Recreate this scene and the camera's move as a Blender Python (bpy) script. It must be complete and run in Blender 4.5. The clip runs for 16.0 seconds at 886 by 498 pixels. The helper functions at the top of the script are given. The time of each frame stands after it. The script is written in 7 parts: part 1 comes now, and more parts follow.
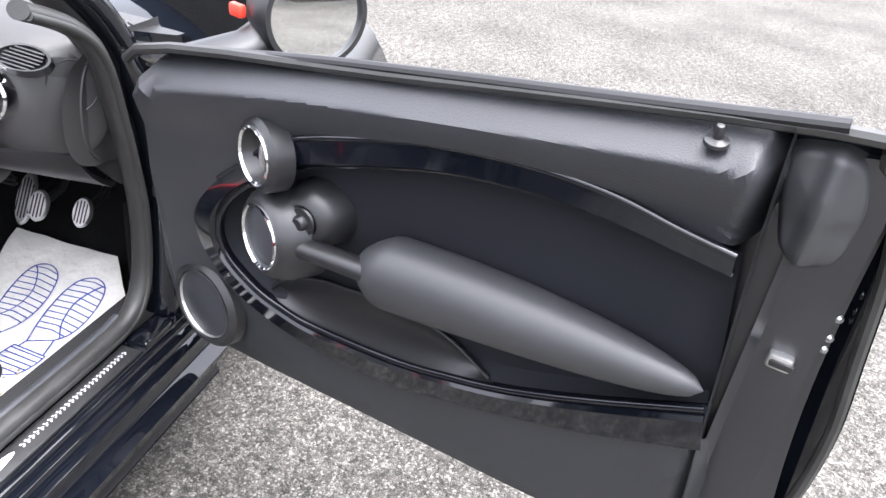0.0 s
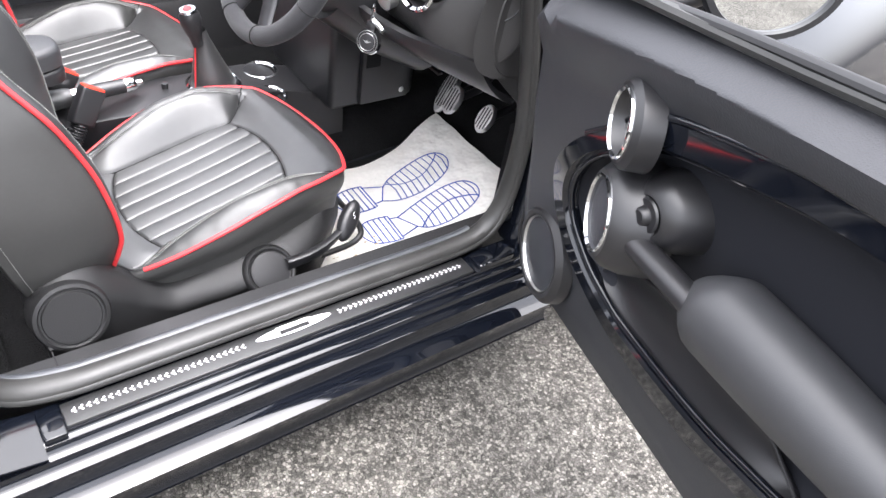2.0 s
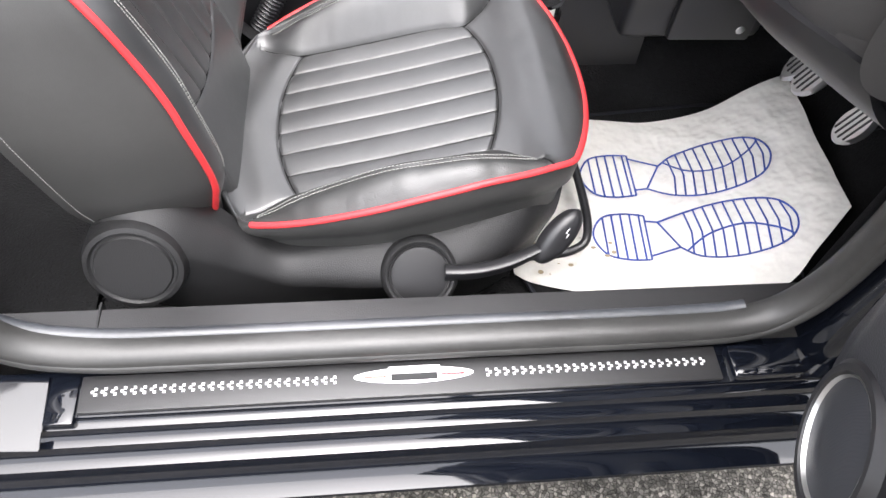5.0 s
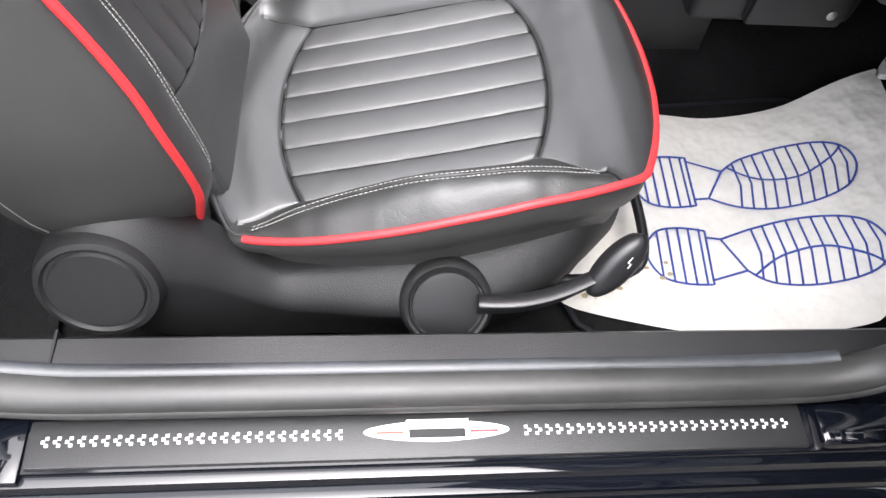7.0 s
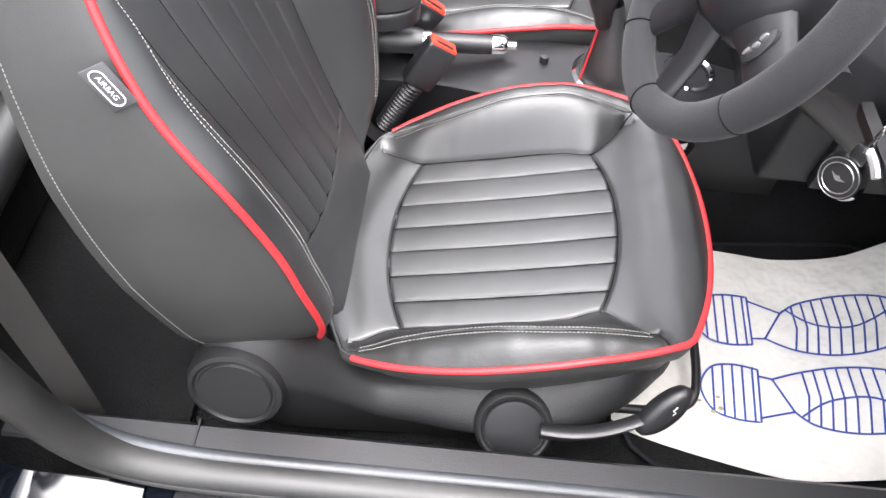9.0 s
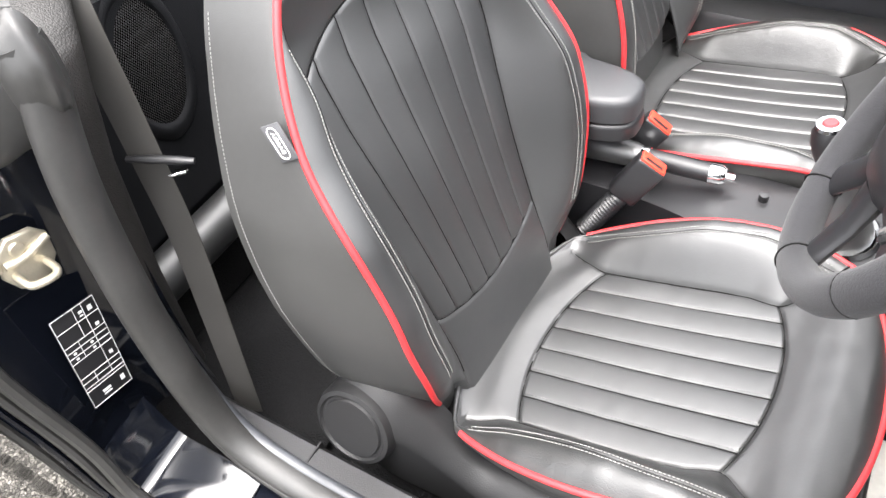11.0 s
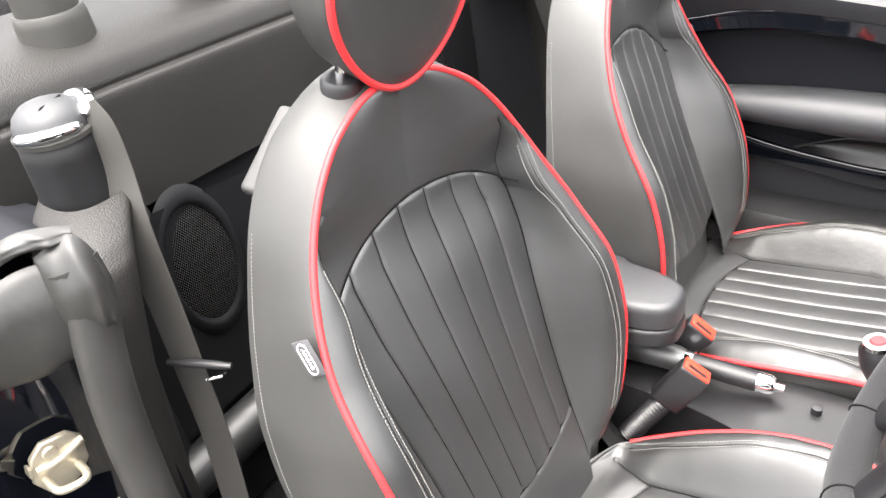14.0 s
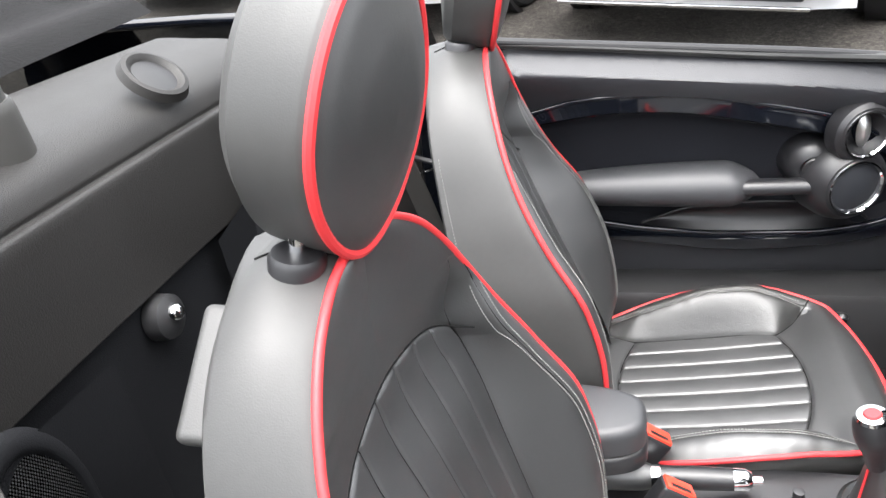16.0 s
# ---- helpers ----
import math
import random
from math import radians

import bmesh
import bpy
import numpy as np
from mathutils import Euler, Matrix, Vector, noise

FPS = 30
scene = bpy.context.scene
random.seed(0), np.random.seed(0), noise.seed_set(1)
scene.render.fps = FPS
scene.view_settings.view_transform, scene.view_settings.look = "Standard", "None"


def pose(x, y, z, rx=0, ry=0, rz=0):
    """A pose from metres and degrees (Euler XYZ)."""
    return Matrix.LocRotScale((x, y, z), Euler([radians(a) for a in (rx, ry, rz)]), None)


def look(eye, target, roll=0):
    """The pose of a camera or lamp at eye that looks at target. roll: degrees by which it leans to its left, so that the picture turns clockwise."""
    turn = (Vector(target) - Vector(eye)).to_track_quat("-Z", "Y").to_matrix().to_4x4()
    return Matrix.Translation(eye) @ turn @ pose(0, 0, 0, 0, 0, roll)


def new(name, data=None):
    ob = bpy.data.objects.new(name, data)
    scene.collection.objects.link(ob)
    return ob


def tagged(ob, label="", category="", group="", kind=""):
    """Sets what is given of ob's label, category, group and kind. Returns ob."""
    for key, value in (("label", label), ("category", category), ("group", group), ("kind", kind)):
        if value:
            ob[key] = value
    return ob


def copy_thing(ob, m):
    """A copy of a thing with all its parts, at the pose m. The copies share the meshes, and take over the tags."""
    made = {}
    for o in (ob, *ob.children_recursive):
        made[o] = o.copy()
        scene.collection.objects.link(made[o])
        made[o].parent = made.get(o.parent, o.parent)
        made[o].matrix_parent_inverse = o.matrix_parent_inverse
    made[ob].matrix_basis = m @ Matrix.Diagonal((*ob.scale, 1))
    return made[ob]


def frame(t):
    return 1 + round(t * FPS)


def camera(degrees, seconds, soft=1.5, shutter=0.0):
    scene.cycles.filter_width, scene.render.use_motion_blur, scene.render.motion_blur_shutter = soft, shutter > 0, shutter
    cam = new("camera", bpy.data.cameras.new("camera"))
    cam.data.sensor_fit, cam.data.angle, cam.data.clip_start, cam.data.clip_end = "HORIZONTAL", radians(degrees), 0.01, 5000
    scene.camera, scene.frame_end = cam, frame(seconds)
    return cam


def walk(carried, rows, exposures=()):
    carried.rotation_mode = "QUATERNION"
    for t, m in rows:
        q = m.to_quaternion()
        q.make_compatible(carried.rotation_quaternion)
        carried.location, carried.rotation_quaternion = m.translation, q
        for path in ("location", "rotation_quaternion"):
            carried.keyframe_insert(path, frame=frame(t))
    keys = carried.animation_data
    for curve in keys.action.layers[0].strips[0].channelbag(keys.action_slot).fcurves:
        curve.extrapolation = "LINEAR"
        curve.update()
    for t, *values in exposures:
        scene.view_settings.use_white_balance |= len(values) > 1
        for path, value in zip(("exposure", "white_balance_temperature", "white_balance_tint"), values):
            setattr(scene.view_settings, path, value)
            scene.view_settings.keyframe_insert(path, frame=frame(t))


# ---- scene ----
cam = camera(61.0, 16.0)
PATH = [
    (0, (-0.67, -0.869, 1.383), (1.024, -0.519, 0.378), 8.7),
    (0.5, (-0.665, -0.868, 1.375), (1.01, -0.491, 0.35), 9.0),
    (1, (-0.622, -0.872, 1.367), (0.945, -0.295, 0.267), 9.2),
    (1.5, (-0.522, -0.877, 1.355), (0.799, 0.031, 0.158), 10.2),
    (2, (-0.439, -0.874, 1.357), (0.582, 0.268, 0.07), 10.4),
    (2.5, (-0.39, -0.797, 1.335), (0.407, 0.437, -0.022), 10.9),
    (3, (-0.304, -0.649, 1.321), (0.348, 0.586, -0.11), 12.1),
    (3.5, (-0.232, -0.557, 1.302), (0.296, 0.692, -0.168), 11.4),
    (4, (-0.104, -0.482, 1.284), (0.216, 0.766, -0.245), 8.1),
    (4.2, (-0.076, -0.472, 1.27), (0.173, 0.755, -0.29), 6.7),
    (6.3, (-0.049, -0.268, 1.079), (0.166, 0.762, -0.622), 8.7),
    (6.5, (-0.056, -0.257, 1.079), (0.162, 0.772, -0.622), 9.3),
    (7, (-0.069, -0.246, 1.069), (0.151, 0.794, -0.625), 10.2),
    (7.5, (-0.081, -0.226, 1.071), (0.123, 0.832, -0.613), 10.4),
    (8, (-0.098, -0.221, 1.106), (0.074, 0.862, -0.566), 10.3),
    (8.5, (-0.099, -0.23, 1.223), (0.015, 0.878, -0.438), 8.4),
    (9, (-0.078, -0.227, 1.274), (-0.096, 0.887, -0.387), 4.5),
    (9.5, (0.03, -0.197, 1.289), (-0.251, 0.902, -0.358), 0.6),
    (10, (0.084, -0.176, 1.292), (-0.426, 0.891, -0.322), -3.8),
    (10.2, (0.087, -0.18, 1.295), (-0.483, 0.884, -0.3), -4.9),
    (12.3, (0.15, -0.193, 1.317), (-0.853, 0.914, -0.014), -11.5),
    (12.5, (0.148, -0.19, 1.319), (-0.859, 0.934, 0.007), -11.3),
    (13, (0.146, -0.173, 1.324), (-0.87, 0.991, 0.054), -10.6),
    (13.5, (0.138, -0.159, 1.328), (-0.892, 1.049, 0.112), -10.1),
    (14, (0.127, -0.139, 1.346), (-0.919, 1.111, 0.186), -9.7),
    (14.5, (0.121, -0.118, 1.357), (-0.977, 1.19, 0.317), -9.6),
    (15, (0.104, -0.11, 1.353), (-1.009, 1.284, 0.449), -8.9),
    (15.5, (0.029, -0.097, 1.342), (-0.934, 1.412, 0.451), -8.2),
    (16, (-0.189, -0.048, 1.33), (-0.667, 1.597, 0.298), -8.4),
]
walk(cam, [(t, look(eye, target, roll)) for t, eye, target, roll in PATH], [(0, 2.76, 6150, 14), (4.0, 2.70, 6450, 13), (7.0, 2.40, 6400, 13), (9.0, 2.46, 6400, 13), (10.0, 2.74, 6400, 12), (12.5, 3.02, 6800, 11), (14.5, 3.01, 6700, 11), (16.0, 2.66, 6450, 10)])

# ---- light: bright overcast sky ----
world = bpy.data.worlds.new("world")
scene.world = world
world.use_nodes = True
wn = world.node_tree.nodes
sky = wn.new("ShaderNodeTexSky")
sky.sky_type, sky.sun_disc = "NISHITA", False
sky.sun_elevation, sky.sun_rotation = radians(78), radians(180)
sky.air_density, sky.dust_density, sky.ozone_density = 1.0, 4.0, 0.6
sky_grey = wn.new("ShaderNodeHueSaturation")
sky_grey.inputs["Saturation"].default_value = 0.18
world.node_tree.links.new(sky.outputs[0], sky_grey.inputs["Color"])
world.node_tree.links.new(sky_grey.outputs[0], wn["Background"].inputs[0])
wn["Background"].inputs[1].default_value = 0.15
sun = new("sun", bpy.data.lights.new("sun", "SUN"))
sun.data.energy, sun.data.angle, sun.data.color = 0.95, radians(92), (1.0, 0.97, 0.93)
sun.matrix_world = look((-0.6, -0.2, 5.6), (0, 0, 0))


# ---- materials ----
def material(name, colour, rough=0.5, metal=0.0, grain=0.0, size=400.0, vary=0.12, coat=0.0, spec=0.5, wear=0.0, cells=False, sheen=0.0, creases=0.0, even=False, fold_size=75, ior=1.5):
    """A surface with colour variation at two scales, grain relief of the given size (per metre) and uneven roughness."""
    m = bpy.data.materials.new(name)
    m.use_nodes = True
    nodes, links = m.node_tree.nodes, m.node_tree.links
    b = nodes["Principled BSDF"]
    b.inputs["Metallic"].default_value = metal
    b.inputs["Coat Weight"].default_value = coat
    b.inputs["Coat Roughness"].default_value = 0.03 if coat > 0.6 else rough * 0.8
    b.inputs["Specular IOR Level"].default_value = spec
    b.inputs["Sheen Weight"].default_value = sheen
    b.inputs["IOR"].default_value = ior
    pos = nodes.new("ShaderNodeTexCoord")
    big, fine = nodes.new("ShaderNodeTexNoise"), nodes.new("ShaderNodeTexNoise")
    big.inputs["Scale"].default_value, fine.inputs["Scale"].default_value = 9.0, 120.0
    big.inputs["Detail"].default_value = 5
    mix = nodes.new("ShaderNodeMath")
    mix.operation = "MULTIPLY_ADD"
    links.new(pos.outputs["Object"], big.inputs["Vector"])
    links.new(pos.outputs["Object"], fine.inputs["Vector"])
    links.new(fine.outputs[0], mix.inputs[0])
    mix.inputs[1].default_value = 0.35
    links.new(big.outputs[0], mix.inputs[2])
    ramp = nodes.new("ShaderNodeMapRange")
    ramp.inputs["From Min"].default_value, ramp.inputs["From Max"].default_value = 0.4, 0.95
    ramp.inputs["To Min"].default_value, ramp.inputs["To Max"].default_value = 1 - vary, 1 + vary
    links.new(mix.outputs[0], ramp.inputs["Value"])
    tint = nodes.new("ShaderNodeVectorMath")
    tint.operation = "SCALE"
    tint.inputs[0].default_value = colour
    links.new(ramp.outputs[0], tint.inputs["Scale"])
    links.new(tint.outputs[0], b.inputs["Base Color"])
    rr = nodes.new("ShaderNodeMapRange")
    rr.inputs["From Min"].default_value, rr.inputs["From Max"].default_value = 0.4, 0.95
    rr.inputs["To Min"].default_value, rr.inputs["To Max"].default_value = max(0.02, rough - 0.5 * vary * rough - wear), rough + 0.5 * vary * rough
    links.new(mix.outputs[0], rr.inputs["Value"])
    links.new(rr.outputs[0], b.inputs["Roughness"])
    if grain:
        tex = nodes.new("ShaderNodeTexVoronoi" if cells else "ShaderNodeTexNoise")
        tex.inputs["Scale"].default_value = size
        if even:
            tex.inputs["Randomness"].default_value = 0.0
        links.new(pos.outputs["Object"], tex.inputs["Vector"])
        bump = nodes.new("ShaderNodeBump")
        bump.inputs["Strength"].default_value = grain
        bump.inputs["Distance"].default_value = 0.6 / size
        bump.invert = cells
        if creases:
            # long shallow wrinkles, bent by noise
            warp = nodes.new("ShaderNodeVectorMath")
            warp.operation = "MULTIPLY_ADD"
            bend = nodes.new("ShaderNodeTexNoise")
            bend.inputs["Scale"].default_value = 14
            links.new(pos.outputs["Object"], bend.inputs["Vector"])
            links.new(bend.outputs["Color"], warp.inputs[0])
            warp.inputs[1].default_value = (0.09, 0.09, 0.09)
            links.new(pos.outputs["Object"], warp.inputs[2])
            fold = nodes.new("ShaderNodeTexVoronoi")
            fold.feature = "DISTANCE_TO_EDGE"
            fold.inputs["Scale"].default_value = fold_size
            links.new(warp.outputs[0], fold.inputs["Vector"])
            low = nodes.new("ShaderNodeMapRange")
            low.inputs["From Max"].default_value = 0.10
            links.new(fold.outputs["Distance"], low.inputs["Value"])
            dent = nodes.new("ShaderNodeBump")
            dent.inputs["Strength"].default_value, dent.inputs["Distance"].default_value = creases, 0.0012
            links.new(low.outputs[0], dent.inputs["Height"])
            soft = nodes.new("ShaderNodeTexNoise")
            soft.inputs["Scale"].default_value, soft.inputs["Detail"].default_value = 26, 3
            links.new(pos.outputs["Object"], soft.inputs["Vector"])
            swell = nodes.new("ShaderNodeBump")
            swell.inputs["Strength"].default_value, swell.inputs["Distance"].default_value = creases, 0.008
            links.new(soft.outputs[0], swell.inputs["Height"])
            links.new(swell.outputs[0], dent.inputs["Normal"])
            links.new(dent.outputs[0], bump.inputs["Normal"])
        links.new(tex.outputs[0], bump.inputs["Height"])
        links.new(bump.outputs[0], b.inputs["Normal"])
    return m


LEATHER = material("black_leather", (0.012, 0.0125, 0.0130), 0.50, grain=0.14, size=620, vary=0.26, spec=1.0, coat=0.25, creases=0.035, ior=1.62)
WORN = material("worn_black_leather", (0.011, 0.0113, 0.011), 0.48, grain=0.16, size=620, vary=0.26, spec=1.0, coat=0.1, creases=0.15, fold_size=150)
BASEPLASTIC = material("grained_base_plastic", (0.013, 0.013, 0.0135), 0.50, grain=0.40, size=700, vary=0.14, cells=True, spec=0.40)
DARKTHREAD = material("dark_thread", (0.045, 0.045, 0.044), 0.7, vary=0.1)
VINYL = material("dark_grey_vinyl", (0.042, 0.042, 0.041), 0.48, grain=0.14, size=700, vary=0.14, spec=0.6)
RED = material("red_piping", (0.62, 0.035, 0.04), 0.45, grain=0.2, size=700, vary=0.08)
THREAD = material("grey_thread", (0.22, 0.22, 0.21), 0.7, vary=0.1)
PLASTIC = material("black_grained_plastic", (0.020, 0.020, 0.021), 0.42, grain=0.32, size=800, vary=0.12, cells=True, spec=0.6)
SOFT = material("soft_touch_trim", (0.026, 0.027, 0.031), 0.48, grain=0.26, size=420, vary=0.12, cells=True, spec=0.55)
DASHSKIN = material("grained_dash_skin", (0.034, 0.033, 0.033), 0.46, grain=0.32, size=800, vary=0.12, cells=True, spec=0.6)
SMOOTH = material("smooth_black_plastic", (0.013, 0.013, 0.0145), 0.38, grain=0.12, size=900, vary=0.12, spec=0.65)
CLOTH = material("door_inlay_cloth", (0.012, 0.013, 0.017), 0.75, grain=0.3, size=1500, vary=0.1, spec=0.25)
CARPET = material("charcoal_carpet", (0.012, 0.012, 0.0125), 0.95, grain=1.0, size=260, vary=0.45, spec=0.08, sheen=0.03)
GLOSS = material("gloss_black_paint", (0.004, 0.005, 0.008), 0.06, vary=0.15, coat=0.35)
RUBBER = material("grey_black_rubber_seal", (0.030, 0.0298, 0.0288), 0.44, grain=0.07, size=420, vary=0.40, spec=0.6)
LIPRUBBER = material("worn_blue_grey_rubber", (0.040, 0.043, 0.049), 0.40, grain=0.10, size=300, vary=0.45, spec=0.7)
CHROME = material("chrome", (0.78, 0.79, 0.80), 0.07, metal=1.0, vary=0.04)
SATIN = material("satin_silver", (0.62, 0.62, 0.61), 0.3, metal=0.9, vary=0.06)
CASTMETAL = material("yellowed_cast_zinc", (0.60, 0.55, 0.44), 0.42, metal=0.75, grain=0.2, size=300, vary=0.20)
FINEMESH = material("fine_speaker_mesh", (0.024, 0.026, 0.031), 0.42, grain=0.6, size=700, vary=0.1, cells=True, spec=0.8, even=True)
MESH = material("speaker_mesh", (0.022, 0.022, 0.023), 0.38, grain=1.0, size=330, vary=0.1, cells=True, spec=0.8, even=True)


def perforate(m, pitch=0.0042):
    """Rows of small dark holes, staggered, across a speaker's mesh."""
    nodes, links = m.node_tree.nodes, m.node_tree.links
    b = nodes["Principled BSDF"]
    pos, cut = nodes.new("ShaderNodeTexCoord"), nodes.new("ShaderNodeSeparateXYZ")
    links.new(pos.outputs["Object"], cut.inputs[0])
    waves = []
    for sign in (1, -1):
        along = nodes.new("ShaderNodeMath")
        along.operation = "MULTIPLY_ADD"
        links.new(cut.outputs["Z"], along.inputs[0])
        along.inputs[1].default_value = sign * 0.62
        links.new(cut.outputs["Y"], along.inputs[2])
        scale, wave = nodes.new("ShaderNodeMath"), nodes.new("ShaderNodeMath")
        scale.operation, wave.operation = "MULTIPLY", "SINE"
        scale.inputs[1].default_value = 2 * math.pi / pitch
        links.new(along.outputs[0], scale.inputs[0])
        links.new(scale.outputs[0], wave.inputs[0])
        waves.append(wave)
    both_ways = nodes.new("ShaderNodeMath")
    both_ways.operation = "ADD"
    links.new(waves[0].outputs[0], both_ways.inputs[0])
    links.new(waves[1].outputs[0], both_ways.inputs[1])
    hole = nodes.new("ShaderNodeMapRange")
    hole.inputs["From Min"].default_value, hole.inputs["From Max"].default_value = 0.1, 0.9
    links.new(both_ways.outputs[0], hole.inputs["Value"])
    mix = nodes.new("ShaderNodeMix")
    mix.data_type = "RGBA"
    mix.inputs["A"].default_value, mix.inputs["B"].default_value = (0.0015, 0.0015, 0.0015, 1), (0.05, 0.05, 0.052, 1)
    links.new(hole.outputs[0], mix.inputs["Factor"])
    links.new(mix.outputs["Result"], b.inputs["Base Color"])
    gloss = nodes.new("ShaderNodeMath")
    gloss.operation = "MULTIPLY"
    gloss.inputs[1].default_value = 0.6
    links.new(hole.outputs[0], gloss.inputs[0])
    links.new(gloss.outputs[0], b.inputs["Specular IOR Level"])


perforate(MESH)
PAPER = material("white_paper", (0.80, 0.78, 0.73), 0.75, grain=0.5, size=24, vary=0.10, spec=0.3)
BLUE = material("blue_ink", (0.035, 0.075, 0.34), 0.7, vary=0.1)
WHITE = material("white_print", (0.82, 0.82, 0.82), 0.5, vary=0.03)
ORANGE = material("red_plastic", (0.75, 0.055, 0.03), 0.38, vary=0.06)
BELT = material("belt_webbing", (0.045, 0.043, 0.040), 0.7, grain=0.35, size=900, vary=0.15)
ALCANTARA = material("suede", (0.026, 0.026, 0.028), 0.9, grain=0.5, size=600, vary=0.25, spec=0.2, sheen=0.12)
GREYTRIM = material("hoop_grey", (0.040, 0.039, 0.036), 0.5, grain=0.25, size=700, vary=0.08, cells=True)
CARWHITE = material("white_car_paint", (0.78, 0.78, 0.79), 0.12, vary=0.03, coat=0.8)
TYRE = material("tyre_rubber", (0.02, 0.02, 0.021), 0.8, grain=0.4, size=120, vary=0.2)
DECK = material("dark_deck_trim", (0.017, 0.016, 0.015), 0.52, grain=0.45, size=480, vary=0.14, cells=True, spec=0.45)
SIDE = material("dark_blue_black_panel", (0.010, 0.0105, 0.012), 0.65, grain=0.3, size=560, vary=0.12, cells=True, spec=0.2)
ARMPAD = material("satin_arm_pad", (0.032, 0.033, 0.036), 0.5, grain=0.2, size=800, vary=0.10, spec=0.7)
SEAMBLACK = material("black_seam_thread", (0.006, 0.006, 0.006), 0.8, vary=0.1, spec=0.2)
WAIST = material("matt_waist_seal", (0.009, 0.009, 0.010), 0.5, vary=0.2, spec=0.4)
SHUTPAINT = material("satin_black_paint", (0.014, 0.0145, 0.018), 0.40, vary=0.25, spec=0.9)
LABEL = material("grey_fabric_label", (0.085, 0.085, 0.09), 0.7, vary=0.08)


def asphalt(name="chipped_asphalt", low=(0.085, 0.080, 0.073, 1), middle=(0.150, 0.142, 0.127, 1), high=(0.275, 0.26, 0.232, 1), patches=0.20):
    m = bpy.data.materials.new(name)
    m.use_nodes = True
    nodes, links = m.node_tree.nodes, m.node_tree.links
    b = nodes["Principled BSDF"]
    pos = nodes.new("ShaderNodeTexCoord")
    stones, speck, patch = nodes.new("ShaderNodeTexVoronoi"), nodes.new("ShaderNodeTexNoise"), nodes.new("ShaderNodeTexNoise")
    for tex, s in ((stones, 150), (speck, 260), (patch, 1.3)):
        tex.inputs["Scale"].default_value = s
        links.new(pos.outputs["Object"], tex.inputs["Vector"])
    patch.inputs["Detail"].default_value = 8
    edge = nodes.new("ShaderNodeTexVoronoi")
    edge.feature = "DISTANCE_TO_EDGE"
    edge.inputs["Scale"].default_value = 150
    links.new(pos.outputs["Object"], edge.inputs["Vector"])
    bw = nodes.new("ShaderNodeSeparateColor")
    links.new(stones.outputs["Color"], bw.inputs[0])
    tone = nodes.new("ShaderNodeValToRGB")
    tone.color_ramp.elements[0].color, tone.color_ramp.elements[1].color = low, high
    mid = tone.color_ramp.elements.new(0.55)
    mid.color = middle
    links.new(bw.outputs[0], tone.inputs[0])
    gap = nodes.new("ShaderNodeMapRange")
    gap.inputs["From Max"].default_value = 0.12
    gap.inputs["To Min"].default_value = 0.40
    links.new(edge.outputs[0], gap.inputs["Value"])
    wash = nodes.new("ShaderNodeMapRange")
    wash.inputs["From Min"].default_value, wash.inputs["From Max"].default_value = 0.35, 0.7
    wash.inputs["To Min"].default_value, wash.inputs["To Max"].default_value = 1 - patches, 1 + patches
    links.new(patch.outputs[0], wash.inputs["Value"])
    both = nodes.new("ShaderNodeMath")
    both.operation = "MULTIPLY"
    blotch = nodes.new("ShaderNodeTexNoise")
    blotch.inputs["Scale"].default_value, blotch.inputs["Detail"].default_value, blotch.inputs["Roughness"].default_value = 26, 8, 0.85
    links.new(pos.outputs["Object"], blotch.inputs["Vector"])
    spread = nodes.new("ShaderNodeMapRange")
    spread.inputs["From Min"].default_value, spread.inputs["From Max"].default_value = 0.38, 0.64
    spread.inputs["To Min"].default_value, spread.inputs["To Max"].default_value = 0.42, 1.50
    links.new(blotch.outputs[0], spread.inputs["Value"])
    patchy = nodes.new("ShaderNodeMath")
    patchy.operation = "MULTIPLY"
    links.new(spread.outputs[0], patchy.inputs[0])
    links.new(wash.outputs[0], patchy.inputs[1])
    links.new(gap.outputs[0], both.inputs[0])
    links.new(patchy.outputs[0], both.inputs[1])
    out = nodes.new("ShaderNodeVectorMath")
    out.operation = "SCALE"
    links.new(tone.outputs[0], out.inputs[0])
    links.new(both.outputs[0], out.inputs["Scale"])
    links.new(out.outputs[0], b.inputs["Base Color"])
    b.inputs["Roughness"].default_value = 0.85
    b.inputs["Specular IOR Level"].default_value = 0.15
    bump = nodes.new("ShaderNodeBump")
    bump.inputs["Strength"].default_value, bump.inputs["Distance"].default_value = 1.0, 0.004
    links.new(gap.outputs[0], bump.inputs["Height"])
    links.new(bump.outputs[0], b.inputs["Normal"])
    return m


ASPHALT = asphalt()
TARMAC = asphalt("dark_tarmac", (0.040, 0.036, 0.031, 1), (0.062, 0.056, 0.049, 1), (0.105, 0.096, 0.085, 1), 0.45)


# ---- shaping helpers ----
def part(name, bm, mat, parent=None, label="", smooth=True):
    me = bpy.data.meshes.new(name)
    bmesh.ops.recalc_face_normals(bm, faces=bm.faces)
    for f in bm.faces:
        f.smooth = smooth
    bm.to_mesh(me)
    bm.free()
    me.materials.append(mat)
    if smooth:
        me.set_sharp_from_angle(angle=radians(38))
    ob = new(name, me)
    if parent is not None:
        ob.parent = parent
    if label:
        ob["label"] = label
    return ob


def thing(name, label, category, at=(0, 0, 0), group="", kind=""):
    ob = new(name)
    ob.location = at
    ob.empty_display_size = 0.1
    return tagged(ob, label, category, group, kind)


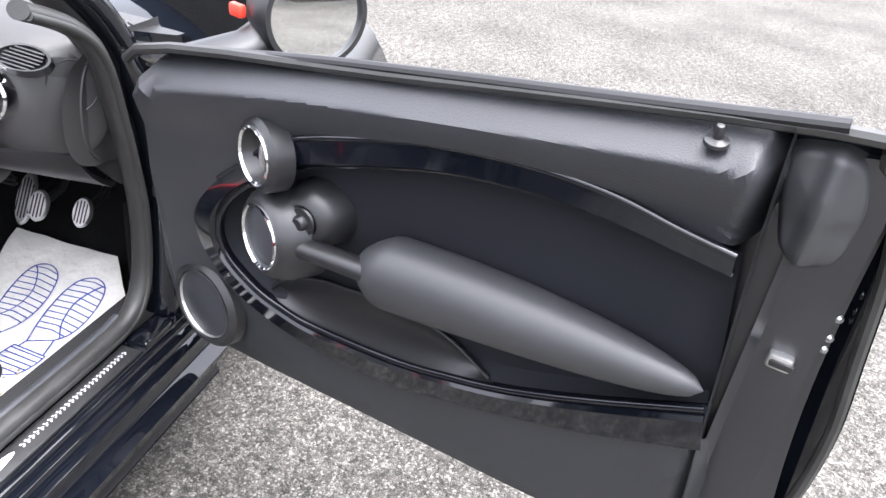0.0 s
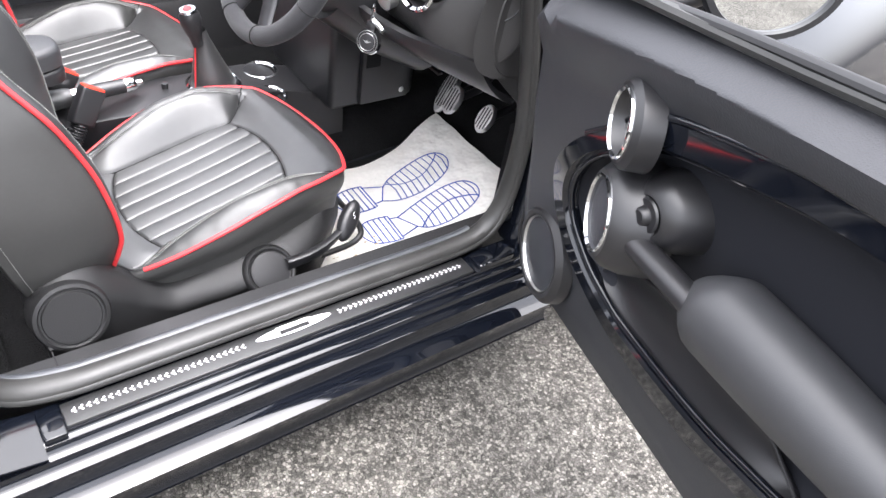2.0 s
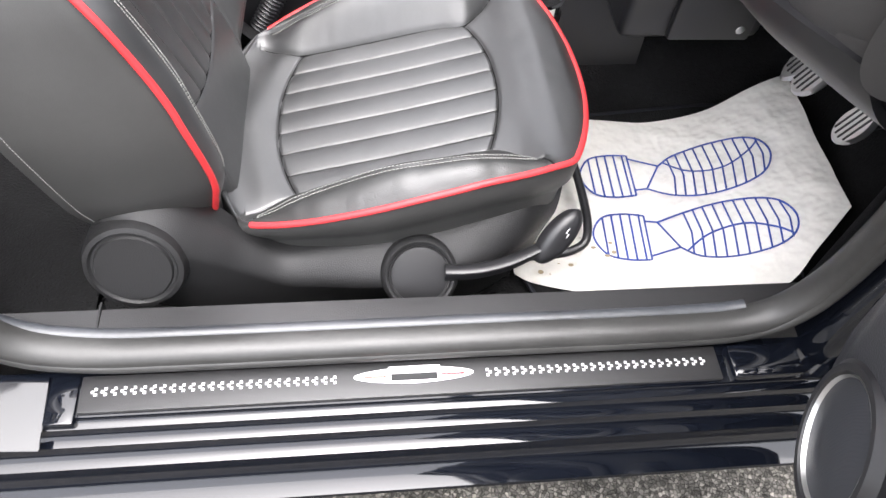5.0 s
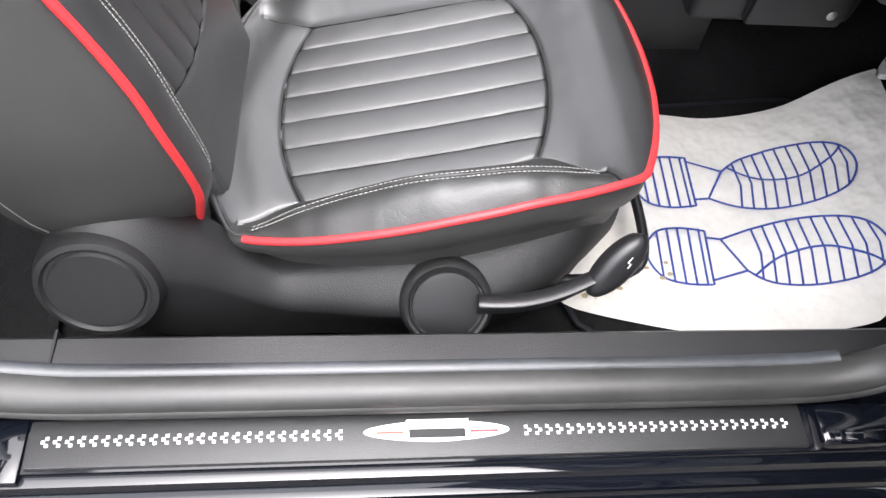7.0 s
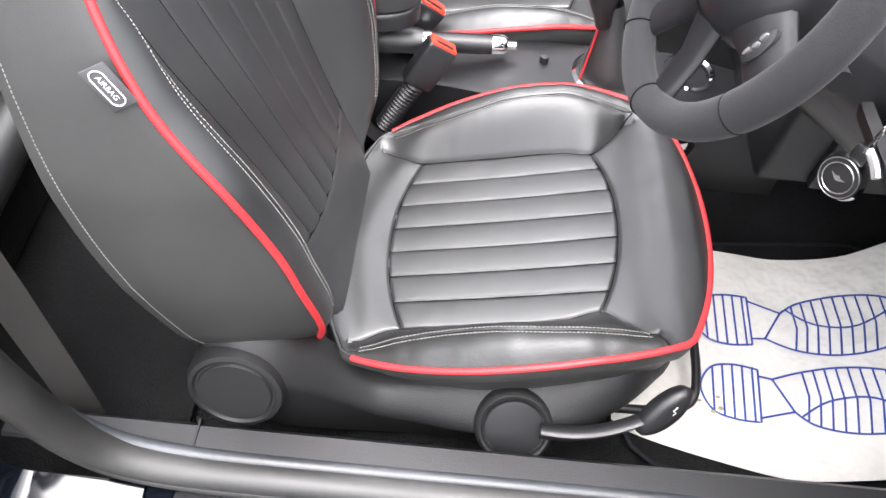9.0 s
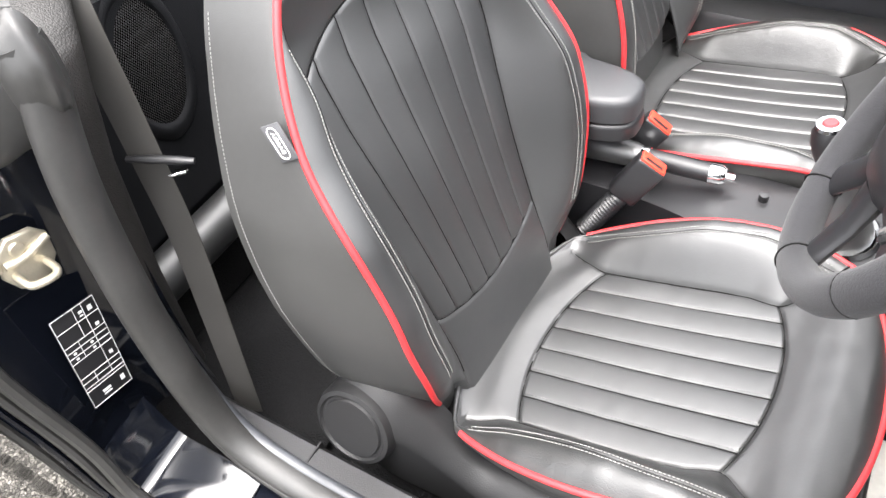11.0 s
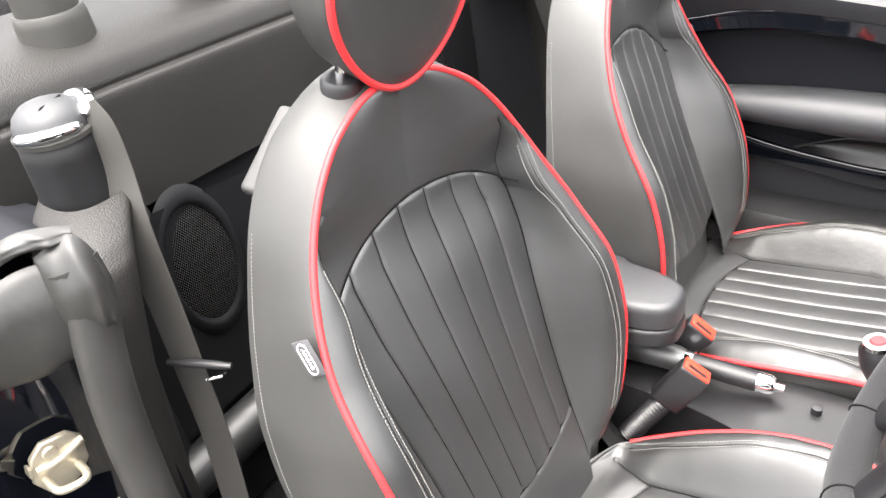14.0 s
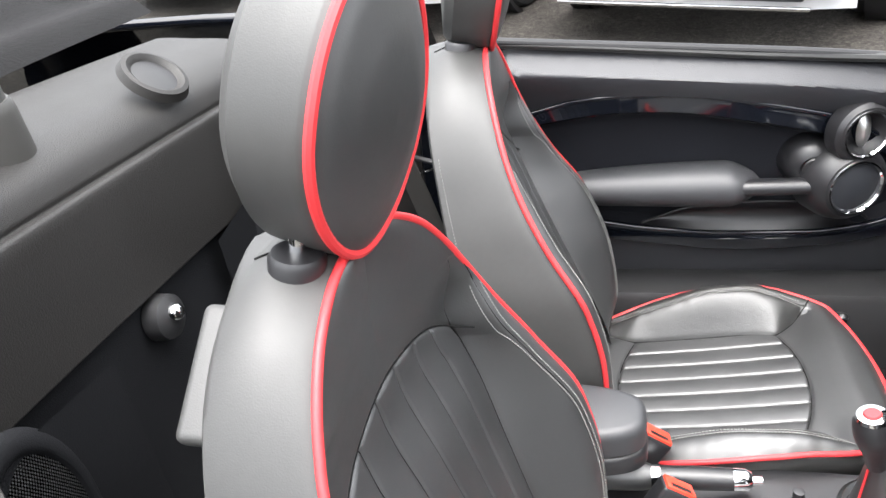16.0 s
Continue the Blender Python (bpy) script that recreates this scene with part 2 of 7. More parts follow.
def sheet(fn, nu, nv, closed_u=False, closed_v=False, thick=0.0):
    """A grid of fn(i/nu, j/nv)."""
    bm = bmesh.new()
    cu, cv = nu + (not closed_u), nv + (not closed_v)
    vs = [[bm.verts.new(fn(i / nu, j / nv)) for j in range(cv)] for i in range(cu)]
    for i in range(nu):
        for j in range(nv):
            q = [vs[i][j], vs[(i + 1) % cu][j], vs[(i + 1) % cu][(j + 1) % cv], vs[i][(j + 1) % cv]]
            if len(set(q)) == 4:
                bm.faces.new(q)
    if thick:
        bmesh.ops.recalc_face_normals(bm, faces=bm.faces)
        bmesh.ops.solidify(bm, geom=bm.faces[:], thickness=thick)
    return bm


def smoothline(pts, n=8, closed=False):
    """Catmull-Rom through pts."""
    p = [Vector(q) for q in pts]
    out, k = [], len(p)
    for i in range(k if closed else k - 1):
        a, b, c, d = ((p[(i - 1) % k], p[i], p[(i + 1) % k], p[(i + 2) % k]) if closed else (p[max(i - 1, 0)], p[i], p[i + 1], p[min(i + 2, k - 1)]))
        for j in range(n):
            t = j / n
            out.append(0.5 * ((2 * b) + (c - a) * t + (2 * a - 5 * b + 4 * c - d) * t * t + (3 * b - a - 3 * c + d) * t ** 3))
    return out if closed else out + [p[-1]]


def tube(pts, r, sides=8, closed=False, flat=1.0, up=(0, 0, 1), bm=None, cap=True):
    """A round (or flattened) bar along pts; r may be a list of radii."""
    own = bm is None
    bm = bm or bmesh.new()
    pts = [Vector(q) for q in pts]
    k, rings = len(pts), []
    rs = r if isinstance(r, (list, tuple)) else [r] * k
    side_was = None
    for i, q in enumerate(pts):
        d = (pts[(i + 1) % k] - pts[i - 1]) if closed else (pts[min(i + 1, k - 1)] - pts[max(i - 1, 0)])
        d.normalize()
        if side_was is None:
            s = d.cross(Vector(up))
            if s.length < 1e-3:
                s = d.cross(Vector((1, 0, 0.3)))
        else:
            s = side_was - d * side_was.dot(d)
        s.normalize()
        side_was = s
        n = s.cross(d)
        rings.append([bm.verts.new(q + (s * math.cos(a) + n * math.sin(a) * flat) * rs[i]) for a in [2 * math.pi * j / sides for j in range(sides)]])
    for i in range(k if closed else k - 1):
        for j in range(sides):
            bm.faces.new((rings[i][j], rings[i][(j + 1) % sides], rings[(i + 1) % k][(j + 1) % sides], rings[(i + 1) % k][j]))
    if cap and not closed:
        bm.faces.new(rings[0][::-1])
        bm.faces.new(rings[-1])
    return bm


def lathe(profile, m=None, sides=40, bm=None):
    """Profile of (radius, height) turned round local z, then placed by m."""
    bm = bm or bmesh.new()
    m = m or Matrix()
    rings = [[bm.verts.new(m @ Vector((r * math.cos(2 * math.pi * j / sides), r * math.sin(2 * math.pi * j / sides), h))) for j in range(sides)] if r > 1e-6 else [bm.verts.new(m @ Vector((0, 0, h)))] for r, h in profile]
    for a, b in zip(rings, rings[1:]):
        for j in range(sides):
            q = [a[j % len(a)], a[(j + 1) % len(a)], b[(j + 1) % len(b)], b[j % len(b)]]
            q = list(dict.fromkeys(q))
            if len(q) > 2:
                bm.faces.new(q)
    return bm


def axis(at, toward, up=(0, 0, 1)):
    """A pose at a place whose local z points along toward, local y as near up as it can."""
    z = Vector(toward).normalized()
    x = Vector(up).cross(z)
    if x.length < 1e-4:
        x = Vector((1, 0, 0))
    x.normalize()
    return Matrix.Translation(at) @ Matrix((x, z.cross(x), z)).transposed().to_4x4()


def block(lo, hi, r=0.008, m=None, seg=2, bm=None):
    """A box with rounded edges."""
    own = bmesh.new()
    bmesh.ops.create_cube(own, size=1)
    size = Vector(hi) - Vector(lo)
    for v in own.verts:
        v.co = Vector([(lo[i] + hi[i]) / 2 + v.co[i] * size[i] for i in range(3)])
    if r:
        bmesh.ops.bevel(own, geom=own.edges[:], offset=min(r, 0.45 * min(size)), segments=seg, affect="EDGES", profile=0.5)
    if m is not None:
        own.transform(m)
    if bm is not None:
        me = bpy.data.meshes.new("tmp")
        own.to_mesh(me)
        own.free()
        bm.from_mesh(me)
        bpy.data.meshes.remove(me)
        return bm
    return own


def prism(outline, depth, m=None, r=0.0):
    """A flat outline of (x, y) with a thickness along local z."""
    bm = bmesh.new()
    f = bm.faces.new([bm.verts.new((x, y, 0)) for x, y in outline])
    ext = bmesh.ops.extrude_face_region(bm, geom=[f])
    for v in ext["geom"]:
        if isinstance(v, bmesh.types.BMVert):
            v.co.z += depth
    if r:
        top = [e for e in bm.edges if all(abs(v.co.z - depth) < 1e-6 for v in e.verts)]
        bmesh.ops.bevel(bm, geom=top, offset=r, segments=3, affect="EDGES", profile=0.5)
    bmesh.ops.triangulate(bm, faces=[f for f in bm.faces if len(f.verts) > 4])
    if m is not None:
        bm.transform(m)
    return bm


def step(a, b, x):
    if a == b:
        return float(x > a)
    t = min(1.0, max(0.0, (x - a) / (b - a)))
    return t * t * (3 - 2 * t)


def curve(x, pts):
    """Smooth interpolation of y over x."""
    if x <= pts[0][0]:
        return pts[0][1]
    if x >= pts[-1][0]:
        return pts[-1][1]
    k = 0
    while x > pts[k + 1][0]:
        k += 1
    (x0, y0), (x1, y1) = pts[k], pts[k + 1]
    h, d = x1 - x0, (y1 - y0) / (x1 - x0)

    def slope(i):
        if i == 0 or i == len(pts) - 1:
            return d
        a, b = (pts[i][1] - pts[i - 1][1]) / (pts[i][0] - pts[i - 1][0]), (pts[i + 1][1] - pts[i][1]) / (pts[i + 1][0] - pts[i][0])
        return 0.0 if a * b <= 0 else 2 * a * b / (a + b)
    m0, m1, s = slope(k), slope(k + 1), (x - x0) / h
    return y0 * (1 + 2 * s) * (1 - s) ** 2 + m0 * h * s * (1 - s) ** 2 + y1 * s * s * (3 - 2 * s) + m1 * h * s * s * (s - 1)


def lettering(text, size, m, mat, parent):
    """Flat raised letters in the built-in font."""
    word = bpy.data.curves.new("word", "FONT")
    word.body, word.size, word.align_x, word.align_y, word.extrude = text, size, "CENTER", "CENTER", 0.0002
    tmp = bpy.data.objects.new("word", word)
    me = bpy.data.meshes.new_from_object(tmp)
    me.transform(m)
    me.materials.append(mat)
    ob = new("lettering", me)
    ob.parent = parent
    bpy.data.objects.remove(tmp)
    return ob


# ---- ground ----
bm = bmesh.new()
for q in ((-300, -300), (300, -300), (300, 300), (-300, 300)):
    bm.verts.new((*q, 0))
bm.faces.new(bm.verts)
tagged(part("ground", bm, ASPHALT, smooth=False), "pale grey chipped asphalt of a car park", "ground", kind="structure")

bm = bmesh.new()
for q in ((-60, 2.2), (60, 2.2), (60, 60), (-60, 60)):
    bm.verts.new((*q, 0.004))
bm.faces.new(bm.verts)
tagged(part("road", bm, TARMAC, smooth=False), "dark worn tarmac lane beside the row of parked cars", "road", kind="structure")

MID = 0.73          # the car's centre line

# ---- body shell ----
body = thing("convertible_car", "gloss black convertible with open roof, standing on the asphalt", "car", (0, 0, 0))


def run(profile, x0, x1, mat, name, label="", n=2):
    part(name, sheet(lambda a, b: (x0 + (x1 - x0) * a, *profile[round(b * (len(profile) - 1))]), n, len(profile) - 1), mat, body, label)


def arc(p0, p1, bulge, n=6):
    """Points between two (y, z) with a sideways bulge."""
    d = Vector((p1[0] - p0[0], p1[1] - p0[1]))
    nrm = Vector((d.y, -d.x))
    return [tuple(Vector(p0) + d * (i / n) + nrm * bulge * math.sin(math.pi * i / n)) for i in range(n + 1)]


run([(0.11, 0.15), (0.105, 0.32), (0.098, 0.332), (0.066, 0.335), (0.062, 0.33)], -0.62, 0.62, PLASTIC, "inner_sill_trim", "grained plastic inner sill trim")
run([(0.03, 0.300), (-0.030, 0.298)] + arc((-0.030, 0.298), (-0.035, 0.290), -0.2, 3)[1:] + [(-0.041, 0.2885)] + arc((-0.041, 0.2885), (-0.052, 0.274), -0.12, 4)[1:]
    + [(-0.057, 0.2725)] + arc((-0.057, 0.2725), (-0.070, 0.254), -0.15, 4)[1:] + [(-0.077, 0.252)] + arc((-0.077, 0.252), (-0.112, 0.20), -0.22, 6)[1:] + arc((-0.112, 0.20), (-0.098, 0.165), -0.1, 3)[1:] + [(-0.085, 0.16), (-0.085, 0.15)]
    + arc((-0.085, 0.15), (-0.09, 0.115), -0.15, 4)[1:] + [(0.0, 0.105)], -0.62, 0.62, GLOSS, "outer_sill", "gloss black stepped outer sill", 1)
part("trim_joint", block((-0.3785, 0.058, 0.320), (-0.3760, 0.1065, 0.3362), 0.0), WAIST, body, "dark joint in the sill trim")
plate = part("sill_plate", block((-0.395, -0.027, 0.296), (0.418, 0.022, 0.3035), 0.003), PLASTIC, body, "black sill plate with a chequered strip and a badge")

run([(2 * MID - y, z) for y, z in [(0.13, 0.15), (0.105, 0.32), (0.098, 0.332), (0.066, 0.335), (0.0, 0.33), (-0.06, 0.30), (-0.09, 0.24), (-0.10, 0.11)]], -0.62, 0.62, PLASTIC, "far_sill", "grained plastic sill")

# ---- cabin floor ----
bm = sheet(lambda a, b: (-1.0 + 2.1 * a, 0.11 + 1.25 * b, 0.165 + 0.10 * step(0.62, 0.85, a) * (a - 0.62) + 0.10 * math.exp(-((0.11 + 1.25 * b - MID) / 0.11) ** 4)), 40, 40)
part("carpet", bm, CARPET, body, "charcoal carpet")

# ---- front seat ----
SEAT_ROLL = -5.7                      # the car stands on a slight side slope
LEAN = Matrix.Rotation(radians(SEAT_ROLL), 4, "X")
CX, CHX, CHW, CK = 0.0085, 0.2685, 0.262, 0.70      # cushion plan: centre, half length, half width, corner rounding


def table(pts):
    """A smooth curve through (x, y) pairs that also takes arrays."""
    xs = np.linspace(pts[0][0], pts[-1][0], 1200)
    ys = np.array([curve(float(x), pts) for x in xs])
    return lambda x: np.interp(x, xs, ys)


def ramp(a, b, x):
    t = np.clip((x - a) / (b - a), 0.0, 1.0)
    return t * t * (3 - 2 * t)


def dip(d, w, depth):
    """A sewn-in valley: a sharp crease with soft padded shoulders."""
    d = np.abs(d)
    return -depth * (0.62 * np.exp(-(d / w) ** 2) + 0.38 * np.exp(-d / (3.6 * w)))


def rib_valleys(p, pitch):
    """Valleys at every whole p, and a slight crown between them."""
    q = (p - np.round(p)) * pitch
    return dip(q, 0.0019, 0.0048) + 0.0012 * np.cos(np.pi * (p % 1.0 - 0.5))


def fine_noise(V, scale, seed):
    """Soft noise at many places at once."""
    flat = V.reshape(-1, 3) * scale + seed
    return np.array([noise.noise(Vector(q)) for q in flat]).reshape(V.shape[:-1])


PAN_BASE = table([(-0.28, 0.336), (-0.20, 0.335), (-0.165, 0.338), (-0.134, 0.345), (0.0, 0.377), (0.10, 0.404), (0.155, 0.421), (0.19, 0.438), (0.222, 0.449), (0.25, 0.447), (0.28, 0.430)])
RISE = table([(-0.28, 0.0), (-0.20, 0.014), (-0.13, 0.041), (-0.066, 0.060), (0.0, 0.073), (0.07, 0.069), (0.13, 0.048), (0.185, 0.016), (0.23, 0.0)])
PAN_SIDE = table([(-0.28, 0.20), (-0.20, 0.187), (-0.134, 0.163), (-0.05, 0.163), (0.03, 0.163), (0.08, 0.160), (0.125, 0.150), (0.155, 0.172), (0.185, 0.206), (0.28, 0.25)])
CREST = table([(-0.28, 0.214), (-0.20, 0.210), (-0.125, 0.209), (-0.066, 0.212), (0.0, 0.219), (0.07, 0.222), (0.13, 0.216), (0.185, 0.209), (0.28, 0.208)])
PIPE_Z = table([(-0.28, 0.336), (-0.195, 0.354), (-0.153, 0.371), (-0.05, 0.414), (0.05, 0.446), (0.12, 0.457), (0.17, 0.456), (0.216, 0.452), (0.25, 0.443), (0.28, 0.431)])


def half_width(x):
    """Half the cushion's width at x."""
    k = np.clip((x - CX) / CHX, -1, 1)
    s = math.sqrt(1 - CK / 2)
    mid = CHW * np.sqrt(np.clip(1 - CK / 2 * (k / s) ** 2, 0.0, 1.0))
    end = CHW * s * np.sqrt(np.clip(2 / CK * (1 - k * k), 0.0, 1.0))
    return np.where(np.abs(k) <= s, mid, np.minimum(end, CHW * s))


def pan_front(y):
    return 0.156 - 0.030 * np.minimum(1.0, np.abs(y) / 0.152) ** 2.2


def pan_back(y):
    return -0.167 + 0.034 * np.minimum(1.3, np.abs(y) / 0.163) ** 2.2


def cushion_z(x, y):
    x, y = np.asarray(x, float), np.asarray(y, float)
    ay, base, wide = np.abs(y), PAN_BASE(x), half_width(x)
    side, crest, pz = PAN_SIDE(x), CREST(x), PIPE_Z(x)
    crest = np.minimum(crest, wide - 0.006)
    side = np.minimum(side, crest - 0.012)
    t = np.clip((ay - side) / (crest - side), 0.0, 1.0)
    t2 = np.clip((ay - crest) / np.maximum(1e-4, wide - crest), 0.0, 1.0)
    top = base + RISE(x)
    inner = base + RISE(x) * (0.70 * np.sin(t * np.pi / 2) + 0.30 * t * t * (3 - 2 * t))
    outer = top + (pz - top) * t2 ** 1.8 + 0.006 * np.sin(np.pi * t2)
    bolster = np.where(ay <= crest, inner, outer)
    r = np.clip(ay / np.maximum(wide, 1e-4), 0, 1)
    roll = base + (pz - base) * r ** 4
    k = ramp(0.165, 0.205, x) + ramp(-0.165, -0.235, x)
    z = bolster * (1 - k) + roll * k
    front, back = pan_front(y), pan_back(y)
    inside = (ay < side) & (x < front) & (x > back)
    z = z + np.where(inside, rib_valleys((y + 0.163) / 0.0466, 0.0466), 0.0)
    z = z + np.where((x > -0.205) & (x < 0.19), dip(ay - side, 0.0024, 0.0050), 0.0)
    z = z + np.where(ay < side, dip(x - front, 0.0024, 0.0052) + dip(x - back, 0.0024, 0.0052), 0.0)
    z = z + np.where((x > -0.19) & (x < 0.185), dip(ay - crest, 0.0012, 0.0016), 0.0)
    z = z + 0.006 * np.exp(-((x - back + 0.032) / 0.024) ** 2) * ramp(0.23, 0.15, ay)
    z = z + dip(x + 0.238 + 0.0 * y, 0.003, 0.004) * ramp(0.20, 0.16, ay)
    return z


def cushion_wrinkles(V):
    """Slack leather: lengthwise folds on the rear flap and the bolsters, faint waves on the ribs."""
    x, y = V[..., 0], V[..., 1]
    ay = np.abs(y)
    out = 0.0016 * fine_noise(V * np.array((34.0, 13.0, 1.0)), 1.0, 3.0) * ramp(-0.13, -0.18, x)
    out += 0.0013 * fine_noise(V * np.array((42.0, 24.0, 1.0)), 1.0, 7.0) * ramp(0.165, 0.20, ay) * ramp(0.20, 0.10, x)
    out += 0.0005 * fine_noise(V * np.array((55.0, 30.0, 1.0)), 1.0, 11.0)
    return out


BACK_PIPE = [(0.36, -0.238, 0.196), (0.40, -0.229, 0.217), (0.447, -0.221, 0.236), (0.56, -0.232, 0.255), (0.67, -0.266, 0.256), (0.765, -0.326, 0.240), (0.85, -0.368, 0.207), (0.92, -0.390, 0.168), (0.97, -0.402, 0.125), (1.0, -0.409, 0.080), (1.014, -0.412, 0.042), (1.018, -0.413, 0.0)]
BW_X, BW_Y = table([(z, x) for z, x, w in BACK_PIPE]), table([(z, w) for z, x, w in BACK_PIPE])
BACK_MID = table([(0.33, -0.215), (0.40, -0.234), (0.44, -0.250), (0.60, -0.315), (0.75, -0.375), (0.85, -0.410), (0.93, -0.417), (0.99, -0.414), (1.018, -0.413)])
BACK_SIDE = table([(0.33, 0.140), (0.45, 0.145), (0.56, 0.152), (0.66, 0.164), (0.75, 0.177), (0.836, 0.180), (0.905, 0.166), (0.96, 0.150), (1.02, 0.140)])


def back_low(y):
    return 0.440 + 0.028 * np.minimum(1.2, np.abs(y) / 0.146) ** 2


def back_twist(z):
    """The backrest is turned a little towards its door, more so higher up."""
    return 0.085 * ramp(0.42, 0.78, z)


def back_arch(y):
    return 0.866 - 0.058 * np.minimum(1.25, np.abs(y - 0.022) / 0.165) ** 2.2


def back_crest(z):
    return BW_Y(z) - 0.036 * ramp(0.91, 0.80, z) - 0.001


def back_x(z, y):
    z, y = np.asarray(z, float), np.asarray(y, float)
    ay, w, mid, edge = np.abs(y), np.maximum(BW_Y(z), 1e-4), BACK_MID(z), BW_X(z)
    crest = back_crest(z)
    side = np.minimum(BACK_SIDE(z), crest - 0.012)
    proud = edge + 0.005 * ramp(0.93, 0.78, z) * ramp(0.36, 0.46, z)
    t = np.clip((ay - side) / np.maximum(1e-4, crest - side), 0.0, 1.0)
    t2 = np.clip((ay - crest) / np.maximum(1e-4, w - crest), 0.0, 1.0)
    inner = mid + (proud - mid) * (0.62 * np.sin(t * np.pi / 2) + 0.38 * t * t * (3 - 2 * t))
    outer = proud + (edge - proud) * t2 ** 1.7 + 0.004 * np.sin(np.pi * t2)
    low = np.where(ay <= crest, inner, outer)
    top = mid + (edge - mid) * np.clip(ay / w, 0, 1) ** 2 + 0.006 * np.sin(np.pi * np.clip(ay / w, 0, 1))
    k = ramp(0.84, 0.925, z)
    x = low * (1 - k) + top * k
    arch = back_arch(y)
    inside = (ay < side) & (z < arch) & (z > back_low(y))
    x = x + np.where(inside, rib_valleys((y / np.maximum(side, 1e-3) + 1) * 3.5, 0.046), 0.0)
    x = x + np.where(z < 0.915, dip(ay - side, 0.0024, 0.0048), 0.0)
    x = x + np.where(ay < side, dip(z - arch, 0.0030, 0.0036) + dip(z - back_low(y), 0.0024, 0.0046), 0.0)
    x = x + np.where((z > 0.42) & (z < 0.88), dip(ay - crest, 0.0012, 0.0016), 0.0)
    return x + back_twist(z) * y


def back_at(z, y):
    return Vector((float(back_x(z, y)), y, z))


def on_cushion(x, y, up=0.0):
    return Vector((x, y, float(cushion_z(x, y)) + up))


def panels(V, region, named, parent):
    """One mesh for each region of a fine grid of places."""
    nv = V.shape[1]
    i, j = np.meshgrid(np.arange(V.shape[0] - 1), np.arange(nv - 1), indexing="ij")
    quads = np.stack([i * nv + j, (i + 1) * nv + j, (i + 1) * nv + j + 1, i * nv + j + 1], -1)
    flat = V.reshape(-1, 3)
    for key, (name, mat, label) in named.items():
        q = quads[region == key]
        if not len(q):
            continue
        used, back = np.unique(q, return_inverse=True)
        me = bpy.data.meshes.new(name)
        me.from_pydata(flat[used].tolist(), [], back.reshape(-1, 4).tolist())
        me.polygons.foreach_set("use_smooth", [True] * len(me.polygons))
        me.materials.append(mat)
        ob = new(name, me)
        ob.parent = parent
        if label:
            ob["label"] = label


